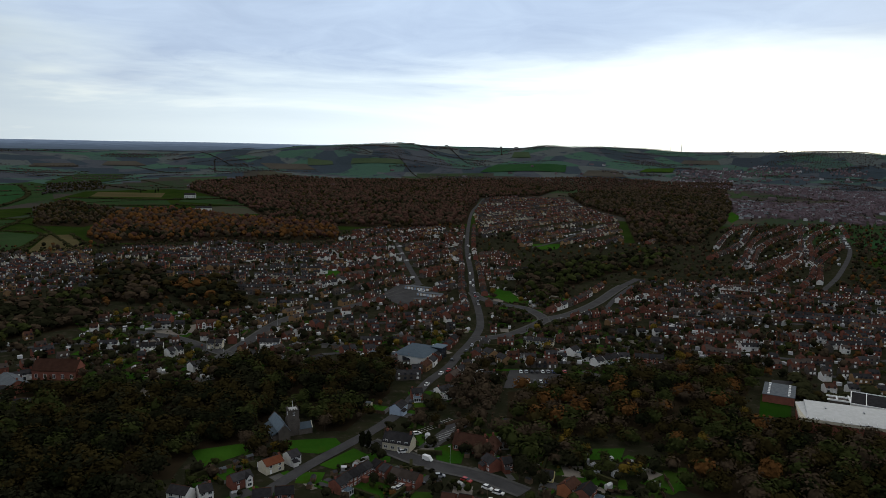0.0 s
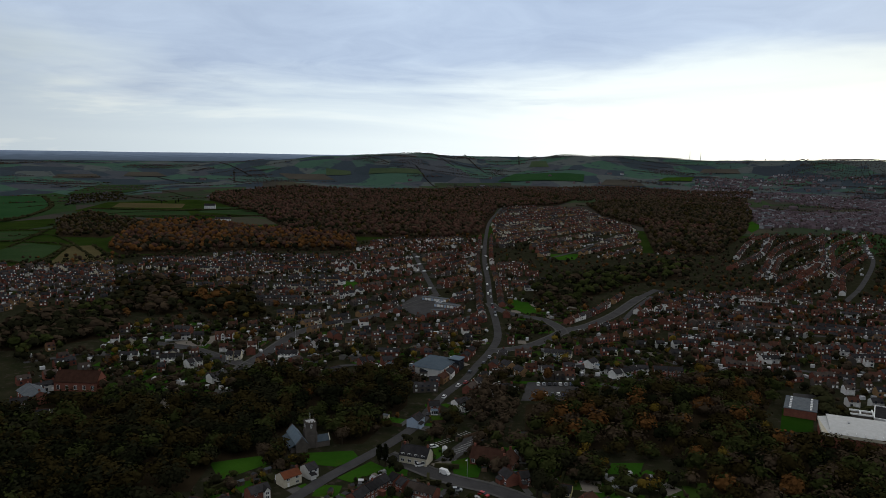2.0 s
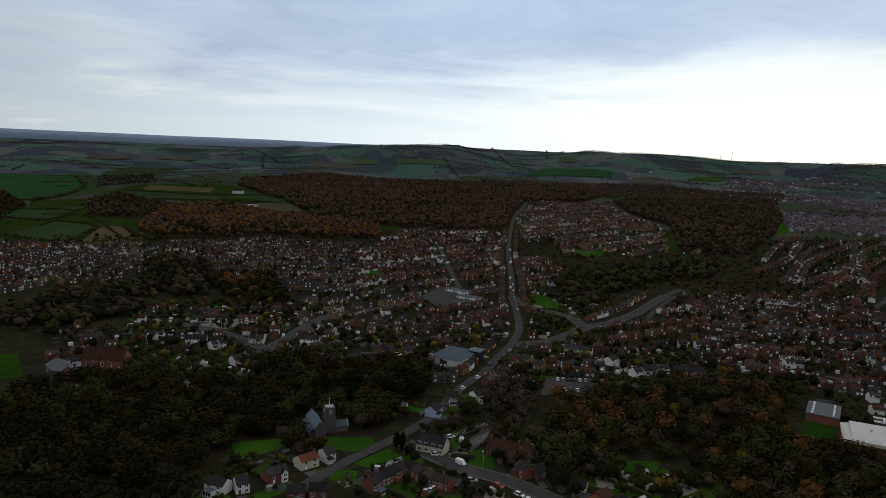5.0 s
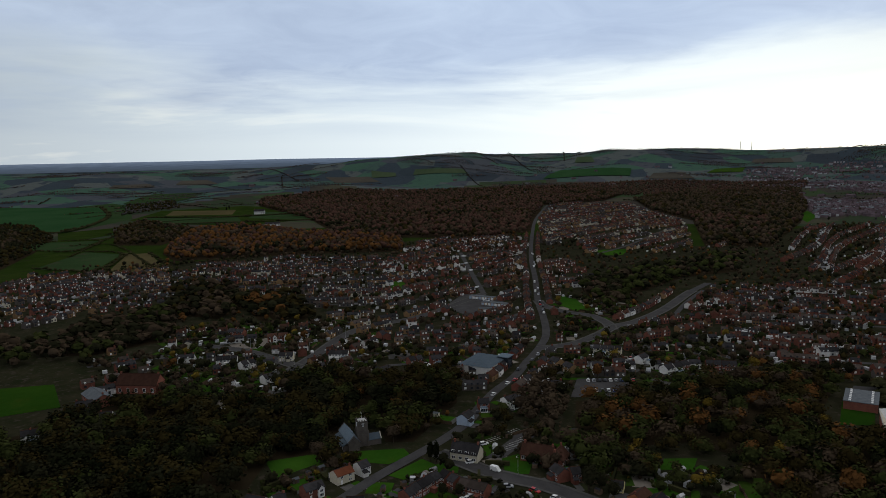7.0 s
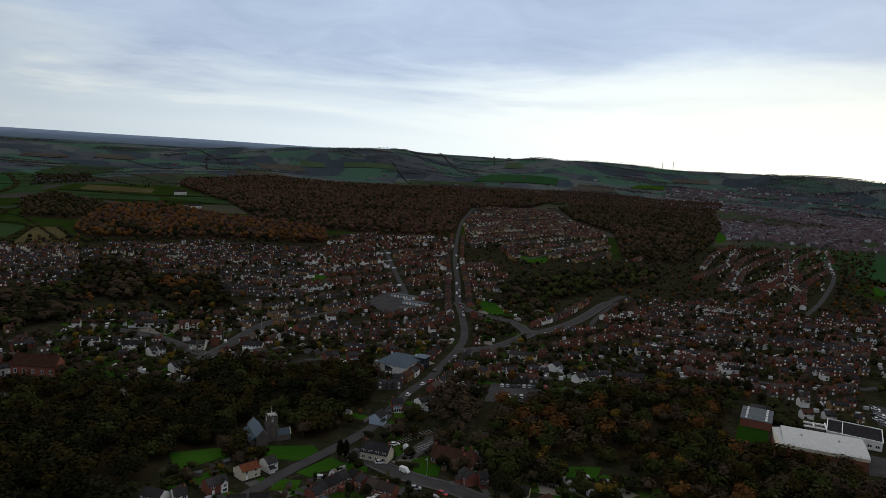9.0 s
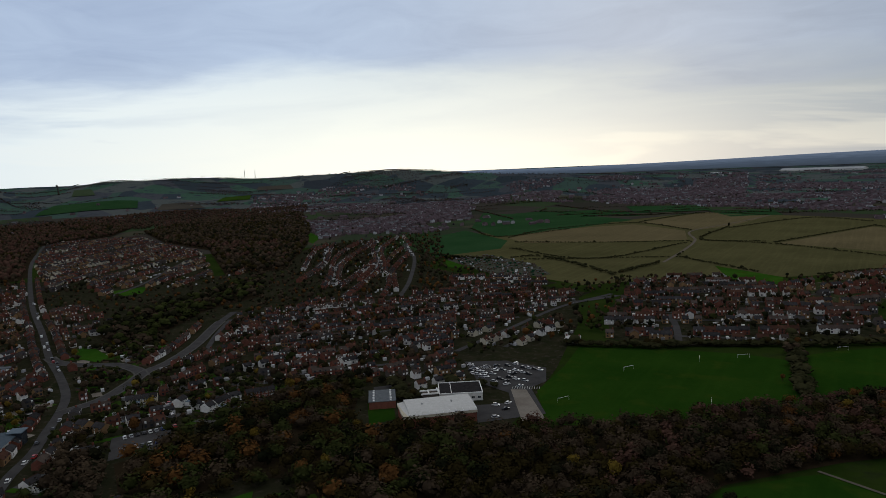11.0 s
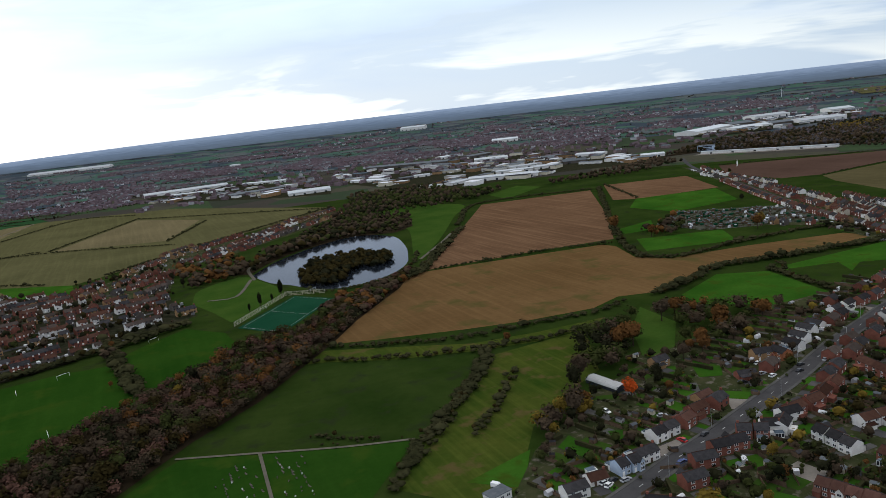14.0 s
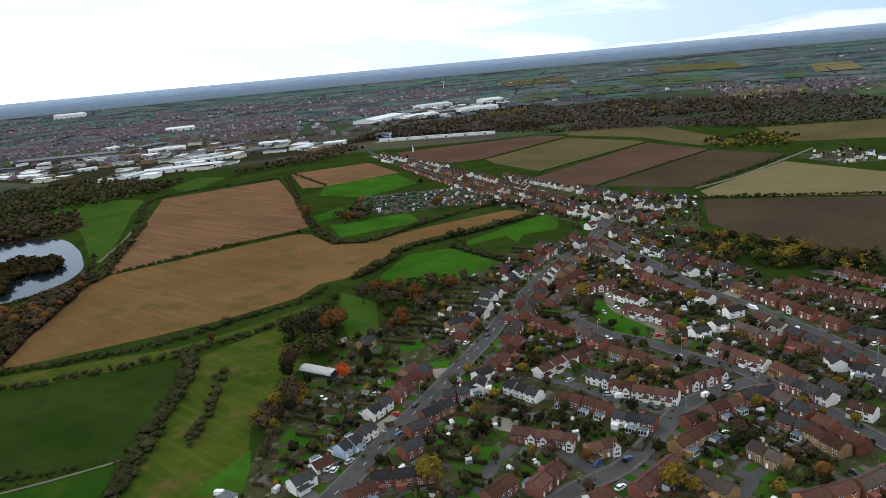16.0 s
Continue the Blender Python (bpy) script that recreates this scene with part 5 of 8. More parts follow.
field('park_lawn', [(11, 600), (22, 650), (60, 676), (71, 647), (81, 590), (70, 552), (35, 510), (23, 552)], 'park', 2)
field('park_lawn', [(248, 908), (322, 980), (392, 899), (334, 798), (254, 664), (207, 606), (265, 777), (236, 823)], 'park', 2)
field('park_lawn', [(459, 947), (537, 997), (546, 940), (452, 877)], 'park', 2)
field('playing_field', [(-168, 409), (-176, 457), (-130, 470), (-77, 477), (-47, 471), (-38, 435), (-31, 394), (-48, 357), (-81, 345), (-106, 328), (-121, 314), (-140, 314), (-164, 358)], 'sports', 2, 'mown green playing field with white goals')
field('playing_field', [(-44, 484), (-28, 502), (0, 524), (22, 491), (26, 446), (5, 422), (-22, 402), (-33, 416)], 'sports', 2, 'mown green playing field with white goals')
field('cemetery', [(-61, 237), (-53, 275), (-28, 299), (-18, 306), (8, 288), (67, 261), (39, 229), (19, 204), (-51, 214)], 'sports', 1, 'green cemetery lawn with rows of headstones')
field('green_field', [(-869, 1653), (-785, 1621), (-729, 1713), (-434, 1487), (-502, 1281), (-568, 1129), (-701, 1275)], 'green', 1)
field('green_field', [(-683, 1038), (-692, 1235), (-525, 1076), (-486, 971), (-533, 863), (-602, 913)], 'green', 1)
field('winter_field', [(-690, 1040), (-600, 905), (-430, 850), (-260, 695), (-215, 735), (-130, 765), (-60, 815), (20, 890), (100, 960), (270, 1095), (190, 1250), (60, 1490), (-180, 1610), (-330, 1680), (-440, 1500), (-520, 1290), (-640, 1180)], 'olive', 0.7)
field('straw_field', [(-542, 1114), (-526, 1261), (-407, 1388), (-285, 1270), (-251, 1132), (-360, 1084), (-478, 1048)], 'straw', 1, 'pale straw-coloured stubble field')
field('winter_field', [(-469, 1008), (-360, 1056), (-243, 1082), (-223, 920), (-319, 897), (-428, 949)], 'olive', 1)
field('straw_field', [(-422, 873), (-378, 881), (-252, 765), (-268, 700), (-319, 727)], 'olive', 1, 'pale straw-coloured stubble field')
field('grass_field', [(-500, 831), (-436, 846), (-402, 803), (-420, 771), (-464, 777)], 'grass', 2)
field('winter_field', [(-355, 896), (-288, 893), (-219, 854), (-219, 781), (-257, 784)], 'olive', 1)
field('straw_field', [(-409, 1436), (-327, 1675), (-190, 1598), (-228, 1353), (-273, 1284)], 'straw', 1)
field('straw_field', [(-232, 1138), (-220, 1300), (-112, 1513), (-42, 1461), (-142, 1116)], 'olive', 1, 'pale straw-coloured stubble field')
field('winter_field', [(-198, 905), (-221, 1097), (-121, 1080), (22, 959), (5, 891), (-54, 818), (-112, 825)], 'olive', 1)
field('straw_field', [(-123, 1102), (-10, 1367), (81, 1220), (17, 1024)], 'straw', 1)
field('winter_field', [(20, 1002), (86, 1177), (170, 1096), (97, 972)], 'olive', 1)
field('winter_field', [(-9, 1401), (48, 1489), (141, 1328), (111, 1239)], 'olive', 1)
field('winter_field', [(129, 1231), (187, 1242), (265, 1107), (197, 1104)], 'olive', 1)
field('grass_field', [(-163, 863), (-85, 797), (-81, 749), (-131, 769)], 'grass', 2)
field('green_field', [(-565, 1867), (-393, 1884), (-325, 1740), (-481, 1660)], 'green', 1)
field('green_field', [(-335, 1723), (-206, 1757), (-167, 1613), (-260, 1569)], 'green', 1)
field('green_field', [(-700, 1712), (-549, 1759), (-448, 1585), (-593, 1602)], 'green', 1)
field('green_field', [(-1432, -178), (-1940, -238), (-2092, -78), (-1978, -30), (-1639, -36), (-1459, -92)], 'farm', 1)
field('green_field', [(-2085, -51), (-2433, 34), (-2407, 177), (-2160, 115), (-1915, -11)], 'farm', 1)
field('pasture_field', [(-1567, -30), (-1777, 35), (-1820, 220), (-1610, 358), (-1399, 316), (-1324, 159), (-1407, 73)], 'pasture', 1)
field('pasture_field', [(-1144, -102), (-1246, -56), (-1068, 19), (-880, 3), (-859, -35), (-910, -82)], 'pasture', 1)
field('pasture_field', [(-1366, -137), (-1413, -54), (-1289, -50), (-1186, -120)], 'pasture', 1)
field('green_space', [(-654, 212), (-655, 226), (-616, 215), (-607, 199)], 'grass', 2)
field('green_space', [(-516, 311), (-504, 323), (-470, 311), (-464, 298), (-486, 298)], 'grass', 5)
field('green_space', [(-747, 505), (-734, 545), (-696, 509), (-703, 487)], 'grass', 2)
field('green_space', [(-929, 1040), (-1010, 1152), (-920, 1077), (-853, 975)], 'grass', 2)
field('churchyard_lawn', [(-285, 38), (-286, 57), (-276, 59), (-265, 52), (-268, 39)], 'grass', 2)
field('churchyard_lawn', [(-279, 73), (-273, 93), (-264, 93), (-261, 82), (-268, 72)], 'grass', 2)
field('pub_lawn', [(-247, 125), (-248, 133), (-238, 134), (-230, 128), (-234, 120)], 'grass', 4)
field('garden_lawn', [(-256, 150), (-263, 161), (-258, 163), (-247, 155), (-248, 148)], 'grass', 2)
field('grass_verge', [(-251, 79), (-260, 96), (-252, 99), (-245, 83)], 'grass', 4)
field('garden_lawn', [(-226, 78), (-238, 96), (-231, 102), (-216, 91)], 'grass', 4)
field('car_park', [(-250, 119), (-267, 143), (-262, 149), (-247, 126)], 'asphalt', 4, 'asphalt car park with white bay lines')
field('school_lawn', [(-217, 275), (-238, 302), (-228, 311), (-210, 288)], 'sports', 2)
field('car_park', [(-230, 395), (-207, 407), (-177, 402), (-166, 376), (-173, 347), (-200, 358)], 'asphalt', 3, 'asphalt car park full of cars')
field('car_park', [(-184, 322), (-166, 335), (-155, 315), (-170, 300)], 'asphalt', 3)
field('car_park', [(-185, 363), (-169, 361), (-145, 325), (-157, 314)], 'asphalt', 4)
field('school_yard', [(-252, 327), (-245, 335), (-222, 306), (-231, 299)], 'asphalt', 3)
field('green_field', [(-1297, -264), (-1706, -323), (-2020, -253), (-1961, -35), (-1599, -24), (-1372, -122), (-1469, -206)], 'farm', 1)
field('green_space', [(-444, -99), (-436, -52), (-393, -45), (-388, -88)], 'sports', 2)
field('garden_lawn', [(147, 155), (152, 144), (141, 138), (138, 148)], 'grass', 4)
field('garden_lawn', [(192, 222), (201, 213), (187, 206), (181, 213)], 'grass', 4)
field('garden_lawn', [(118, 226), (120, 211), (113, 206), (109, 220)], 'grass', 4)
field('garden_lawn', [(203, 251), (213, 243), (205, 234), (196, 239)], 'grass', 4)
field('garden_lawn', [(324, 270), (324, 254), (308, 246), (305, 258)], 'grass', 4)
field('garden_lawn', [(132, 220), (139, 216), (136, 209), (129, 212)], 'grass', 4)
field('driveway', [(136, 198), (148, 199), (146, 192), (134, 192)], 'concrete', 4, 'pale concrete driveway')
field('driveway', [(188, 215), (202, 200), (192, 198), (182, 206)], 'concrete', 4, 'pale concrete driveway')
field('driveway', [(336, 146), (358, 138), (348, 131), (332, 134)], 'concrete', 4, 'pale concrete driveway')

field('village_ground', [(-1000, 480), (-700, 640), (-820, 950), (-740, 1200), (-480, 760), (-250, 660), (-200, 520), (-170, 400), (-155, 310), (-150, 200), (-190, 40), (-240, 0), (-400, -110), (-620, -120), (-900, -60), (-900, 180)], 'garden', 0.15, 'gardens, yards and rough grass round village houses')
field('car_park', [(-567, 250), (-537, 275), (-489, 245), (-484, 219), (-525, 214)], 'asphalt', 3, 'asphalt garage court')
field('car_park', [(-322, 208), (-311, 235), (-288, 214), (-298, 189)], 'asphalt', 3, 'asphalt car park behind shops')
field('car_park', [(-482, 60), (-492, 78), (-478, 84), (-466, 64)], 'concrete', 3, 'pale concrete yard')
field('school_yard', [(-178, 354), (-170, 357), (-141, 316), (-150, 308)], 'concrete', 5, 'pale worn concrete drive')
field('garden_lawn', [(-213, 174), (-207, 186), (-215, 195), (-220, 183)], 'grass', 3)
field('car_park', [(905, 1010), (938, 1022), (1052, 832), (1020, 818)], 'concrete', 2, 'pale yard round a long shed')
field('far_field', [(-2532, 761), (-2486, 839), (-2516, 845), (-2590, 777)], 'lea', 1)
field('far_field', [(-2171, 1255), (-2049, 1520), (-2131, 1586), (-2350, 1431)], 'green', 1)
field('far_field', [(-1952, 1759), (-1891, 1856), (-1976, 1951), (-2000, 1840)], 'park', 1, 'bright green sports ground far off')
field('far_field', [(-1994, 1550), (-1914, 1677), (-2010, 1708), (-2044, 1612)], 'dun', 1)
field('far_field', [(-2451, 890), (-2358, 1065), (-2410, 1060), (-2490, 911)], 'lea', 1)
field('far_field', [(-2425, 1540), (-2359, 1587), (-2448, 1633), (-2508, 1605)], 'lea', 1)
field('far_field', [(-2546, 634), (-2477, 774), (-2547, 755), (-2627, 614)], 'dun', 1)
field('far_field', [(-2603, -104), (-2645, 37), (-2703, 22), (-2661, -90)], 'dun', 1)
field('far_field', [(-2699, 106), (-2710, 247), (-2826, 221), (-2790, 128)], 'dun', 1)
field('far_field', [(-2082, 2083), (-1972, 2173), (-2020, 2208), (-2115, 2130)], 'dun', 1)
field('green_field', [(-1451, -233), (-1367, -130), (-1656, -72), (-1966, -97), (-2086, -331)], 'green', 2)
field('far_field', [(-926, -120), (-874, -56), (-1013, -31), (-1064, -77)], 'farm', 2)
field('far_field', [(-1133, -164), (-1078, -91), (-1202, -66), (-1222, -155)], 'farm', 2)
field('far_field', [(-858, -42), (-832, 21), (-1008, 1), (-1010, -24)], 'drab', 2)
field('far_field', [(-1435, -26), (-1388, 167), (-1525, 173), (-1606, 3)], 'farm', 2)
field('far_field', [(-1285, -58), (-1321, 64), (-1412, 69), (-1397, -40)], 'farm', 2)
field('far_field', [(-1484, 190), (-1357, 298), (-1546, 340), (-1627, 221)], 'farm', 2)
field('far_field', [(-1640, 40), (-1590, 170), (-1700, 190), (-1760, 60)], 'drab', 2)
field('green_field', [(-618, 838), (-619, 1012), (-755, 1231), (-787, 1063)], 'farm', 1)

# roads
road([(83, 171), (98, 175), (115, 180), (139, 188), (166, 195), (194, 204), (229, 215), (269, 230), (308, 242), (350, 254), (394, 262), (428, 269)], 6.8, 'main_road', 4)
road([(428, 269), (457, 280), (479, 286), (516, 293), (545, 292)], 8, 'high_street', 4)
road([(428, 269), (404, 238), (385, 209), (346, 159), (329, 126), (316, 104), (300, 77), (284, 51)], 6.4, 'side_road', 4)
road([(479, 286), (485, 301), (504, 345), (528, 403), (559, 474), (598, 553), (687, 710), (775, 870), (865, 994)], 6.4, 'far_road', 4)
road([(127, 114), (143, 112), (162, 106), (185, 106), (211, 107), (228, 102), (242, 95), (247, 90)], 5.6, 'estate_road', 4)
road([(276, 201), (270, 188), (263, 170), (261, 143), (256, 125), (253, 102), (247, 90), (238, 71), (227, 54), (214, 34)], 5.6, 'estate_road', 4)
road([(319, 199), (298, 184), (289, 171), (284, 158), (280, 149), (267, 144)], 5, 'lane', 4)
road([(203, 169), (207, 155), (204, 142), (204, 122), (203, 109), (209, 107)], 5, 'cul_de_sac', 4)
road([(132, 140), (144, 143), (154, 144)], 5, 'cul_de_sac', 4)
road([(160, 129), (155, 114), (156, 108)], 5, 'cul_de_sac', 4)
road([(159, 71), (177, 70), (179, 76)], 5, 'cul_de_sac', 4)
road([(350, 129), (359, 108)], 3, 'lane', 4)
road([(401, 114), (397, 95), (379, 64)], 6, 'estate_road', 4)
road([(616, 274), (683, 259), (800, 250), (879, 245)], 4, 'lane', 4)
road([(-238, 56), (-252, 75), (-262, 91), (-274, 110), (-289, 129), (-304, 142), (-323, 160), (-340, 180), (-359, 197), (-384, 220), (-413, 242), (-460, 267), (-512, 292), (-605, 342), (-739, 412), (-942, 527), (-1163, 659), (-1421, 833)], 5.2, 'main_road', 4)
road([(-512, 292), (-491, 286), (-463, 290), (-447, 299), (-421, 296), (-404, 288)], 6.5, 'link_road', 4)
road([(-384, 220), (-384, 245), (-397, 273), (-411, 296), (-416, 317), (-439, 360), (-481, 419), (-510, 466)], 6.5, 'side_road', 4)
road([(-263, 104), (-249, 110), (-234, 117), (-218, 129), (-200, 137)], 6.5, 'street', 4)
road([(-402, 69), (-431, 91), (-465, 115), (-485, 137), (-500, 183), (-535, 234), (-560, 266)], 6, 'street', 4)
road([(-560, 266), (-656, 299), (-809, 353)], 5, 'street', 4)
road([(-482, 32), (-459, 53), (-423, 70), (-409, 77)], 6, 'street', 4)
road([(-714, 483), (-765, 568), (-857, 686), (-911, 768)], 5, 'street', 4)
road([(-390, 123), (-385, 148), (-383, 161)], 4, 'street', 4)
road([(-681, 1005), (-564, 854), (-456, 678), (-405, 582)], 4.8, 'street', 4)
road([(-248, 416), (-244, 489), (-239, 581), (-217, 656)], 4.5, 'street', 4)
road([(-413, 346), (-451, 391), (-486, 439)], 4, 'street', 4)
road([(-146, 581), (-131, 539), (-117, 487)], 5, 'street', 4)
road([(-236, 605), (-219, 631), (-209, 650)], 7, 'street', 4)
road([(-224, 877), (-227, 996), (-238, 1123), (-273, 1260), (-236, 1410), (-190, 1598)], 4, 'lane', 4)
road([(5, 234), (9, 289)], 1.4, 'cemetery_path', 4)
road([(-23, 306), (9, 289), (39, 273), (67, 261)], 1.6, 'cemetery_path', 4)
road([(69, 648), (73, 706), (89, 731)], 3, 'park_path', 4)
road([(209, 600), (258, 661), (285, 699)], 3, 'park_path', 4)
road([(67, 654), (45, 596), (23, 600)], 3, 'park_path', 4)

# near houses
block(89.7, 187.7, 99.9, 187.3, 1, 'w', 'd')
block(102.2, 192.2, 110.3, 191.4, 1, 'w', 'n')
block(114.1, 191.1, 124.0, 191.9, 2, 'l', 'd')
block(123.1, 193.3, 133.2, 193.9, 2, 'w', 'd')
block(139.2, 202.9, 152.3, 204.4, 2, 'w', 'd')
block(154.6, 205.5, 162.4, 207.7, 1, 'r', 'n')
block(162.3, 209.9, 174.1, 211.5, 1, 'r', 'n')
block(173.7, 219.2, 187.6, 221.6, 1, 'b', 'n')
block(205.0, 228.2, 216.9, 224.1, 1, 'r', 'd')
block(225.3, 240.1, 240.0, 236.2, 1, 'b', 'd')
block(184.8, 260.7, 199.2, 261.4, 1, 'b', 'd')
block(124.2, 172.1, 136.4, 170.8, 1, 'r', 'd')
block(136.1, 180.5, 148.0, 177.5, 1, 'r', 'd')
block(149.4, 183.7, 163.2, 180.7, 2, 'r', 'd')
block(166.4, 188.8, 175.5, 181.3, 2, 'r', 'd')
block(108.5, 168.2, 123.5, 153.3, 3, 'r', 'd')
block(96.2, 166.7, 105.8, 163.9, 2, 'r', 'n')
block(191.2, 188.6, 212.3, 190.1, 2, 'r', 'n')
block(210.9, 190.0, 232.2, 198.3, 2, 'r', 'n')
block(175.2, 185.9, 183.1, 180.7, 1, 'w', 'd')
block(187.4, 188.5, 196.5, 187.3, 1, 'w', 'd')
block(188.0, 172.1, 187.4, 154.9, 3, 'w', 'd')
block(204.3, 167.7, 235.4, 163.5, 4, 'w', 'n')
block(158.2, 147.1, 164.5, 125.2, 5, 'r', 'n')
block(190.8, 148.9, 190.9, 126.3, 4, 'r', 'n')
block(187.1, 123.0, 189.6, 107.8, 3, 'w', 'd')
block(213.7, 148.5, 213.6, 137.6, 2, 'w', 'd')
block(209.7, 136.0, 210.0, 127.1, 2, 'r', 'n')
block(209.1, 126.6, 213.0, 109.8, 4, 'w', 'n')
block(221.9, 114.0, 241.7, 105.0, 3, 'r', 'n')
block(160.8, 119.0, 169.9, 112.5, 2, 'b', 'n')
block(195.5, 100.0, 220.3, 90.7, 4, 'r', 'n')
block(222.5, 90.6, 234.4, 82.6, 2, 'o', 'd')
block(178.3, 96.1, 197.2, 91.1, 3, 'b', 'n')
block(191.4, 75.7, 186.5, 63.0, 2, 'b', 'n')
block(147.9, 94.8, 170.8, 91.9, 3, 'r', 'n')
block(166.4, 82.5, 162.7, 70.4, 2, 'b', 'n')
block(263.9, 117.5, 256.9, 91.8, 5, 'w', 'n')
block(256.3, 89.3, 249.0, 76.6, 2, 'b', 'n')
block(246.1, 82.1, 238.2, 63.4, 4, 'w', 'd')
block(235.5, 58.8, 233.8, 47.1, 1, 'w', 'n')
block(214.6, 74.5, 211.8, 61.9, 2, 'r', 'd')
block(210.8, 64.4, 204.2, 50.7, 2, 'b', 'n')
block(259.3, 136.2, 278.8, 136.1, 1, 'o', 'd')
block(273.0, 131.7, 284.0, 125.6, 1, 'w', 'd')
block(287.0, 127.6, 296.4, 123.7, 1, 'w', 'd')
block(240.9, 153.1, 239.8, 144.4, 1, 'b', 'n')
block(241.4, 144.1, 238.6, 133.8, 1, 'b', 'n')
block(240.1, 133.6, 238.6, 124.0, 1, 'b', 'n')
block(257.2, 181.9, 245.1, 159.1, 3, 'r', 'n')
block(255.8, 205.1, 249.6, 180.4, 3, 'r', 'n')
block(278.6, 75.0, 266.4, 66.0, 1, 'w', 'd')
block(269.3, 64.0, 268.7, 53.3, 2, 'w', 'd')
block(285.0, 93.0, 282.5, 83.6, 1, 'r', 'n')
block(168.2, 54.3, 184.1, 44.3, 2, 'o', 'n')
block(184.5, 43.6, 199.2, 36.9, 3, 'r', 'n')
block(120.6, 130.1, 133.1, 129.1, 2, 'r', 'n')
block(131.9, 120.4, 147.8, 121.2, 2, 'r', 'n')
block(287.0, 259.9, 288.0, 248.2, 1, 'w', 'd')
block(273.9, 254.5, 275.1, 243.2, 1, 'w', 'd')
block(262.9, 248.8, 264.3, 237.6, 1, 'w', 'd')
block(252.3, 243.7, 253.4, 231.8, 1, 'w', 'd')
block(241.1, 241.2, 239.5, 226.4, 1, 'o', 'd')
block(304.1, 259.0, 327.4, 263.7, 2, 'w', 'd')
block(328.1, 262.1, 354.0, 266.3, 2, 'r', 'd')
block(353.0, 268.6, 377.4, 271.6, 2, 'o', 'n')
block(281.4, 212.9, 304.8, 214.7, 2, 'r', 'n')
block(307.7, 225.3, 336.8, 227.5, 3, 'r', 'n')
block(355.8, 245.0, 376.0, 244.8, 1, 'o', 'n')
block(389.0, 250.3, 370.3, 217.1, 4, 'w', 'n')
block(357.4, 209.5, 372.7, 204.7, 1, 'w', 'n')
block(351.9, 198.6, 332.3, 164.6, 4, 'r', 'n')
block(330.0, 160.4, 323.2, 139.8, 2, 'w', 'n')
block(303.2, 218.0, 326.2, 197.5, 4, 'r', 'n')
block(310.7, 188.1, 304.7, 170.6, 2, 'w', 'n')
block(293.3, 174.2, 285.1, 143.3, 5, 'w', 'n')
block(489.7, 330.4, 479.5, 306.1, 2, 'w', 'n')
block(466.0, 295.2, 495.4, 297.8, 2, 'w', 'n')
block(441.4, 285.7, 453.9, 283.3, 1, 'w', 'n')
block(389.6, 264.6, 403.6, 262.4, 1, 'w', 'd')
block(480.6, 289.5, 507.8, 287.1, 3, 'c', 'd')
block(531.9, 293.0, 554.6, 292.3, 1, 'w', 'd')
block(551.9, 266.8, 560.2, 255.0, 1, 'w', 'd')
block(481.9, 260.2, 505.7, 251.9, 2, 'r', 'n')
block(428.0, 256.6, 435.2, 251.6, 1, 'w', 'd')
block(426.1, 238.6, 418.5, 223.5, 1, 'w', 'd')
block(398.2, 211.9, 394.5, 199.4, 1, 'w', 'd')
block(373.3, 178.5, 360.4, 162.4, 1, 'w', 'd')
block(365.2, 162.4, 375.9, 154.7, 1, 'w', 'd')
block(350.7, 148.2, 359.3, 143.9, 1, 'r', 'd')
block(344.0, 129.9, 321.3, 89.9, 4, 'r', 'n')
block(371.1, 117.3, 359.9, 94.8, 4, 'r', 'n')
block(359.9, 94.8, 350.5, 66.9, 5, 'r', 'n')
block(396.3, 101.7, 383.3, 70.0, 6, 'r', 'n')
block(306.1, 128.8, 316.4, 122.3, 1, 'w', 'd')
block(318.9, 87.8, 313.3, 75.6, 1, 'r', 'n')
block(309.1, 74.6, 308.4, 60.4, 2, 'r', 'd')
block(175.9, 178.3, 189.8, 186.1, 1, 'w', 'd')
block(-252.6, 58.0, -255.3, 66.0, 1, 'c', 'o')
block(-256.6, 67.6, -258.6, 73.0, 1, 'w', 'd')
block(-227.6, 76.8, -237.1, 93.3, 5, 'r', 'd')
block(-238.1, 95.9, -228.6, 98.5, 2, 'r', 'd')
block(-228.2, 99.4, -219.5, 105.6, 3, 'r', 'n')
block(-284.4, 122.3, -293.7, 132.9, 1, 'l', 'd')
block(-299.0, 151.4, -301.6, 161.7, 1, 'w', 'd')
block(-303.1, 140.2, -301.4, 146.1, 1, 'r', 'd')
block(-371.2, 110.8, -375.8, 121.6, 1, 'r', 'd')
block(-384.9, 134.4, -386.3, 143.3, 2, 'r', 'd')
block(-382.3, 146.9, -381.8, 154.1, 1, 'r', 'd')
block(-207.0, 148.6, -203.6, 152.3, 1, 'y', 'd')
block(-191.1, 145.7, -195.9, 155.7, 1, 'o', 'n')
block(-184.8, 149.3, -189.9, 158.0, 1, 'r', 'd')
block(-248.0, 26.1, -241.7, 32.6, 1, 'w', 'd')
block(-242.2, 33.6, -242.6, 39.3, 1, 'w', 'd')
block(-246.0, 44.7, -248.3, 53.1, 1, 'r', 'd')
block(-232.5, 49.5, -228.7, 63.7, 2, 'r', 'd')
block(-225.4, 135.8, -217.7, 136.1, 1, 'r', 'd')
block(-219.5, 139.1, -218.8, 142.8, 1, 'r', 'd')
block(-435.2, 32.8, -433.1, 44.9, 3, 'w', 'd')
block(-418.3, 44.7, -422.5, 52.8, 2, 'w', 'd')
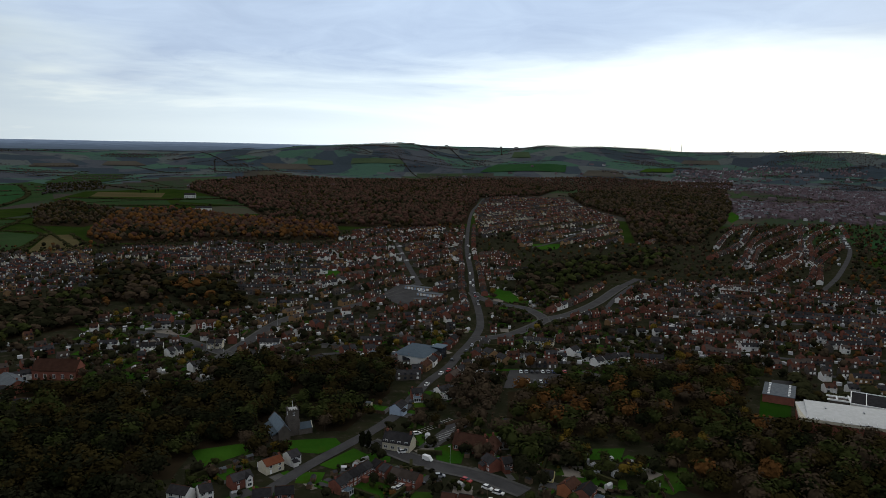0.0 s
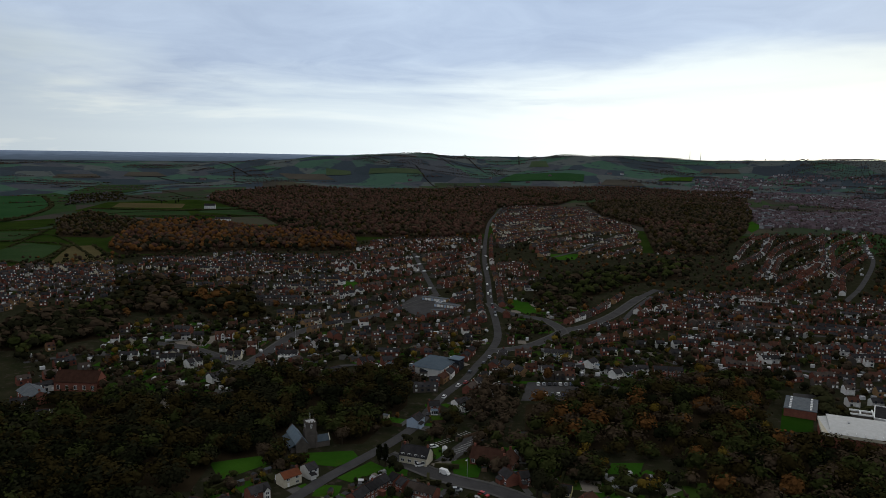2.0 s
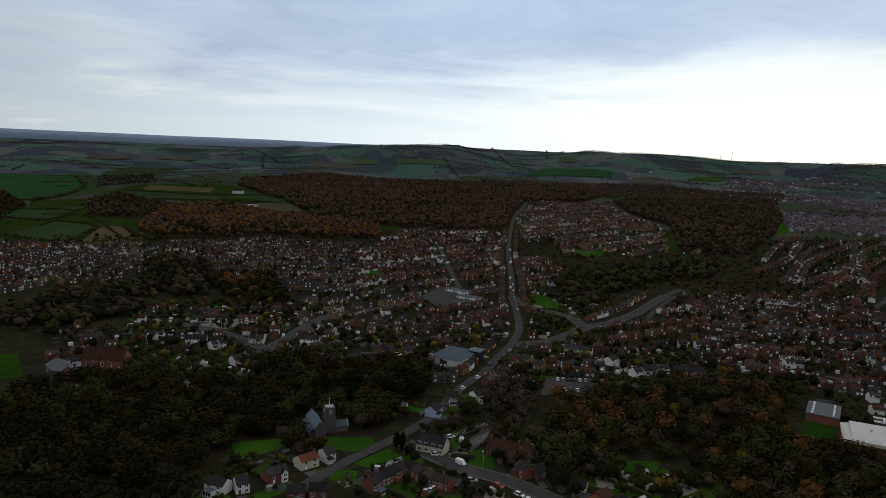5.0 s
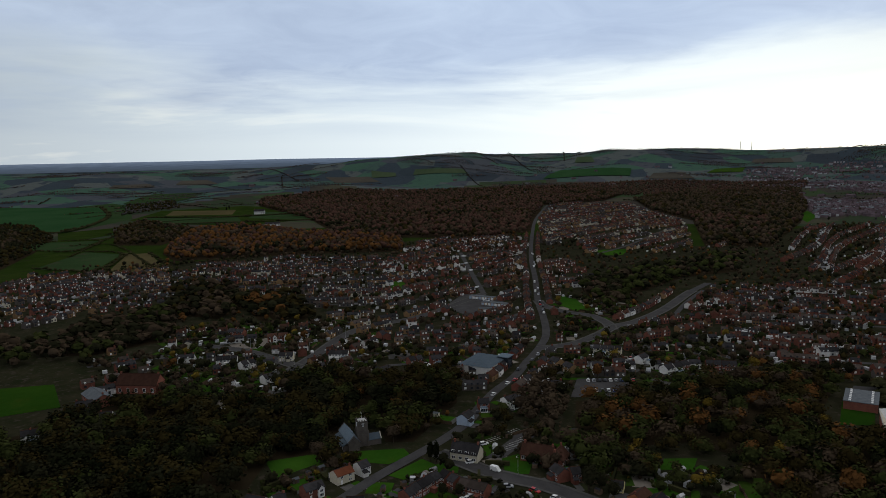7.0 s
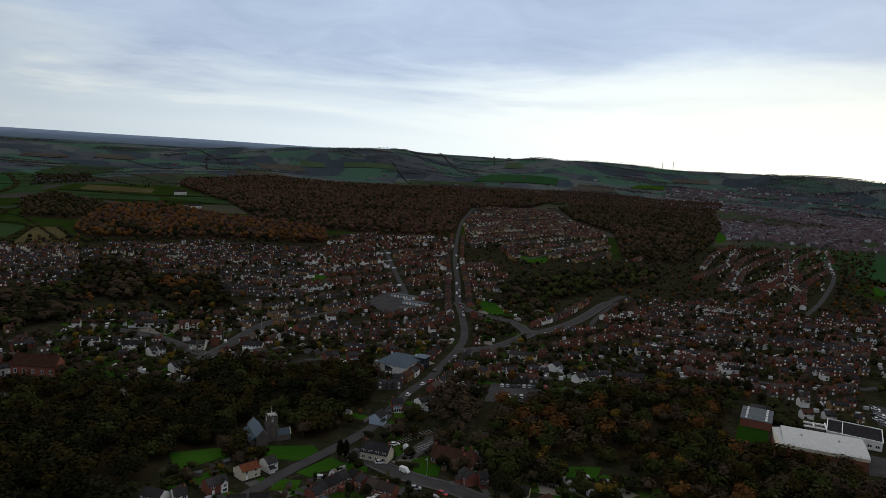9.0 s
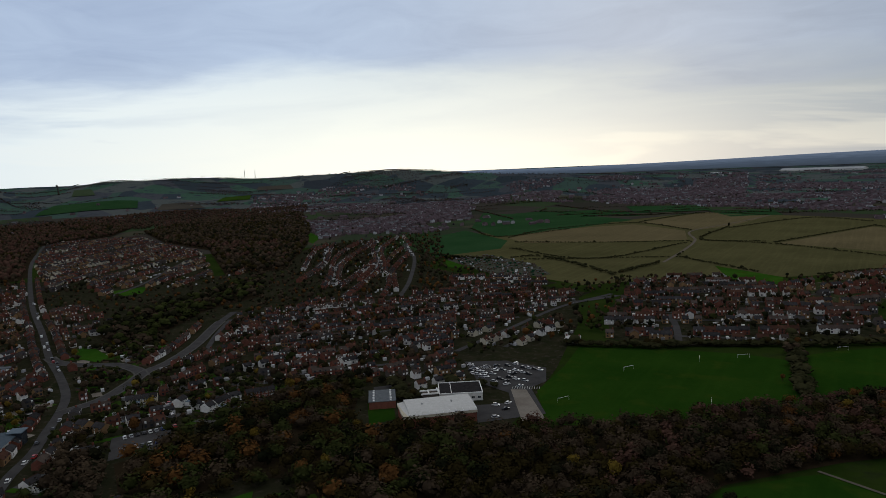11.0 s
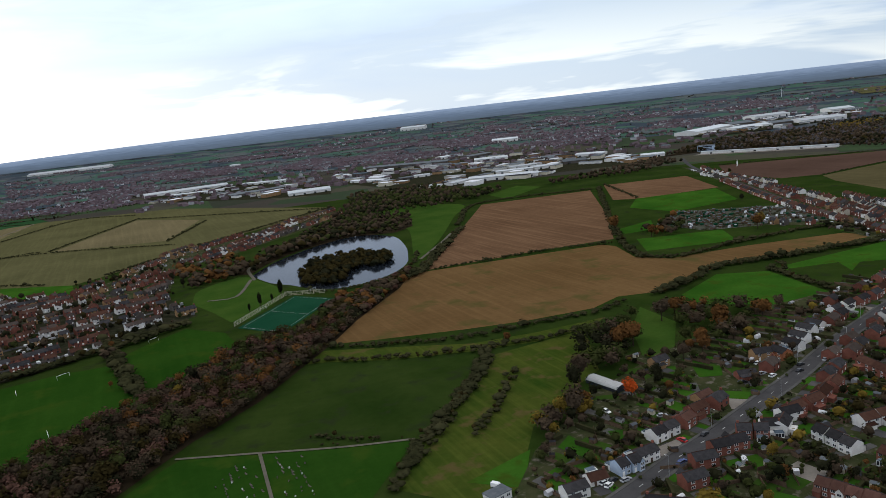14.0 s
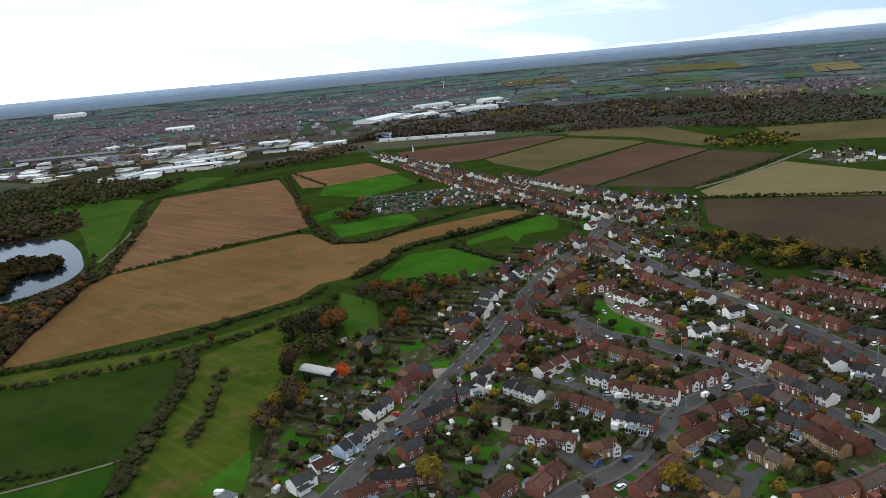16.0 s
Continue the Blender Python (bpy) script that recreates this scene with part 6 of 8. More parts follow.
block(-429.2, 68.5, -425.9, 76.9, 2, 'c', 'd')
block(-386.3, 51.6, -389.8, 59.0, 1, 'w', 'd')
block(-419.4, 96.6, -415.2, 107.2, 3, 'w', 'd')
block(-506.1, 47.9, -498.9, 57.7, 2, 'r', 'd')
block(-478.2, 69.0, -476.1, 82.8, 2, 'r', 'n')
block(-204.4, 106.3, -188.8, 122.9, 4, 'r', 'n')
block(-361.9, 245.0, -350.8, 257.6, 4, 'c', 'd')
block(-329.3, 250.0, -335.6, 264.7, 1, 'w', 'd')
block(-309.4, 254.2, -310.7, 272.3, 3, 'w', 'd')
block(-306.7, 281.0, -298.0, 294.7, 4, 'r', 'd')
block(-352.9, 210.4, -328.3, 211.8, 2, 'b', 'd')
block(-349.0, -56.2, -350.0, -49.3, 2, 'w', 'd')
block(-382.2, -37.3, -381.7, -29.5, 2, 'r', 'd')
block(-366.3, -26.2, -365.4, -19.9, 1, 'w', 'd')

# streets
street([(479, 286), (485, 301), (504, 345), (528, 403), (559, 474), (598, 553), (687, 710)], 'mix', 9, 11)
street([(-605, 342), (-739, 412), (-942, 527)], 'red', 8, 8)
street([(-416, 317), (-439, 360), (-481, 419)], 'red', 9, 14)
street([(-465, 115), (-485, 137), (-500, 183), (-535, 234)], 'pale', 8, 8)
street([(98, 175), (115, 180), (139, 188), (166, 195), (194, 204), (229, 215), (269, 230), (308, 242), (350, 254), (394, 262), (428, 269)], 'mix', 9, 12)
street([(428, 269), (404, 238), (385, 209), (346, 159), (329, 126), (316, 104), (300, 77), (284, 51)], 'mix', 9, 12)
street([(143, 112), (162, 106), (185, 106), (211, 107), (228, 102), (242, 95)], 'red', 9, 11)
street([(247, 90), (238, 71), (227, 54), (214, 34)], 'red', 9, 11)
street([(-460, 267), (-512, 292), (-605, 342)], 'red', 8, 9)
street([(-328, 166), (-340, 180), (-359, 197), (-384, 220)], 'mix', 9, 10)

# estates
estate([(-845, 42), (-872, 167), (-803, 254), (-602, 190), (-509, 161), (-513, 125), (-577, 123), (-672, 79), (-748, 42)], 70.0, 'pale', 1.0)
estate([(-774, 245), (-956, 366), (-937, 426), (-913, 502), (-558, 308), (-564, 257), (-512, 179), (-536, 171)], 114.0, 'mix', 1.0)
estate([(-1162, 663), (-1493, 881), (-1354, 1000), (-958, 819), (-717, 628), (-702, 671), (-664, 558), (-749, 531), (-717, 476), (-865, 546), (-776, 450)], 114.0, 'pale', 1.0)
estate([(-696, 404), (-708, 433), (-586, 394), (-526, 354), (-528, 313)], 70.0, 'red', 1.0)
estate([(-814, -94), (-824, 41), (-656, 45), (-619, 9), (-638, -76)], 94.0, 'pale', 1.0)
estate([(-1160, 1340), (-1465, 1960), (-1464, 2497), (-831, 1429), (-794, 1193), (-899, 1042)], 99.0, 'far', 1.0)
estate([(-809, 926), (-754, 1118), (-578, 878), (-494, 729), (-511, 589), (-574, 625)], 122.0, 'mix', 1.0)
estate([(-488, 437), (-476, 497), (-452, 550), (-381, 580), (-271, 471), (-249, 390), (-252, 356), (-302, 312), (-362, 343)], 48.0, 'mix', 1.0)
estate([(-403, 603), (-329, 673), (-238, 658), (-242, 565), (-258, 480), (-287, 483)], 34.0, 'mix', 1.0)
estate([(-262, 455), (-257, 516), (-200, 519), (-191, 465), (-221, 435), (-242, 421)], 81.0, 'white', 1.0)
estate([(-526, 632), (-686, 951), (-659, 967), (-480, 714), (-405, 582), (-452, 550)], 120.0, 'mix', 1.0)
estate([(-418, 704), (-356, 744), (-287, 700), (-317, 661), (-380, 639)], 21.0, 'red', 1.0)
estate([(-219, 734), (-147, 795), (-80, 726), (-50, 681), (-8, 660), (11, 558), (-41, 523), (-79, 496), (-131, 477), (-165, 487), (-195, 580)], 18.0, 'red', 1.0)
estate([(-104, 738), (-47, 776), (19, 906), (92, 934), (168, 998), (256, 1071), (251, 995), (154, 886), (78, 818), (13, 777), (-3, 658), (-50, 681)], 49.0, 'red', 1.0)
estate([(-487, 154), (-446, 247), (-394, 214), (-403, 177), (-421, 133)], 81.0, 'mix', 1.0)
estate([(-531, 7), (-502, 106), (-443, 94), (-432, 122), (-397, 83), (-424, 13)], 81.0, 'white', 0.6)
estate([(-370, 237), (-352, 346), (-302, 303), (-331, 212)], 66.0, 'white', 0.8)
estate([(-418, 313), (-432, 376), (-486, 489), (-468, 534), (-324, 373), (-341, 336), (-366, 279)], 95.0, 'mix', 1.0)
estate([(-338, 343), (-319, 538), (-245, 420), (-260, 352), (-300, 306)], 72.0, 'mix', 1.0)
estate([(-495, -42), (-480, -1), (-419, -2), (-392, -35)], 107.0, 'mix', 0.5)
estate([(473, 474), (519, 436), (495, 362), (501, 423)], -85.0, 'mix', 0.6)
estate([(773, 894), (755, 776), (644, 567), (609, 468), (555, 377), (491, 337), (537, 443), (617, 606)], -114.0, 'white', 1.0)
estate([(820, 253), (884, 209), (800, 153), (766, 192)], -98.0, 'white', 0.5)
estate([(2032, 878), (2077, 485), (1719, 326), (1620, 612)], -94.0, 'far', 0.5)
estate([(-2385, 1814), (-2540, 2686), (-2122, 2866), (-1247, 2343), (-752, 1362), (-722, 1035), (-822, 976), (-1385, 1529), (-1997, 1817)], 26.0, 'far', 1.0)
estate([(-1773, 3004), (-1274, 3445), (-512, 3454), (-323, 2188), (-703, 2125), (-1029, 1968)], 24.0, 'far', 1.0)
estate([(-2354, 3491), (-1490, 3543), (-359, 3321), (19, 2259), (-6, 1676), (-526, 1944), (-1054, 2056), (-832, 1289), (-1026, 1477)], -13.0, 'far', 1.0)
estate([(-552, 3607), (182, 4069), (885, 3303), (1879, 3414), (1013, 1855), (542, 2059), (19, 2259)], -12.0, 'far', 1.0)
estate([(13, 3042), (1062, 3742), (2499, 2848), (2222, 1780), (1429, 1534), (947, 1643), (536, 1982), (-9, 2133)], -19.0, 'far', 1.0)
estate([(-790, -175), (-866, -114), (-838, 18), (-761, 16), (-666, -38), (-591, -70), (-601, -137)], 131.0, 'pale', 0.9)
estate([(416, 257), (381, 206), (345, 161), (326, 126), (297, 141), (338, 202), (383, 251)], -125.0, 'mix', 0.85)
estate([(442, 260), (435, 220), (424, 187), (377, 141), (367, 102), (328, 94), (335, 127), (392, 211)], -124.0, 'mix', 0.75)
estate([(316, 120), (297, 76), (277, 46), (227, 30), (217, 40), (243, 73), (262, 92), (284, 116)], -117.0, 'mix', 0.8)
estate([(277, 238), (355, 251), (383, 251), (363, 231), (307, 220), (274, 205), (235, 197), (212, 196)], 16.0, 'red', 0.8)
estate([(257, 238), (390, 273), (398, 285), (361, 286), (286, 264), (241, 251), (220, 240), (224, 233)], 17.0, 'mix', 0.5)
estate([(-409, 179), (-349, 197), (-339, 182), (-315, 156), (-319, 146), (-357, 153), (-372, 143), (-411, 158)], 67.0, 'mix', 0.8)
estate([(-441, 258), (-382, 244), (-367, 276), (-310, 234), (-299, 192), (-327, 185), (-351, 193), (-389, 226)], 66.0, 'mix', 0.9)
estate([(-463, 80), (-484, 153), (-427, 135), (-391, 98), (-400, 75)], 117.0, 'mix', 0.6)
estate([(642, 515), (606, 409), (569, 326), (564, 296), (484, 261), (459, 274), (480, 303), (537, 391)], -120.0, 'white', 0.9)
estate([(584, 320), (586, 264), (554, 248), (487, 240), (491, 270)], -100.0, 'white', 0.6)
estate([(-569, 244), (-581, 324), (-444, 251), (-455, 216), (-485, 186), (-501, 179)], 111.0, 'mix', 0.95)
estate([(-258, 350), (-235, 392), (-207, 362), (-216, 340), (-235, 330)], 60.0, 'mix', 1.0)

# woods
take(-284, 77, 9)
take(-283, 84, 6)
take(-293, 73, 8)
take(-277, 72, 7)
wood([(-318, 62), (-326, 100), (-284, 120), (-270, 104), (-262, 62), (-290, 32)], 0.79, 'kmgd', 10)
wood([(-268, 121), (-292, 142), (-300, 153), (-286, 166), (-262, 152)], 0.79, 'dmb', 7)
wood([(-345, 182), (-330, 215), (-312, 205), (-322, 186)], 0.8, 'dmb', 8)
wood([(-2040, 299), (-2170, 554), (-2080, 900), (-1900, 1210), (-1673, 1235), (-1465, 1016), (-1423, 823), (-1135, 643), (-976, 546), (-927, 456), (-997, 348), (-1060, 268), (-1344, 288), (-1811, 257)], 1.0, 'drbrrbmd', 11)
wood([(-988, 17), (-1296, 80), (-1303, 157), (-1123, 249), (-986, 336), (-854, 298), (-893, 184), (-910, 28)], 0.9, 'dbroobr', 12)
wood([(-1451, 1088), (-1586, 1360), (-1436, 1611), (-1057, 1206), (-856, 965), (-665, 702), (-712, 643), (-977, 854), (-1183, 930)], 1.0, 'mbdbbmr', 11)
wood([(-566, 362), (-603, 442), (-612, 522), (-655, 654), (-547, 541), (-543, 464), (-494, 369), (-455, 320), (-506, 338)], 0.8, 'bgd', 11)
wood([(-1965, 1193), (-1974, 1455), (-1605, 1823), (-1432, 1628), (-1533, 1131)], 0.6, 'rb', 11)
wood([(-587, -49), (-581, -4), (-508, 3), (-492, -36), (-501, -61)], 0.8, 'dbg', 11)
wood([(-725, 16), (-740, 67), (-597, 70), (-563, 46), (-595, 16)], 0.9, 'dmdb', 11)
wood([(-635, 66), (-625, 128), (-528, 112), (-536, 74)], 0.8, 'dmdo', 11)
wood([(-383, -35), (-381, -5), (-382, 16), (-353, 44), (-349, 76), (-322, 80), (-279, 67), (-283, 56), (-284, 39), (-262, 28), (-275, -45), (-366, -57)], 0.9, 'kmdmgk', 11)
wood([(-385, 58), (-393, 92), (-376, 106), (-377, 132), (-366, 157), (-315, 135), (-278, 99), (-283, 88), (-331, 98), (-326, 78), (-349, 76), (-356, 58)], 0.9, 'kdmgmb', 11)
wood([(-266, -44), (-257, 18), (-222, 23), (-228, -40)], 0.9, 'ddk', 11)
wood([(-329, 180), (-309, 191), (-267, 169), (-260, 154), (-280, 150), (-297, 157)], 0.7, 'dbb', 11)
wood([(-292, 188), (-287, 218), (-292, 273), (-278, 327), (-264, 332), (-226, 272), (-208, 262), (-195, 273), (-169, 294), (-132, 248), (-151, 198), (-178, 190), (-206, 211), (-229, 204), (-235, 179), (-261, 168)], 0.9, 'mkgbmgmob', 11)
wood([(-252, 157), (-240, 183), (-210, 169), (-208, 150), (-210, 136)], 0.7, 'dgb', 11)
wood([(-162, 281), (-139, 310), (-100, 327), (-66, 361), (-31, 394), (17, 442), (36, 456), (68, 451), (103, 509), (172, 546), (197, 580), (156, 513), (103, 452), (73, 411), (20, 348), (-15, 319), (-28, 305), (-53, 278), (-64, 242), (-70, 216), (-163, 225)], 1.5, 'mbdbmrbgob', 9)
wood([(92, 730), (155, 859), (243, 966), (312, 891), (278, 791), (248, 766), (195, 790), (134, 759)], 0.9, 'bbgd', 9)
wood([(98, 592), (108, 638), (129, 672), (155, 684), (180, 682), (197, 658), (190, 620), (173, 604), (159, 614), (146, 610), (128, 572), (110, 566)], 2.4, 'mdmk', 8)
wood([(70, 678), (92, 714), (122, 748), (160, 779), (200, 797), (236, 785), (252, 802), (200, 824), (150, 803), (105, 768), (75, 728), (56, 690)], 1.0, 'bdmbd', 13)
hedge([(98, 562), (108, 549), (124, 543), (143, 546), (172, 560), (197, 588), (220, 634)], 4, 2.6, 'hedge')
wood([(6, 763), (74, 787), (74, 706), (49, 673), (17, 661)], 0.7, 'bog', 11)
wood([(224, 949), (350, 1222), (456, 1040), (508, 982), (445, 921), (318, 969)], 0.7, 'bgd', 11)
wood([(157, 280), (187, 317), (211, 328), (249, 340), (196, 284), (170, 271)], 0.6, 'bgd', 11)
wood([(270, 322), (294, 298), (271, 273), (216, 264), (225, 299), (254, 331)], 0.5, 'obgd', 11)
wood([(451, 199), (443, 140), (424, 89), (404, 106), (394, 158), (410, 185)], 0.6, 'bgyd', 11)
wood([(115, 247), (136, 257), (143, 246), (127, 233), (105, 225)], 0.6, 'ybg', 11)
wood([(404, 532), (474, 569), (436, 512), (385, 487)], 0.5, 'obg', 11)
wood([(880, 1060), (1117, 1194), (1371, 1110), (1174, 768), (1075, 800), (960, 1040)], 0.8, 'bfbbdm', 11)
wood([(1290, 925), (1647, 903), (1578, 597), (1330, 464), (1247, 577), (1146, 750)], 0.7, 'bfdbb', 11)
wood([(535, 945), (688, 903), (820, 945), (843, 1030), (557, 950)], 0.7, 'bbd', 11)
wood([(327, 1212), (470, 1174), (435, 923), (366, 908), (242, 946)], 0.6, 'dbg', 11)
wood([(-369, -89), (-358, -61), (-367, -33), (-332, 4), (-342, 27), (-305, 21), (-256, 7), (-286, -73)], 0.9, 'kmdmgk', 11)
wood([(-578, -125), (-540, -75), (-628, 16), (-518, 12), (-502, -24), (-487, -56), (-482, -106)], 0.7, 'dbg', 11)
wood([(-1664, -357), (-1459, -223), (-1232, -158), (-991, -180), (-960, -211)], 0.6, 'bd', 10)
wood([(432, 161), (440, 125), (442, 81), (406, 74), (398, 104), (396, 142)], 0.9, 'bmgym', 8)
wood([(1176, 1081), (1119, 859), (1077, 707), (1230, 680), (1148, 532), (1363, 486), (1252, 238), (1159, 221), (1071, 376), (1101, 531), (1030, 666), (1033, 795)], 0.9, 'bfdbb', 8)
wood([(1566, 720), (1677, 508), (1465, 278), (1286, 245), (1341, 467), (1335, 582)], 0.8, 'bdfbb', 8)
wood([(923, 399), (1007, 361), (988, 288), (875, 275), (865, 354)], 0.7, 'bmyg', 8)
wood([(1431, 1193), (1627, 1122), (1382, 884), (1198, 917), (1229, 1014)], 0.9, 'dfbbb', 8)
wood([(1490, 833), (1536, 693), (1383, 620), (1314, 725)], 0.9, 'ybyby', 8)
wood([(1300, 1100), (1330, 1020), (1500, 1060), (1490, 1110)], 0.9, 'yyb', 8)
wood([(-236, 169), (-228, 203), (-206, 212), (-187, 192), (-197, 171), (-212, 157)], 0.8, 'dmgk', 8)

wood([(-1122, -42), (-1090, 18), (-1208, 71), (-1290, 75), (-1531, 0), (-1365, -50)], 0.9, 'mbd', 10)
wood([(-936, -154), (-1086, -139), (-1266, -133), (-1501, -188), (-1606, -257), (-1000, -210)], 0.9, 'mdm', 9)
wood([(-1687, -46), (-1842, 80), (-2134, 79), (-2016, -40)], 0.9, 'dmfd', 8)

# hedges
hedge([(-53, 535), (-47, 492), (-40, 440), (-34, 400)], 7, 4.5, 'hedge')
wood([(-58, 530), (-46, 530), (-40, 480), (-52, 480)], 0.8, 'bdo', 8)
hedge([(-248, 340), (-222, 316), (-214, 345), (-190, 356)], 5, 4.5, 'hedge')
hedge([(189, 552), (305, 532), (354, 511)], 4, 2.5, 'hedge')
hedge([(56, 416), (71, 407), (103, 384), (145, 364), (178, 361), (220, 353), (247, 359)], 5, 3, 'hedge')
hedge([(50, 392), (63, 384), (94, 362), (133, 343), (168, 334), (208, 333)], 5, 3, 'hedge')
hedge([(136, 329), (111, 298), (78, 266), (53, 238)], 6, 3.2, 'hedge')
hedge([(137, 302), (106, 266), (89, 250)], 4, 3, 'hedge')
hedge([(311, 738), (410, 875), (560, 830)], 6, 3, 'hedge')
hedge([(306, 715), (221, 597), (190, 553), (148, 519), (114, 478), (77, 427)], 8, 4, 'hedge')
hedge([(576, 839), (379, 538), (334, 449)], 6, 3, 'hedge')
hedge([(334, 449), (355, 427), (416, 429), (497, 419), (508, 383)], 6, 3, 'hedge')
hedge([(273, 359), (309, 367), (346, 381), (376, 374), (418, 364), (479, 352)], 6, 4, 'hedge')
hedge([(363, 352), (348, 290)], 6, 3, 'hedge')
hedge([(381, 359), (364, 337)], 6, 3, 'hedge')
hedge([(755, 628), (987, 639)], 3, 2, 'hedge')
hedge([(672, 481), (918, 470)], 3, 2, 'hedge')
hedge([(609, 371), (864, 357)], 3, 2, 'hedge')
hedge([(577, 250), (631, 120)], 4, 3, 'hedge')
hedge([(621, 276), (820, 255)], 4, 3, 'hedge')
hedge([(801, 845), (1001, 714), (1061, 696)], 5, 3, 'hedge')
hedge([(531, 696), (596, 853)], 4, 3, 'hedge')
hedge([(32, 290), (48, 275), (69, 257)], 3, 2, 'hedge')
hedge([(-542, 1114), (-530, 1271), (-414, 1411), (-271, 1275)], 4, 3, 'hedge')
hedge([(-470, 971), (-315, 887), (-243, 1082)], 4, 3, 'hedge')
hedge([(-701, 1275), (-568, 1129), (-495, 1275)], 4, 3, 'hedge')
hedge([(-238, 1123), (-122, 1087), (22, 970)], 4, 3, 'hedge')
hedge([(-223, 1321), (-113, 1541), (-9, 1462)], 4, 3, 'hedge')
hedge([(-128, 1106), (-10, 1378)], 4, 3, 'hedge')
hedge([(17, 1011), (88, 1194)], 4, 3, 'hedge')
hedge([(-10, 1378), (129, 1231), (261, 1092)], 4, 3, 'hedge')
hedge([(-252, 765), (-223, 920), (-238, 1123)], 5, 4, 'hedge')
hedge([(-422, 873), (-382, 891), (-254, 773)], 5, 4, 'hedge')
hedge([(-700, 1712), (-464, 1599), (-335, 1723), (-145, 1659)], 4, 3, 'hedge')
hedge([(142, 341), (111, 300), (81, 265), (43, 227)], 5, 3.2, 'hedge')
hedge([(-23, 308), (9, 292), (39, 276), (66, 263)], 2, 1.3, 'hedge')
hedge([(-184, 459), (-130, 473), (-102, 489), (-48, 509), (1, 533)], 6, 5, 'hedge')
hedge([(-1014, -91), (-1243, -49), (-1482, 29), (-1535, 341)], 4, 3, 'hedge')
hedge([(-1666, -125), (-1796, -34), (-2151, 157), (-1915, 232)], 4, 3, 'hedge')
hedge([(-859, -35), (-876, 15), (-893, 106)], 4, 3, 'hedge')
hedge([(-1144, -102), (-1124, -44), (-880, 3)], 4, 3, 'hedge')
hedge([(-926, -120), (-874, -56), (-1013, -31), (-1064, -77)], 5, 3.5, 'hedge')
hedge([(-1133, -164), (-1078, -91), (-1202, -66), (-1222, -155)], 5, 3.5, 'hedge')
hedge([(-1010, -24), (-858, -42), (-832, 21), (-1008, 1)], 5, 3.5, 'hedge')
hedge([(-1435, -26), (-1388, 167), (-1357, 298)], 6, 4, 'hedge')
hedge([(-1606, 3), (-1525, 173), (-1546, 340)], 6, 4, 'hedge')
hedge([(-1285, -58), (-1321, 64)], 6, 4, 'hedge')
hedge([(-1451, -233), (-1367, -130), (-1656, -72), (-1966, -97)], 7, 5, 'hedge')
hedge([(-400, 860), (-315, 890), (-220, 925), (-195, 905), (-112, 825)], 4, 3, 'hedge')
hedge([(-228, 1353), (-232, 1138), (-142, 1116)], 4, 3, 'hedge')
hedge([(-690, 1040), (-600, 905), (-430, 850)], 5, 4, 'hedge')
hedge([(-54, 815), (22, 890), (100, 965), (265, 1100)], 5, 4, 'hedge')
hedge([(-409, 1436), (-327, 1675), (-190, 1598)], 4, 3, 'hedge')
hedge([(-500, 1050), (-360, 1070), (-243, 1110)], 4, 3, 'hedge')
hedge([(184, 155), (182, 141), (181, 126)], 3, 1.7, 'hedge')
hedge([(237, 152), (234, 138), (234, 123)], 3, 1.7, 'hedge')
hedge([(175, 154), (175, 140), (174, 124)], 3, 3, 'hedge')
hedge([(181, 213), (187, 204), (197, 205)], 1.5, 1, 'hedge')
hedge([(147, 250), (149, 231), (152, 219)], 2, 1.6, 'hedge')
hedge([(139, 233), (141, 215)], 2, 1.3, 'hedge')
hedge([(220, 82), (214, 70), (206, 60)], 3, 1.8, 'hedge')
hedge([(323, 174), (314, 151), (308, 136)], 3, 1.8, 'hedge')
hedge([(183, 179), (181, 167), (178, 154)], 2.5, 1.6, 'hedge')

# single trees
tree(158, 238, 'x', 11.0)
tree(176, 242, 'd', 8.0)
tree(192, 291, 'o', 14.3)
tree(201, 291, 'o', 13.0)
tree(146, 263, 'd', 12.0)
tree(155, 341, 'o', 7.0)
tree(218, 260, 'o', 11.7)
tree(253, 285, 'o', 13.0)
tree(279, 280, 'o', 11.7)
tree(250, 316, 'o', 13.0)
tree(239, 314, 'b', 13.0)
tree(218, 243, 'd', 5.0)
tree(235, 224, 'o', 6.0)
tree(163, 169, 'y', 7.0)
tree(154, 156, 'o', 6.0)
tree(140, 150, 'y', 5.0)
tree(117, 151, 'y', 11.7)
tree(295, 201, 'y', 11.7)
tree(278, 187, 'b', 13.0)
tree(242, 198, 'y', 6.0)
tree(183, 141, 'g', 7.0)
tree(215, 124, 'd', 4.0)
tree(315, 149, 'y', 11.7)
tree(441, 204, 'o', 10.4)
tree(158, 117, 'o', 6.0)
tree(157, 87, 'y', 10.4)
tree(159, 81, 'y', 7.0)
tree(223, 85, 'y', 6.0)
tree(252, 65, 'y', 6.0)
tree(230, 71, 'y', 6.0)
tree(196, 77, 'g', 9.0)
tree(195, 81, 'b', 10.4)
tree(226, 53, 'y', 6.0)
tree(125, 241, 'y', 10.4)
tree(129, 238, 'b', 11.7)
tree(386, 551, 'o', 15.6)
tree(390, 504, 'o', 11.7)
tree(465, 457, 'o', 13.0)
tree(476, 463, 'y', 11.7)
tree(568, 574, 'd', 9.0)
tree(404, 166, 'y', 11.7)
tree(411, 150, 'y', 6.0)
tree(407, 129, 'y', 11.7)
tree(254, 284, 'd', 8.0)
tree(185, 233, 'g', 5.0)
tree(187, 242, 'g', 6.0)
tree(243, 265, 'b', 7.0)
tree(249, 235, 'b', 6.0)
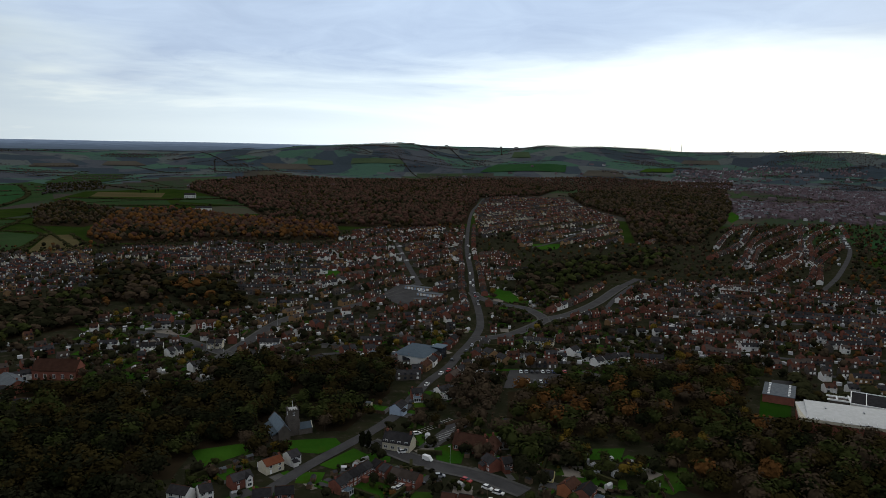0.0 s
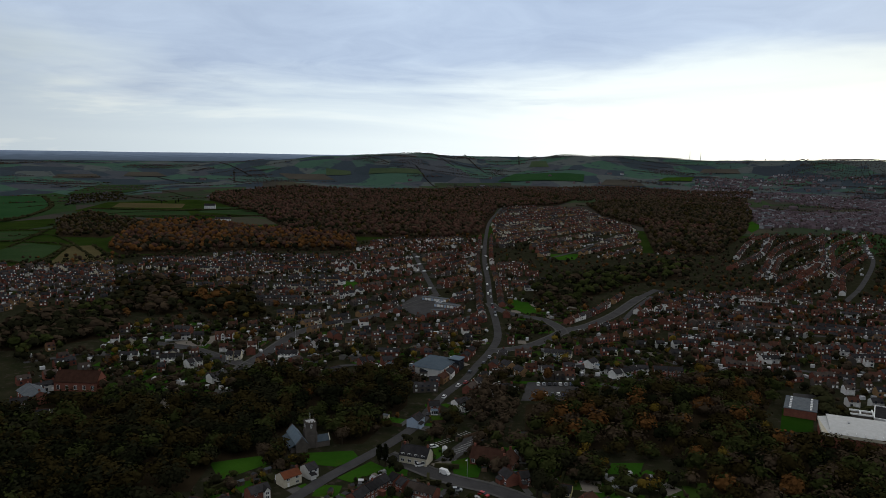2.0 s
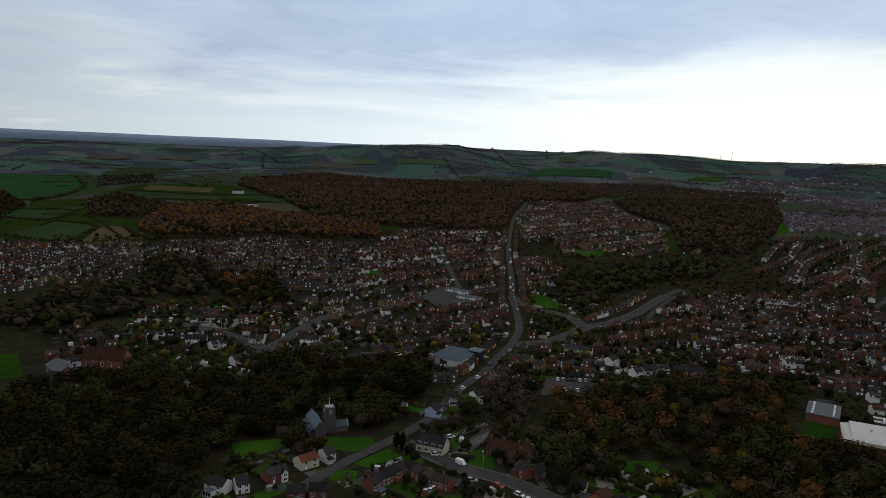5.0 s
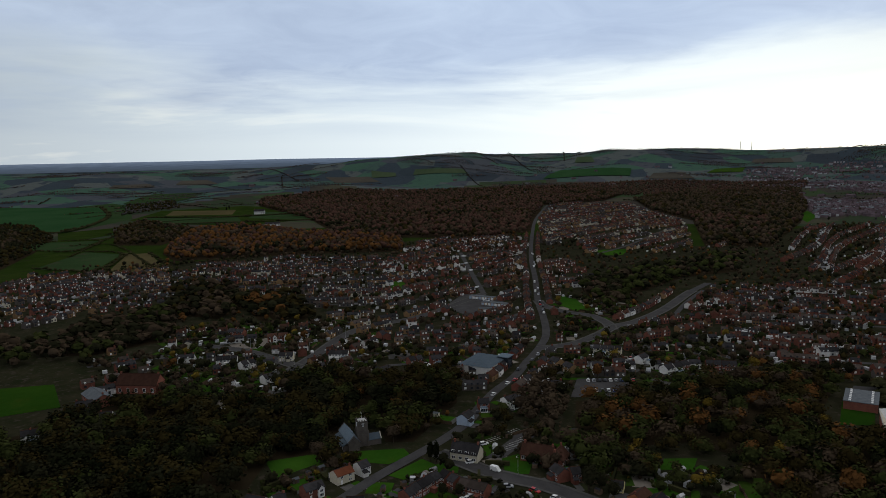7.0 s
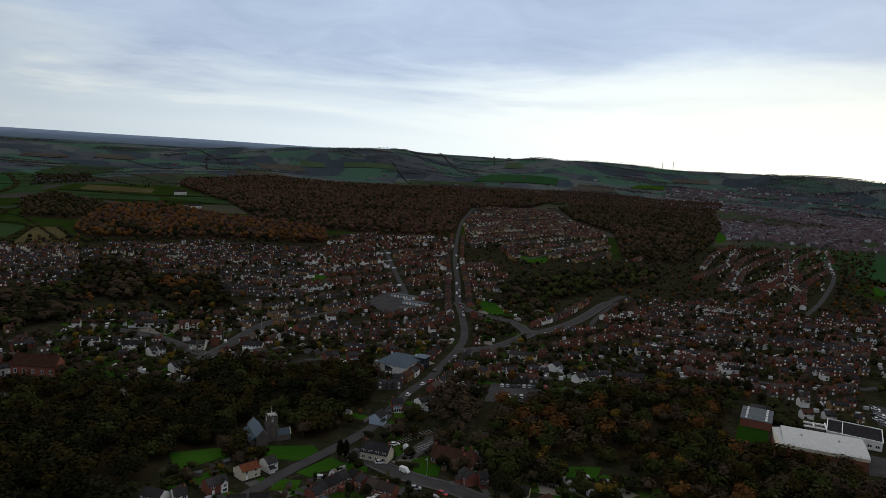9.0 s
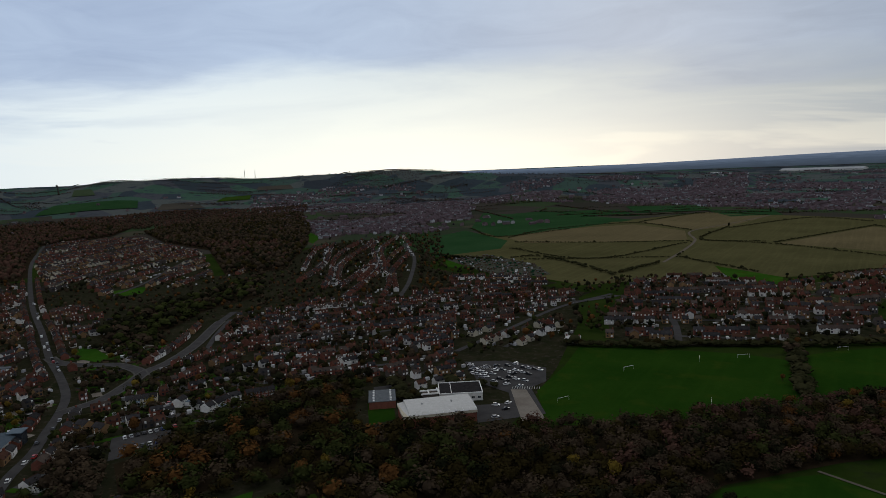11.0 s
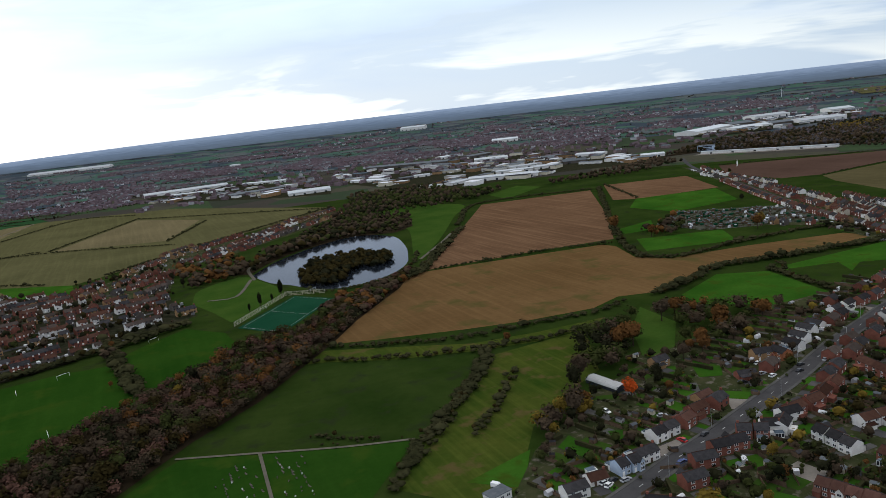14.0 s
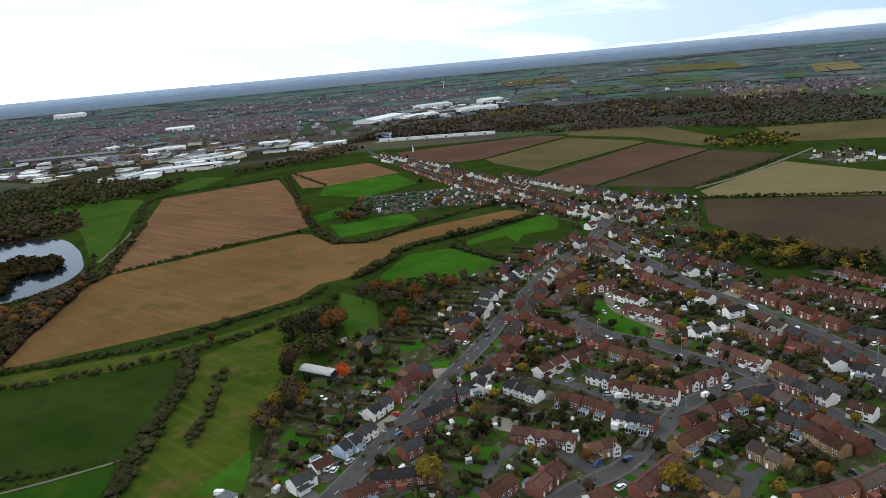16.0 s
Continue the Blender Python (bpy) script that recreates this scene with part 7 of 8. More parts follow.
tree(270, 212, 'b', 5.0)
tree(224, 189, 'd', 5.0)
tree(135, 229, 'g', 6.0)
tree(152, 241, 'd', 5.0)
tree(101, 216, 'b', 6.0)
tree(140, 246, 'o', 7.0)
tree(173, 153, 'd', 6.0)
tree(173, 145, 'd', 5.0)
tree(175, 137, 'd', 5.0)
tree(174, 127, 'd', 5.0)
tree(174, 116, 'g', 4.0)
tree(141, 142, 'g', 5.0)
tree(129, 135, 'd', 4.0)
tree(178, 187, 'g', 4.0)
tree(360, 154, 'd', 7.0)
tree(259, 109, 'd', 5.0)
tree(275, 106, 'd', 5.0)
tree(265, 86, 'd', 5.0)
tree(200, 95, 'g', 6.0)
tree(181, 51, 'd', 6.0)
tree(181, 63, 'g', 5.0)
tree(190, 81, 'd', 6.0)
tree(341, 67, 'd', 5.0)
tree(295, 66, 'd', 6.0)
tree(344, 99, 'g', 5.0)
tree(391, 137, 'g', 6.0)
tree(437, 193, 'd', 9.0)
tree(433, 183, 'd', 8.0)
tree(420, 160, 'g', 8.0)
tree(427, 145, 'd', 8.0)
tree(403, 109, 'b', 10.4)
tree(419, 100, 'b', 10.4)
tree(76, 566.5, 'k', 13.0)
tree(55.5, 545.5, 'k', 12.0)
tree(66, 552.5, 'k', 7.0)
tree(46, 535.5, 'k', 6.5)
tree(-47, 255, 'd', 9.0)
tree(-42, 256, 'd', 7.0)
tree(-22, 239, 'd', 8.0)
tree(87, 733, 'o', 9.0)
tree(-91, 264, 'y', 9.0)
tree(-109, 266, 'y', 8.0)
tree(-16, 380, 'y', 8.0)
tree(-48, 509, 'o', 7.0)
tree(-228, 1353, 'd', 8.0)
tree(-156, 1628, 'd', 9.0)
tree(-198, 1675, 'd', 8.0)
tree(11, 679, 'd', 9.0)
tree(4, 713, 'd', 9.0)
tree(-48, 426, 'o', 4.0)
tree(-316, 217, 'o', 10.0)
tree(-256, 98, 'k', 9.5)
tree(-254.5, 100, 'k', 8.5)
tree(-275, 57, 'b', 10.0)
tree(-281, 91, 'b', 8.0)
tree(-208, 140, 'd', 10.0)
tree(-206, 144, 'd', 9.0)
tree(-199, 144, 'd', 8.0)
tree(-213, 145, 'd', 8.0)
tree(-318, 255, 'd', 7.0)
tree(-1739, 180, 'k', 10.0)
tree(-1715, 142, 'k', 8.0)
tree(-1708, 171, 'k', 9.0)
tree(-369, 152, 'd', 8.0)
tree(-387, 166, 'd', 7.0)
tree(-663, 278, 'g', 6.0)
tree(-262, 336, 'd', 9.0)
tree(-269, 335, 'd', 8.0)
tree(-267, 326, 'd', 8.0)
tree(-291, 301, 'y', 9.0)
tree(-253, 234, 'y', 8.0)
tree(-205, 213, 'o', 9.0)
tree(-164, 217, 'o', 12.0)
tree(-200, 223, 'y', 8.0)
tree(-217, 266, 'y', 6.0)
tree(-212, 110, 'd', 5.0)
tree(-223, 96, 'd', 6.0)
tree(-226, 91, 'd', 6.0)

tree(151, 134, 'y', 6.0)
tree(224, 268, 'o', 11.0)
tree(260, 290, 'o', 11.0)
tree(203, 299, 'o', 12.0)
tree(253, 270, 'b', 12.0)
tree(422, 131, 'y', 9.0)
tree(395, 156, 'b', 10.0)
tree(410, 222, 'y', 8.0)
tree(153, 269, 'b', 13.0)
tree(261, 225, 'g', 6.0)
tree(255, 192, 'x', 5.0)
tree(263, 153, 'g', 6.0)
tree(180, 248, 'd', 9.0)
tree(206, 260, 'b', 9.0)
tree(298, 286, 'b', 8.0)

# parked cars
car(107.4, 188.4, 5, 'w')
car(158.2, 195.7, 20, 'k')
car(136.5, 184.2, 22, 'b')
car(156.9, 217.4, -17, 's')
car(226.0, 226.2, -9, 'w')
car(219.9, 220.0, 11, 'w')
car(205.2, 222.6, -16, 'k')
car(232.6, 216.9, 10, 'k')
car(251.4, 219.2, 19, 's')
car(208.9, 155.1, -7, 's')
car(223.1, 103.5, -17, 'w', True)
car(205.8, 130.4, -44, 'w', True)
car(205.3, 135.2, -60, 's')
car(204.2, 116.1, -104, 'k')
car(236.9, 71.4, -24, 'r')
car(233.8, 99.5, -13, 'w')
car(240.9, 101.5, -6, 'k')
car(150.9, 100.9, -12, 'w')
car(158.9, 113.7, 1, 'b')
car(166.7, 106.9, -8, 'b')
car(303.9, 63.3, -23, 'w')
car(309.3, 238.8, 16, 'w')
car(324.7, 242.0, 16, 'k')
car(327.2, 123.5, -124, 'w')
car(337.8, 121.1, -121, 'w', True)
car(311.5, 194.1, -129, 'w')
car(294.7, 180.9, -6, 's')
car(243.2, 180.2, -13, 'k')
car(194.3, 173.6, -23, 'w')
car(110.7, 188.1, 18, 'k')
car(114.3, 185.9, 5, 's')
car(220.2, 52.1, -8, 's')
car(193.0, 77.2, 176, 'k')
car(137.4, 184.3, 16, 'b')
car(238.6, 221.6, 10, 'k')
car(199.3, 87.3, -18, 'w')
car(245.4, 162.3, -8, 'w')
car(-248.4, 112.2, 83, 'w')
car(-237.9, 117.8, 28, 'w', True)
car(-220.8, 96.7, 114, 'w')
car(-222.1, 100.5, 107, 'w')
car(-221.1, 98.7, 114, 'w')
car(-221.3, 106.5, 84, 'k')
car(-208.1, 126.7, 25, 'w')
car(-203.2, 128.2, 37, 'w')
car(-223.6, 115.6, 65, 's')
car(-216.3, 122.8, 27, 'r')
car(-229.9, 93.9, 87, 'k')
car(-287.8, 161.5, 66, 'w')
car(-262.6, 124.5, 89, 'w')
car(-327.3, 225.5, 118, 'w')
car(-324.3, 192.4, 15, 'w')
car(-381.0, 144.3, 67, 'w')
car(-222.5, 389.3, 35, 'w')
car(-216.9, 384.1, -10, 's')
car(-212.1, 380.1, -10, 'w')
car(-206.3, 376.9, -3, 'w')
car(-200.6, 376.7, -3, 's')
car(-206.0, 393.3, 35, 'k')
car(-200.0, 396.0, -12, 'k')
car(-197.0, 401.2, -12, 's')
car(-191.7, 383.0, -11, 'w')
car(-184.1, 361.6, 67, 'w')
car(-186.6, 366.3, 70, 'k')
car(-175.6, 361.4, 66, 's')
car(-173.5, 326.5, 18, 'w')
car(-169.0, 331.9, 75, 'w')
car(-166.0, 322.9, 65, 'k')
car(-165.3, 309.8, 52, 's')
car(-189.2, 396.2, -12, 'k')
car(-185.5, 395.9, -12, 's')
car(-181.8, 395.6, -12, 'k')
car(-178.1, 395.3, -12, 'w')
car(-211.8, 373.0, -9, 'w')
car(-203.7, 368.9, -2, 's')
car(-183.0, 319.2, -54, 'w')
car(-197.2, 403.4, 107, 'w')
car(-189.1, 382.0, 68, 'k')
car(-202.6, 386.8, -11, 's')
car(-198.9, 386.5, -11, 'k')
car(-211.5, 387.9, -11, 's')
car(76.2, 207.4, -57, 'w', True)
car(142.1, 234.2, -84, 'w')
car(107.7, 186.3, 24, 'w')
car(132.7, 193.7, -5, 'b')
car(303.6, 254.8, -100, 'w')
car(351.5, 266.3, 12, 'w')
car(325.1, 121.0, -98, 'w', True)
car(336.9, 119.0, -124, 'w')
car(341.6, 124.6, -128, 's')
car(287.0, 183.1, -127, 's')
car(296.2, 180.9, -115, 'w')
car(256.8, 163.9, -94, 'w')
car(270.8, 145.3, -40, 'r')
car(205.3, 55.5, -138, 'k')
car(226.7, 234.4, -3, 'w')
car(218.6, 224.5, 5, 's')
car(-215.7, 378.2, 13, 'k')
car(-208.2, 372.0, 13, 's')
car(-201.8, 370.3, -6, 'w')
car(-210.5, 389.4, 12, 'k')
car(-202.5, 384.0, -7, 'w')
car(-198.7, 386.6, -7, 's')
car(-188.3, 374.4, -6, 'k')
car(-191.2, 389.0, -7, 'w')
car(-185.8, 386.5, -21, 's')
car(-180.7, 384.5, -21, 'k')
car(-183.2, 372.6, -6, 'w')
car(-177.3, 371.6, -6, 's')
car(-191.9, 369.1, -6, 'k')
car(-192.9, 363.1, -5, 's')
for i in range(9):
    car(-316 + i * 1.2, 211 + i * 2.7, 150, "wskkwsbkr"[i])
for i in range(7):
    car(-303 + i * 1.3, 200 + i * 2.8, 150, "kswkwbs"[i])
for i in range(6):
    car(-540 + i * 3.1, 262 - i * 2.2, 60, "wskwsb"[i])

# warehouses
warehouse(525, 1146, 624, 1078, 45, 6, 'w')
warehouse(491, 1136, 535, 1155, 30, 4, 'w')
warehouse(611, 1203, 673, 1174, 30, 5, 'w')
warehouse(667, 1249, 715, 1236, 30, 5, 'w')
warehouse(433, 1687, 450, 1621, 30, 5, 'w')
warehouse(459, 1617, 482, 1587, 25, 7, 'b')
warehouse(411, 1479, 454, 1394, 30, 4, 'w')
warehouse(458, 1496, 487, 1468, 30, 4, 'w')
warehouse(482, 1367, 511, 1365, 30, 4, 'g')
warehouse(516, 1377, 547, 1367, 30, 4, 'w')
warehouse(440, 1166, 471, 1142, 20, 4, 'w')
warehouse(493, 1173, 537, 1171, 25, 4, 'g')
warehouse(532, 1737, 686, 1589, 60, 7, 'g')
warehouse(724, 1520, 793, 1485, 60, 6, 'w')
warehouse(772, 1645, 850, 1673, 50, 6, 'g')
warehouse(746, 1761, 777, 1765, 40, 5, 'w')
warehouse(20, 1853, 214, 1855, 70, 7, 'w')
warehouse(73, 1773, 186, 1738, 30, 5, 'w')
warehouse(175, 1541, 236, 1552, 50, 5, 'g')
warehouse(236, 1552, 293, 1567, 40, 5, 'g')
warehouse(261, 1386, 340, 1372, 70, 5, 'w')
warehouse(241, 1822, 335, 1749, 30, 5, 'w')
warehouse(1347, 3624, 1459, 3560, 150, 14, 'w')
warehouse(330, 2648, 357, 2637, 60, 7, 'w')
warehouse(1065, 2076, 1134, 2033, 80, 8, 'w')
warehouse(753, 1194, 795, 1175, 60, 5, 'g')
warehouse(849, 1296, 889, 1251, 50, 5, 'w')
warehouse(804, 1102, 843, 1106, 40, 5, 'w')
warehouse(860, 1096, 895, 1073, 40, 5, 'w')
warehouse(680, 1178, 726, 1169, 40, 5, 'w')
warehouse(800, 1347, 845, 1337, 40, 5, 'g')
warehouse(1242, 1359, 1405, 1414, 90, 8, 'w')
warehouse(1405, 1414, 1469, 1401, 90, 8, 'g')
warehouse(1310, 1312, 1420, 1302, 70, 7, 'w')
warehouse(1596, 1519, 1696, 1492, 90, 8, 'w')
warehouse(1420, 1302, 1481, 1279, 80, 7, 'g')
warehouse(1452, 1249, 1550, 1205, 90, 8, 'w')
warehouse(1723, 1386, 1778, 1358, 90, 9, 'w')
warehouse(924, 1013, 1034, 824, 10, 4, 'w')
# the next three sheds stand in for long bright glints on the horizon
warehouse(-935, 3367, -764, 3557, 150, 4, 'w')
warehouse(-716, 3322, -587, 3657, 150, 4, 'w')
warehouse(-407, 3811, -60, 3755, 160, 5, 'w')
industry([(427, 1679), (522, 1705), (772, 1645), (851, 1561), (844, 1353), (918, 1091), (832, 1001), (669, 1086), (498, 1091), (433, 1150), (400, 1442)], 95)
industry([(20, 1853), (219, 1888), (384, 1550), (323, 1310), (212, 1421), (45, 1691)], 22)
industry([(1207, 1341), (1493, 1489), (1796, 1365), (1592, 1213), (1340, 1231), (1206, 1282)], 60)

# gardens
garden([(87, 170), (135, 195), (240, 243), (330, 275), (390, 273), (418, 263), (373, 150), (367, 70), (263, 13), (185, 14)], 1.0)
garden([(76, 197), (101, 223), (151, 255), (202, 274), (296, 294), (337, 291), (384, 288), (404, 277), (277, 238), (146, 194), (101, 178)], 0.5)
garden([(516, 468), (532, 363), (557, 320), (576, 255), (451, 199), (394, 158), (397, 218), (454, 289)], 0.8)
garden([(-417, 125), (-409, 179), (-449, 239), (-393, 251), (-352, 346), (-292, 298), (-299, 192), (-310, 166), (-358, 150)], 2.2)
garden([(-262, 91), (-275, 121), (-261, 168), (-219, 184), (-192, 203), (-168, 165), (-215, 67)], 2.2)
garden([(-541, 3), (-526, 116), (-500, 158), (-382, 120), (-380, 71), (-344, 26), (-417, 4)], 2.2)
garden([(-244, 16), (-262, 28), (-278, 69), (-242, 76), (-217, 60)], 2.2)
garden([(-527, 318), (-466, 348), (-366, 279), (-382, 244), (-443, 254)], 2.2)
headstones([(-2, 285), (7, 285), (5, 248), (4, 220), (-29, 229), (-25, 249)])
headstones([(12, 282), (24, 276), (21, 240), (17, 221), (8, 223)])
scrub([(-906, -71), (-897, 172), (-973, 554), (-696, 610), (-818, 949), (-742, 1223), (-245, 420), (-237, 323), (-265, 330), (-295, 292), (-292, 188), (-265, 143), (-269, 103), (-320, 85), (-391, 98), (-355, 40), (-383, -35)], 110, 'ddbbgbo')
scrub([(-498, 446), (-633, 984), (-324, 676), (-118, 809), (-83, 575), (-197, 480), (-231, 387), (-254, 326), (-305, 287)], 110, 'ddbbgo')
scrub([(87, 170), (135, 195), (330, 277), (418, 263), (373, 150), (367, 70), (263, 13), (185, 14)], 105, 'ddkgdmbyo')
scrub([(77, 195), (101, 223), (151, 255), (202, 274), (296, 294), (384, 288), (277, 238), (101, 178)], 90, 'ddggbbyo')
field('allotment_gardens', [(-503, 839), (-465, 896), (-369, 826), (-317, 754), (-348, 720), (-408, 757)], 'allotment', 0.9, 'allotment gardens of brown soil and grass plots')
allotments([(-503, 839), (-465, 896), (-369, 826), (-317, 754), (-348, 720), (-408, 757)])
scrub([(-246, 756), (1, 824), (0, 547), (-161, 486)], 120, 'ddmkbm')
allotments([(433, 545), (485, 581), (557, 519), (525, 434), (476, 463), (435, 489)])
bay_lines(-263.4, 143.3, -253.7, 124.4, 14, 4.2)
bay_lines(-269.0, 146.3, -261.9, 125.8, 14, -4.2)
bay_lines(-216.1, 384.7, -195.7, 384.5, 16, 4.5)
bay_lines(-177.6, 355.3, -163.7, 360.3, 12, 4.5)
plot_strips([(98, 175), (115, 180), (139, 188)], -1, 16, 14)
plot_strips([(139, 188), (166, 195), (194, 204), (229, 215), (269, 230), (308, 242), (350, 254), (394, 262)], -1, 17, 32)
plot_strips([(98, 175), (115, 180), (139, 188), (166, 195), (194, 204), (229, 215), (269, 230), (308, 242), (350, 254), (394, 262)], 1, 17, 20)
plot_strips([(428, 269), (404, 238), (385, 209), (346, 159), (329, 126), (316, 104), (300, 77), (284, 51)], -1, 17, 24)
plot_strips([(428, 269), (404, 238), (385, 209), (346, 159), (329, 126), (316, 104), (300, 77), (284, 51)], 1, 17, 16)
plot_strips([(143, 112), (162, 106), (185, 106), (211, 107), (228, 102), (242, 95)], 1, 15, 16)
plot_strips([(143, 112), (162, 106), (185, 106), (211, 107), (228, 102), (242, 95)], -1, 15, 16)

# ---- garden things gathered above ----
for spec in SHEDS:
    garden_shed(*spec)
scatter_trees("garden_shrubs", GARDEN_BUSHES, "clipped shrubs and bushes along garden fences", "shrubs")

# ---- sports hall with its white roof ----
top = new("sports_hall")
top.matrix_basis = pose(-191.5, 297, 0, 0, 0, 41.6)
m = Mesh()
m.box(-18, 18, -10.5, 10.5, -0.3, 5.0)
part("wall", m, "wall_r", top, "dark red brick wall")
m = Mesh()
m.box(-18.3, 18.3, -10.8, 10.8, 5.0, 6.4)
part("fascia", m, "wall_c", top, "cream fascia band")
m = Mesh()
sec = [(-10.9, 6.4), (-8, 7.0), (-3, 7.5), (3, 7.8), (8, 7.9), (10.9, 7.8)]
for (ya, za), (yb, zb) in zip(sec, sec[1:]):
    m.solid([(-15, ya, za), (18.4, ya, za), (18.4, yb, zb), (-15, yb, zb)], [(0, 1, 2, 3)])
    m.solid([(18.4, ya, 6.3), (18.4, yb, 6.3), (18.4, yb, zb), (18.4, ya, za)], [(0, 1, 2, 3)])
    m.solid([(-15, ya, 6.3), (-15, yb, 6.3), (-15, yb, zb), (-15, ya, za)], [(3, 2, 1, 0)])
m.solid([(-18.4, -10.2, 6.0), (-15, -10.6, 6.5), (-15, 10.6, 7.0), (-18.4, 10.2, 6.4)], [(0, 1, 2, 3)])
part("roof", m, "roof_w", top, "white sheet-metal roof")
for x in (-7, 8):
    m = Mesh()
    m.box(x - 0.3, x + 0.3, 1, 2.6, 7.5, 8.3)
    part("roof_vent", m, "steel", top)
for i in range(11):
    m = Mesh()
    m.box(-15 + i * 3.3 - 0.06, -15 + i * 3.3 + 0.06, -10.9, -8, 6.45, 7.1)
    part("roof_seam", m, "white", top)
tagged(top, "large brick sports hall with a white metal roof", "sports hall")

top = new("school_block")
top.matrix_basis = pose(-199, 334, 0, 0, 0, 33)
m = Mesh()
m.box(-11.5, 11.5, -10, 10, -0.3, 4.3)
part("wall", m, "wall_w", top)
m = Mesh()
m.box(-11.3, 11.3, -9.8, 9.8, 4.3, 4.42)
part("flat_roof", m, "roof_d", top, "dark felt flat roof")
for x0, x1, y0, y1 in ((-11.7, 11.7, -10.2, -9.8), (-11.7, 11.7, 9.8, 10.2), (-11.7, -11.3, -9.8, 9.8), (11.3, 11.7, -9.8, 9.8), (-5.2, -4.9, -9.8, 9.8)):
    m = Mesh()
    m.box(x0, x1, y0, y1, 4.2, 4.75)
    part("parapet", m, "white", top)
for i in range(7):
    o = new("window", window_mesh(1.8, 1.35))
    o.parent = top
    o.matrix_basis = pose(-9.6 + i * 3.2, -10, 1.2)
tagged(top, "flat-roofed white school block with a dark felt roof", "school")

top = new("school_wing")
top.matrix_basis = pose(-231, 306, 0, 0, 0, 36)
m = Mesh()
m.box(-7, 7, -10, 10, -0.3, 4.0)
part("wall", m, "wall_r", top)
m = Mesh()
m.box(-7.2, 7.2, -10.2, 10.2, 4.0, 4.25)
part("flat_roof", m, "roof_g", top)
for i in range(2):
    for j in range(7):
        m = Mesh()
        m.box(-5 + i * 9, -4 + i * 9, -9 + j * 2.8, -8 + j * 2.8, 4.25, 4.6)
        part("skylight", m, "white", top)
tagged(top, "low brick school wing with rows of skylights", "school")
# ladder of white pipework and small units behind the hall
top = new("plant_room")
top.matrix_basis = pose(-211, 322, 0, 0, 0, 40)
m = Mesh()
m.box(-4, 4, -3, 3, -0.2, 3.6)
part("wall", m, "wall_s", top)
for i, (x0, x1, y0, y1) in enumerate(((-5, 5, -3.2, -2.6), (4.4, 5, -3, 6), (-5, 5, 2.6, 3.2), (-1, -0.4, -3, 3))):
    m = Mesh()
    m.box(x0, x1, y0, y1, 3.5 + 0.05 * i, 4.2 + 0.05 * i)
    part("duct", m, "white", top)
tagged(top, "small plant room with white roof ducts", "plant room")

# ---- blue-roofed surgery by the crossroads ----
top = new("health_centre")
top.matrix_basis = pose(-360, 171, 0, 0, 0, 39)
m = Mesh()
m.box(-9, 9, -12, 12, -0.3, 5.2)
part("wall", m, "wall_w", top)
m = Mesh()
ring = [(-9.8, -12.8, 5.2), (9.8, -12.8, 5.2), (9.8, 12.8, 5.2), (-9.8, 12.8, 5.2)]
apex = [(0, -5, 7.4), (0, 5, 7.4)]
m.solid(ring + apex, [(0, 1, 4), (1, 2, 5, 4), (2, 3, 5), (3, 0, 4, 5), (3, 2, 1, 0)])
part("roof", m, "roof_b", top, "pale blue-grey metal roof")
m = Mesh()
m.box(6, 12, 6, 12.5, -0.3, 6.4)
part("stair_tower", m, "glass", top, "glazed stair tower")
m = Mesh()
m.box(5.4, 12.6, 5.4, 13.1, 6.4, 6.8)
part("tower_roof", m, "roof_b", top)
for i in range(6):
    o = new("window", window_mesh(1.8, 1.35))
    o.parent = top
    o.matrix_basis = pose(9, -10 + i * 3, 1.2, 0, 0, 90)
tagged(top, "white building with a broad blue-grey hipped roof", "health centre")
take(-360, 171, 14)

# ---- rows of lock-up garages in the court ----
for gx, gy, ga, gn in ((-548, 248, 40, 8), (-520, 246, 40, 9), (-497, 232, 75, 6)):
    top = new("garage_row")
    for i in range(gn):
        m = Mesh()
        m.box(i * 2.8, i * 2.8 + 2.7, -2.6, 2.6, 0, 2.3)
        unit = part("garage", m, "wall_b", top)
        m = Mesh()
        m.box(i * 2.8 + 0.25, i * 2.8 + 2.45, -2.7, -2.6, 0, 2.0)
        part("door", m, "white" if i % 3 else "wall_l", unit)
    m = Mesh()
    m.box(-0.2, gn * 2.8 + 0.1, -2.9, 2.8, 2.3, 2.5)
    part("flat_roof", m, "roof_g", top)
    top.matrix_basis = pose(gx, gy, 0.16, 0, 0, ga)
    tagged(top, "row of low brick lock-up garages with white doors", "garages", "garage rows")

# ---- stone church ----
top = new("church")
top.matrix_basis = pose(-284.5, 78.3, 0, 0, 0, 180)
m = Mesh()
m.box(-2.1, 2.1, -2.1, 2.1, -0.3, 10.6)
part("tower", m, "wall_s", top, "square stone tower")
for sx in (-1, 1):
    for sy in (-1, 1):
        m = Mesh()
        m.box(sx * 2.1 - 0.32, sx * 2.1 + 0.32, sy * 2.1 - 0.32, sy * 2.1 + 0.32, -0.3, 6.5)
        m.solid([(sx * 2.1 + a, sy * 2.1 + b, 6.5) for a, b in ((-0.32, -0.32), (0.32, -0.32), (0.32, 0.32), (-0.32, 0.32))] + [(sx * 2.1, sy * 2.1, 7.3)], [(0, 1, 4), (1, 2, 4), (2, 3, 4), (3, 0, 4)])
        part("buttress", m, "wall_s", top)
for zz in (5.2, 8.2):
    m = Mesh()
    m.box(-2.2, 2.2, -2.2, 2.2, zz, zz + 0.18)
    part("string_course", m, "wall_s", top)
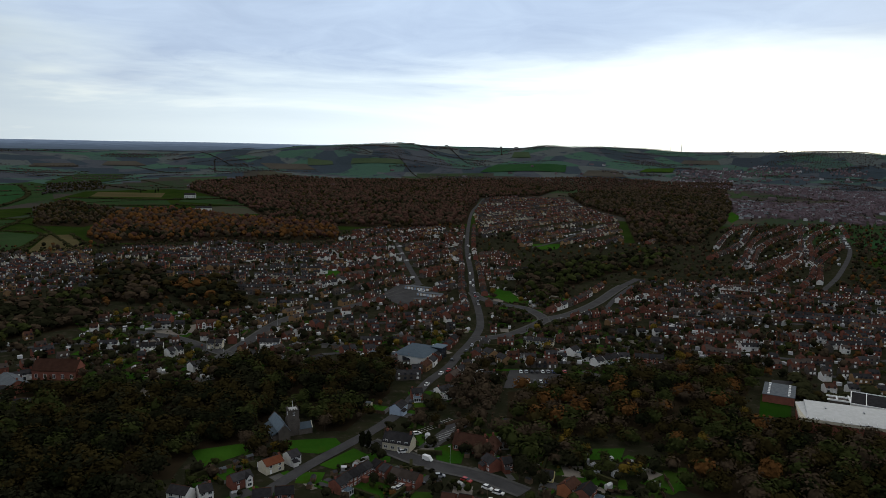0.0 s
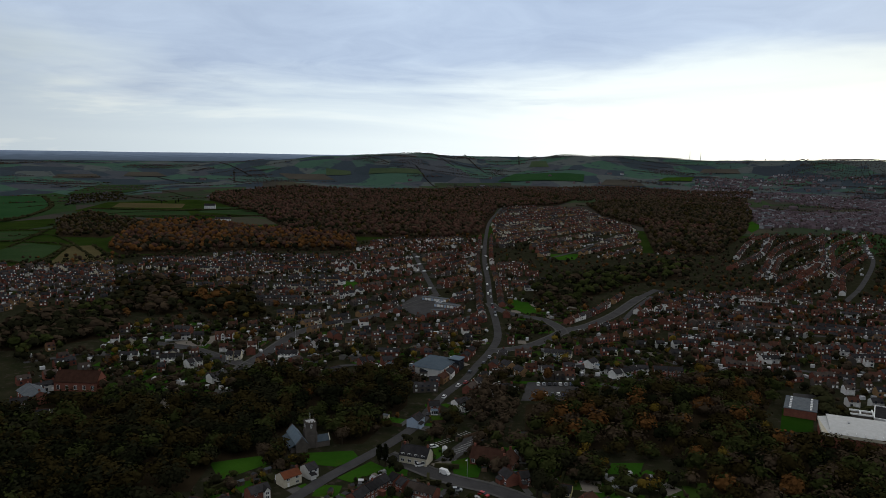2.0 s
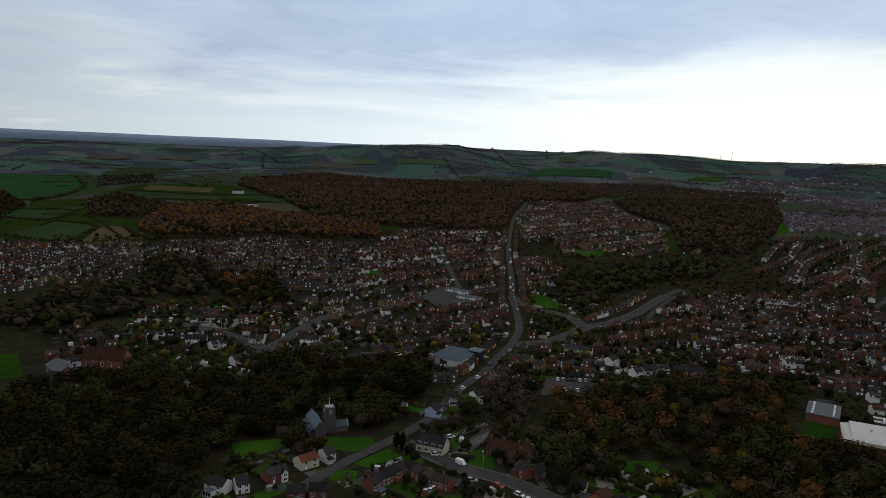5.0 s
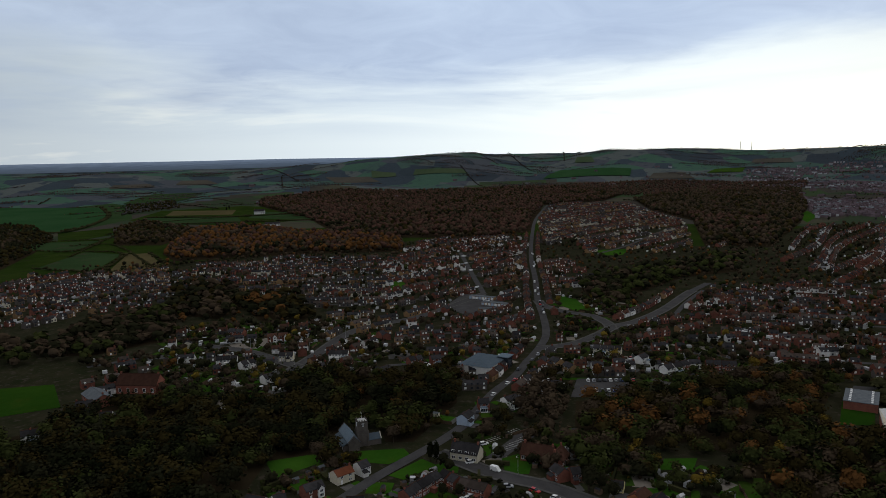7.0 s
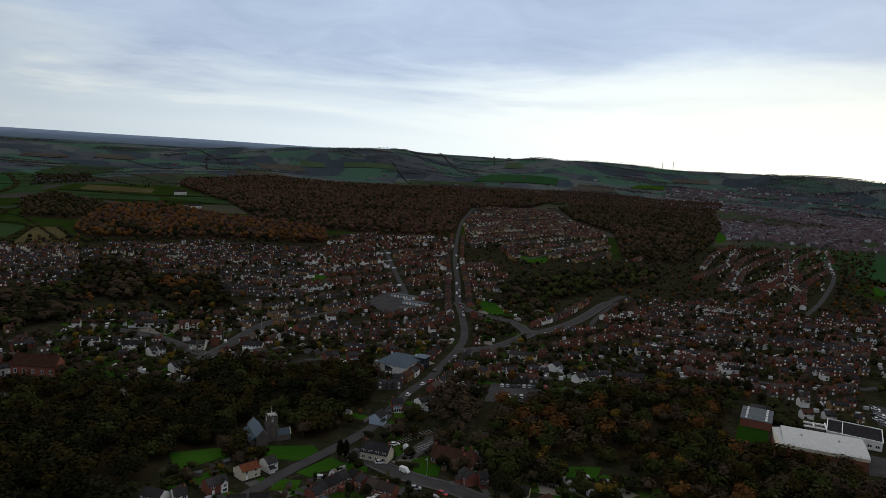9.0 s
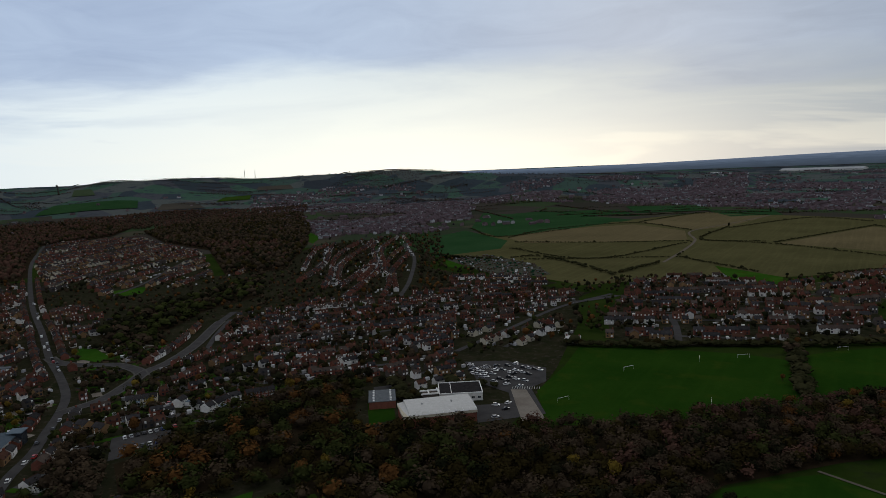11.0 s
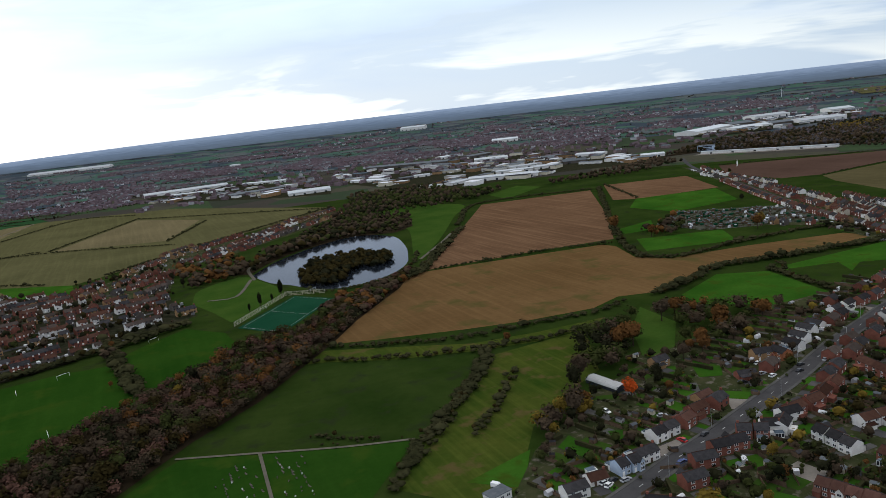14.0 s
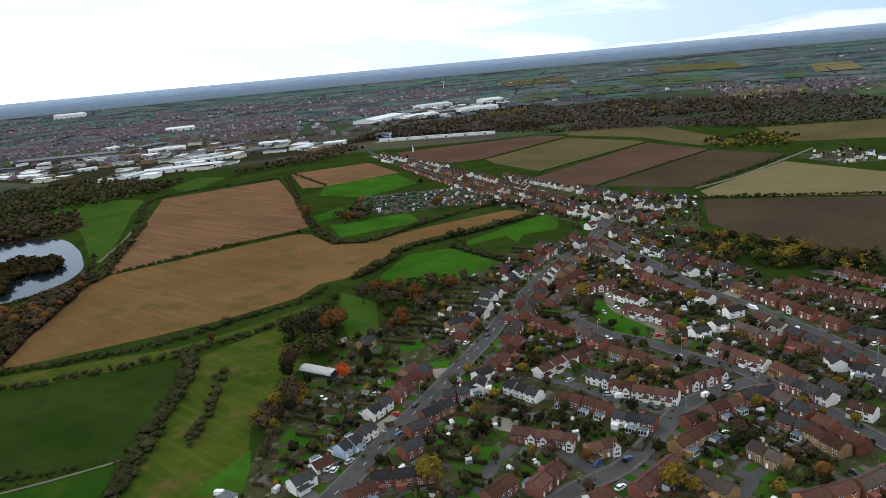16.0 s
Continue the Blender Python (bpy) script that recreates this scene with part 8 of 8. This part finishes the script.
for i in range(4):
    for x0, y0 in ((-2.2 + i * 1.15, -2.2), (-2.2 + i * 1.15, 1.9), (-2.2, -2.2 + i * 1.15), (1.9, -2.2 + i * 1.15)):
        m = Mesh()
        m.box(x0, x0 + 0.6, y0, y0 + 0.3, 10.9, 11.4)
        part("merlon", m, "wall_s", top)
m = Mesh()
m.box(-2.2, 2.2, -2.2, 2.2, 10.6, 10.9)
part("parapet", m, "wall_s", top)
m = Mesh()
m.solid([(-1.9, -1.9, 10.92), (1.9, -1.9, 10.92), (1.9, 1.9, 10.92), (-1.9, 1.9, 10.92), (0, 0, 11.7)], [(0, 1, 4), (1, 2, 4), (2, 3, 4), (3, 0, 4)])
part("tower_roof", m, "roof_w", top, "pale lead tower roof")
m = Mesh()
m.tube(0, 0, 11.5, 14.6, 0.09, 0.05, 6)
part("flagpole", m, "white", top)
for a in range(4):
    o = new("belfry_opening", window_mesh(0.8, 1.6))
    o.parent = top
    o.matrix_basis = pose(0, 0, 0, 0, 0, 90 * a) @ pose(0, -2.1, 8.6)
m = Mesh()
prism(m, -5.5, 10.5, 2.4, -0.3, 3.9, 6.5)
part("nave_wall", m, "wall_s", top).matrix_basis = pose(0, 4.85, 0)
m = Mesh()
gable_roof(m, -5.7, 10.7, 2.4, 3.9, 6.5, 0.2, 0.18)
part("nave_roof", m, "roof_b", top, "blue-grey slate nave roof").matrix_basis = pose(0, 4.85, 0)
for px in (-5.7, 10.5):
    m = Mesh()
    gable_roof(m, px - 0.15, px + 0.25, 2.4, 4.2, 6.8, 0.2, 0.18)
    part("gable_coping", m, "wall_s", top).matrix_basis = pose(0, 4.85, 0)
m = Mesh()
m.box(-4.0, 9.5, 7.26, 9.2, -0.3, 2.3)
part("aisle_wall", m, "wall_s", top)
m = Mesh()
m.solid([(-4.2, 7.27, 3.6), (9.7, 7.27, 3.6), (9.7, 9.6, 2.25), (-4.2, 9.6, 2.25), (-4.2, 7.27, 3.4), (9.7, 7.27, 3.4), (9.7, 9.6, 2.05), (-4.2, 9.6, 2.05)], [(0, 1, 2, 3), (7, 6, 5, 4), (3, 2, 6, 7), (0, 3, 7, 4), (1, 5, 6, 2)])
part("aisle_roof", m, "roof_b", top, "blue-grey slate aisle roof")
for i in range(5):
    o = new("window", window_mesh(0.9, 1.4))
    o.parent = top
    o.matrix_basis = pose(-2.6 + i * 2.7, 9.2, 0.6, 0, 0, 180)
m = Mesh()
prism(m, 0, 5.6, 1.9, -0.3, 2.6, 4.6)
part("transept_wall", m, "wall_s", top).matrix_basis = pose(-0.4, -2.1, 0, 0, 0, -90)
m = Mesh()
gable_roof(m, 0, 5.5, 1.9, 2.6, 4.6, 0.2, 0.15)
part("transept_roof", m, "roof_b", top, "blue-grey slate roof").matrix_basis = pose(-0.4, -2.1, 0, 0, 0, -90)
m = Mesh()
gable_roof(m, 5.45, 5.75, 1.9, 2.75, 4.75, 0.25, 0.18)
part("gable_coping", m, "wall_c", top, "pale stone gable coping").matrix_basis = pose(-0.4, -2.1, 0, 0, 0, -90)
tagged(top, "old stone church with a square tower and slate roofs", "church")

gabled("brick_church", -403, -8, 62, 22, 10, 5, 9.5, "r", "n", "tall red-brick church with a steep brown roof", "church", 5, 1)
gabled("parish_hall", -392, -28, 20, 18, 10, 4, 6.5, "r", "g", "low brick hall with a pale grey roof", "hall", 4, 1)
gabled("pub", -253, 112.5, 44, 11.5, 7, 3.7, 6.6, "c", "d", "cream-walled pub with a dark tiled roof", "pub", 4, 2)
gabled("inn", -240, 138, 42, 13, 7.5, 3.0, 6.4, "r", "n", "brick inn under a broad brown roof", "inn", 5, 1)
gabled("inn", -234, 143, 130, 9, 6.5, 3.0, 6.0, "r", "n", "brick inn under a broad brown roof", "inn", 3, 1)
gabled("farmhouse", -1566, 223, 75, 22, 9, 7, 10.5, "w", "d", "white farmhouse standing alone among fields", "farmhouse", 5, 2)
gabled("farm_barn", -1290, 205, 80, 26, 10, 4.5, 7, "w", "d", "long pale farm building beside the wood", "barn", 5, 1)
gabled("pavilion", -183.5, 466, 20, 10, 7, 3.6, 5.2, "s", "w", "small store with a white curved roof", "store", 3, 1)

# ---- polytunnel among the back gardens ----
top = new("polytunnel")
top.matrix_basis = pose(159, 257, 0, 0, 0, 99)
m = Mesh()
n = 9
arc = [(3.3 * math.cos(math.pi * i / n), 1.6 + 1.7 * math.sin(math.pi * i / n)) for i in range(n + 1)]
for (ya, za), (yb, zb) in zip(arc, arc[1:]):
    m.solid([(-9.5, ya, za), (9.5, ya, za), (9.5, yb, zb), (-9.5, yb, zb)], [(0, 1, 2, 3)])
part("cover", m, "roof_w", top, "white ribbed plastic cover")
for k in range(8):
    x = -9.6 + k * 19.2 / 7
    m = Mesh()
    for (ya, za), (yb, zb) in zip(arc, arc[1:]):
        m.solid([(x - 0.1, ya * 1.02, za + 0.05), (x + 0.1, ya * 1.02, za + 0.05), (x + 0.1, yb * 1.02, zb + 0.05), (x - 0.1, yb * 1.02, zb + 0.05)], [(0, 1, 2, 3)])
    part("hoop", m, "steel", top)
# dark sheets fill the open sides to stand for the shade within
m = Mesh()
m.box(-9.4, 9.4, -3.3, -3.2, 0, 1.65)
m.box(-9.4, 9.4, 3.2, 3.3, 0, 1.65)
m.box(-9.5, -9.4, -3.2, 3.2, 0, 2.9)
m.box(9.4, 9.5, -3.2, 3.2, 0, 2.9)
part("side", m, "glass", top, "dark sheets in place of shaded open sides")
tagged(top, "white-covered polytunnel among gardens", "polytunnel")

# ---- goals, pitch lines and fence ----
goal_first = None
for x, y, a in ((-52, 378, 30), (-74, 467, 30), (-22, 507, 35), (-75, 371, 100), (-144, 346, 60), (-97, 452, 100), (-130, 415, 60), (55, 530, 40), (100, 560, 40)):
    if goal_first is None:
        goal_first = new("goal")
        for px in (-3.66, 3.66):
            m = Mesh()
            m.tube(px, 0, 0, 2.44, 0.06, 0.06, 6)
            part("post", m, "white", goal_first)
        m = Mesh()
        m.box(-3.72, 3.72, -0.06, 0.06, 2.44, 2.56)
        part("crossbar", m, "white", goal_first)
        tagged(goal_first, "white football goal frame on grass", "goal", "football goals")
        goal_first.matrix_basis = pose(x, y, 0.1, 0, 0, a)
    else:
        copy_thing(goal_first, pose(x, y, 0.1, 0, 0, a))

# white lines of the artificial pitch
m = Mesh()
corner = [Vector(c) for c in ((34.5, 495, 0.37), (54.5, 463, 0.37), (103.5, 523, 0.37), (83.5, 553, 0.37))]
middle_line = ((corner[0] + corner[3]) / 2, (corner[1] + corner[2]) / 2)
for a, b in [(corner[i], corner[(i + 1) % 4]) for i in range(4)] + [middle_line]:
    d = (b - a).normalized() * 0.08
    n = Vector((-d.y, d.x, 0))
    m.face([tuple(v) for v in (a - n - d, b - n + d, b + n + d, a + n - d)])
tagged(part("pitch_marking", m, "mark"), "white painted lines on the artificial pitch", "pitch marking", kind="structure")

# fence along the sports pitch
top = new("mesh_fence")
fa, fb, fc = Vector((30, 502, 0)), Vector((79, 564, 0)), Vector((106, 547, 0))
for a, b in ((fa, fb), (fb, fc)):
    n = int((b - a).length / 4)
    for i in range(n + 1):
        p = a.lerp(b, i / n)
        m = Mesh()
        m.tube(0, 0, 0, 3.2, 0.14, 0.12, 6)
        part("post", m, "wall_c", top).matrix_basis = pose(p.x, p.y, 0)
    d = (b - a)
    m = Mesh()
    for z in (0.4, 1.4, 2.4, 3.1):
        m.box(0, d.length, -0.05, 0.05, z, z + 0.14)
    part("rail", m, "wall_c", top).matrix_basis = pose(a.x, a.y, 0, 0, 0, math.degrees(math.atan2(d.y, d.x)))
tagged(top, "tall pale fence along the artificial pitch", "fence")

# vehicles along the older village's main road
road_rng = random.Random(77)
for i, (x, y, dx, dy, wd, nm) in enumerate(ROADS):
    if nm == "main_road" and x < -280 and x > -800 and road_rng.random() < 0.2:
        s = road_rng.choice((-1.2, 1.2, 2.6))
        car(x + dy * s, y - dx * s, math.degrees(math.atan2(dy, dx)), road_rng.choice("wwwskkr"), road_rng.random() < 0.15)

# ---- glazed office block at the end of the long shed ----
top = new("office_block")
top.matrix_basis = pose(972, 1050, 0, 0, 0, -60)
m = Mesh()
m.box(-14, 14, -8, 8, -0.3, 10)
part("wall", m, "wall_l", top, "pale blue-green cladding")
m = Mesh()
m.box(-14.4, 14.4, -8.4, 8.4, 10, 10.6)
part("flat_roof", m, "roof_g", top)
for level in (1.2, 4.4, 7.4):
    m = Mesh()
    m.box(-13, 13, -8.15, -8, level, level + 1.7)
    part("window_band", m, "glass", top)
tagged(top, "pale blue-green office block with window bands", "office block")

# ---- street lamps ----
LAMP = [None]


def street_lamp(x, y, angle):
    m4 = pose(x, y, 0.3, 0, 0, angle)
    if LAMP[0]:
        return copy_thing(LAMP[0], m4)
    top = new("street_lamp")
    m = Mesh()
    m.tube(0, 0, -0.3, 7.5, 0.09, 0.06, 6)
    part("pole", m, "steel", top)
    m = Mesh()
    m.box(0, 1.3, -0.04, 0.04, 7.4, 7.5)
    part("arm", m, "steel", top)
    m = Mesh()
    m.box(0.9, 1.6, -0.12, 0.12, 7.3, 7.45)
    part("lantern", m, "white", top)
    LAMP[0] = tagged(top, "grey steel street lamp beside the road", "street lamp", "street lamps")
    top.matrix_basis = m4
    return top


for i, (x, y, dx, dy, wd, nm) in enumerate(ROADS):
    if i % 6 == 0 and wd > 5.5 and math.hypot(x, y) < 480:
        s = 1 if (i // 6) % 2 else -1
        street_lamp(x + dy * s * (wd / 2 + 0.8), y - dx * s * (wd / 2 + 0.8), math.degrees(math.atan2(dx * s, -dy * s)))

# ---- distance: masts, tree belts, farms, far towns ----
for x, y, h in ((-2290, 2230, 34), (-2262, 2262, 34), (-2205, 2560, 20)):
    top = new("radio_mast")
    m = Mesh()
    m.tube(0, 0, -5, h, 1.3, 0.8, 6)
    part("mast", m, "steel", top)
    top.matrix_basis = pose(x, y, ground_z(x, y))
    tagged(top, "thin grey radio mast on the skyline", "mast", "masts")
top = new("wind_turbine")
m = Mesh()
m.tube(0, 0, -5, 62, 2.4, 1.4, 8)
part("tower", m, "sheet", top)
for k in range(3):
    m = Mesh()
    m.solid([(-1.5, 0, 0), (1.5, 0, 0), (0.3, 0, 32), (-0.3, 0, 32), (0, 0.8, 0)], [(0, 1, 2, 3), (0, 3, 4), (1, 4, 2), (3, 2, 4)])
    part("blade", m, "sheet", top).matrix_basis = pose(0, -2, 62, 0, 120 * k + 15, 0)
top.matrix_basis = pose(2460, 2196, ground_z(2460, 2196), 0, 0, -48) @ Matrix.Scale(0.5, 4)
tagged(top, "white three-bladed wind turbine far off", "wind turbine")
top = new("chapel")
m = Mesh()
m.tube(0, 0, 0, 9, 2.2, 2.0, 4)
m.tube(0, 0, 9, 17, 2.1, 0.05, 4)
part("spire", m, "white", top)
top.matrix_basis = pose(803, 810, 0) @ Matrix.Scale(0.6, 4)
tagged(top, "small white spire standing above roofs", "spire")

for a0, a1, r0, r1 in ((-40, -31.5, 2720, 3120), (-56.5, -52.8, 2930, 3060), (-49, -45, 2780, 2960), (-71.5, -69, 2700, 2850), (-64, -58, 2280, 2440), (-52, -46, 2230, 2420),
                       (-80, -74, 2480, 2640), (-91, -85, 2230, 2330), (-68, -65, 2650, 2780), (-61, -59, 2640, 2800), (-88, -82, 2900, 3050), (-44, -41.5, 2450, 2620)):
    rim = []
    for k in range(14):
        a, wob = k * math.tau / 14, 0.85 + 0.35 * noise.noise((k * 1.3, a0, r0 * 0.01))
        az, r = radians((a0 + a1) / 2 + (a1 - a0) / 2 * wob * math.cos(a)), (r0 + r1) / 2 + (r1 - r0) / 2 * wob * math.sin(a)
        rim.append((CX + r * math.sin(az), CY + r * math.cos(az)))
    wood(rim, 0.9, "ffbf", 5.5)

rng = random.Random(12)
belts = []
for k in range(330):
    az, r = radians(rng.uniform(-108, 100)), 1650 + 2600 * rng.random() ** 1.1
    x, y = CX + r * math.sin(az), CY + r * math.cos(az)
    turn = rng.choice((az + math.pi / 2, az + math.pi / 2, az)) + rng.uniform(-0.5, 0.5)
    step = 2.6 + r * 0.0018
    run = rng.randrange(14, 64)
    for i in range(run):
        px, py = x + i * step * math.sin(turn), y + i * step * math.cos(turn)
        if math.hypot(px - CX, py - CY) > 1600 and math.hypot(px, py) < 4200 and free(px, py):
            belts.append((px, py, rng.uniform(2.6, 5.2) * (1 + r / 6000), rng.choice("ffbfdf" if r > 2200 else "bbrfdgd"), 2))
for k in range(110):
    az, r = radians(rng.uniform(-100, -28)), rng.uniform(2150, 3100)
    x, y = CX + r * math.sin(az), CY + r * math.cos(az)
    turn = az + math.pi / 2 + rng.uniform(-0.35, 0.35)
    wide = rng.choice((1, 1, 2, 4))
    for i in range(rng.randrange(10, 34)):
        for j in range(wide):
            px, py = x + i * 6 * math.sin(turn) + rng.uniform(-4, 4) * wide, y + i * 6 * math.cos(turn) + rng.uniform(-4, 4) * wide
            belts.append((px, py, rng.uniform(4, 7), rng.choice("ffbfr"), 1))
scatter_trees("tree_belts", belts, "distant hedgerow trees and small copses", "trees", 1.7)
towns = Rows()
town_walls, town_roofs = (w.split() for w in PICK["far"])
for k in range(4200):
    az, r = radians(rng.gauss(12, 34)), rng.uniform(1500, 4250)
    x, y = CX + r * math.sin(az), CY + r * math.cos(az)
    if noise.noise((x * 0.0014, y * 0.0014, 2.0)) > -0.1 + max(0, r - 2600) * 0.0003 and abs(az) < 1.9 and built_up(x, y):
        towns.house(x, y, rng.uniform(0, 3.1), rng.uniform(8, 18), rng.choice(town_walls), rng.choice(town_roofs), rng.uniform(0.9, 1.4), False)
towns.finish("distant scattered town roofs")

# the hazy last miles: haze painted on a plain glowing band under the skyline
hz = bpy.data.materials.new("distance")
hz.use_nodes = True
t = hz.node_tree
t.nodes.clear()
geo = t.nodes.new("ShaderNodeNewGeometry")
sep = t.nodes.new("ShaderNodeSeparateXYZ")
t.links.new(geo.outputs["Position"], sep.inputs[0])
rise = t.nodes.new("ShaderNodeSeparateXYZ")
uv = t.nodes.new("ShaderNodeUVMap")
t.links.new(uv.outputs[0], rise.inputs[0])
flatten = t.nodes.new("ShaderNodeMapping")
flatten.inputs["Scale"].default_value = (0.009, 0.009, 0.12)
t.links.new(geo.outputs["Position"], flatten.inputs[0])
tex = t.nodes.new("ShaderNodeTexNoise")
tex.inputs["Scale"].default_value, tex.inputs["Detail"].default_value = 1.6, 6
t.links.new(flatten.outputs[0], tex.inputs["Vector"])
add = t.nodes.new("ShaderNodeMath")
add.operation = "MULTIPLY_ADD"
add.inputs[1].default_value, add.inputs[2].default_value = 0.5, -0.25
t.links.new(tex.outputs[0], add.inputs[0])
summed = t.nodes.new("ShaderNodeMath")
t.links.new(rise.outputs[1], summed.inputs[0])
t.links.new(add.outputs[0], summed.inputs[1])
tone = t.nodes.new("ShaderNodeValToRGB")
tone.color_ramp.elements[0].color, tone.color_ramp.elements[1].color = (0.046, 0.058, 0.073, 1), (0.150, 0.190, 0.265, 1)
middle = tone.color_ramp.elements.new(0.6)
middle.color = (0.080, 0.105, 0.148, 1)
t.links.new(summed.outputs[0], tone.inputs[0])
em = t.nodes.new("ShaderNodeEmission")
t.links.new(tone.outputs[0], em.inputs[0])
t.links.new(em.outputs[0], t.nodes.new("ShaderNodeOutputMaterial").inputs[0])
MATS["distance"] = hz
m = Mesh()
R = 4300


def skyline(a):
    """Height of the band's top by azimuth: lower beyond the western hills, level with the eye over the eastern plain.
    """
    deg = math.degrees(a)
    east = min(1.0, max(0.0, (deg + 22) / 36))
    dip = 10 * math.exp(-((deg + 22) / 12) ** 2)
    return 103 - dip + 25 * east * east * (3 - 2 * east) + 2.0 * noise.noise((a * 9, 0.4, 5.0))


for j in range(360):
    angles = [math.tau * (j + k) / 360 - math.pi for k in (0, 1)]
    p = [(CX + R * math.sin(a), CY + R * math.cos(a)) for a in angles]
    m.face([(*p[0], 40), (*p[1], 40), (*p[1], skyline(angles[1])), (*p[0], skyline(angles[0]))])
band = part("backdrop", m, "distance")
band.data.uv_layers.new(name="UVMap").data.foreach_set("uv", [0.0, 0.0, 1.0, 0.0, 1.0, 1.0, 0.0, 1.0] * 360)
tagged(band, "glowing band painted as hazy blue distance below the skyline", "backdrop", kind="structure")

# site cabin and yard by the meadow
top = new("site_cabin")
top.matrix_basis = pose(73, 201, 0.2, 0, 0, 12)
m = Mesh()
m.box(-4.2, 4.2, -2.6, 2.6, -0.2, 2.6)
part("wall", m, "wall_w", top)
m = Mesh()
m.box(-4.4, 4.4, -2.8, 2.8, 2.6, 2.8)
part("flat_roof", m, "roof_g", top)
for i in range(3):
    o = new("window", window_mesh(1.5, 1.15))
    o.parent = top
    o.matrix_basis = pose(-2.6 + 2.6 * i, -2.6, 0.9)
tagged(top, "pale flat-roofed cabin in a gravel yard", "cabin")
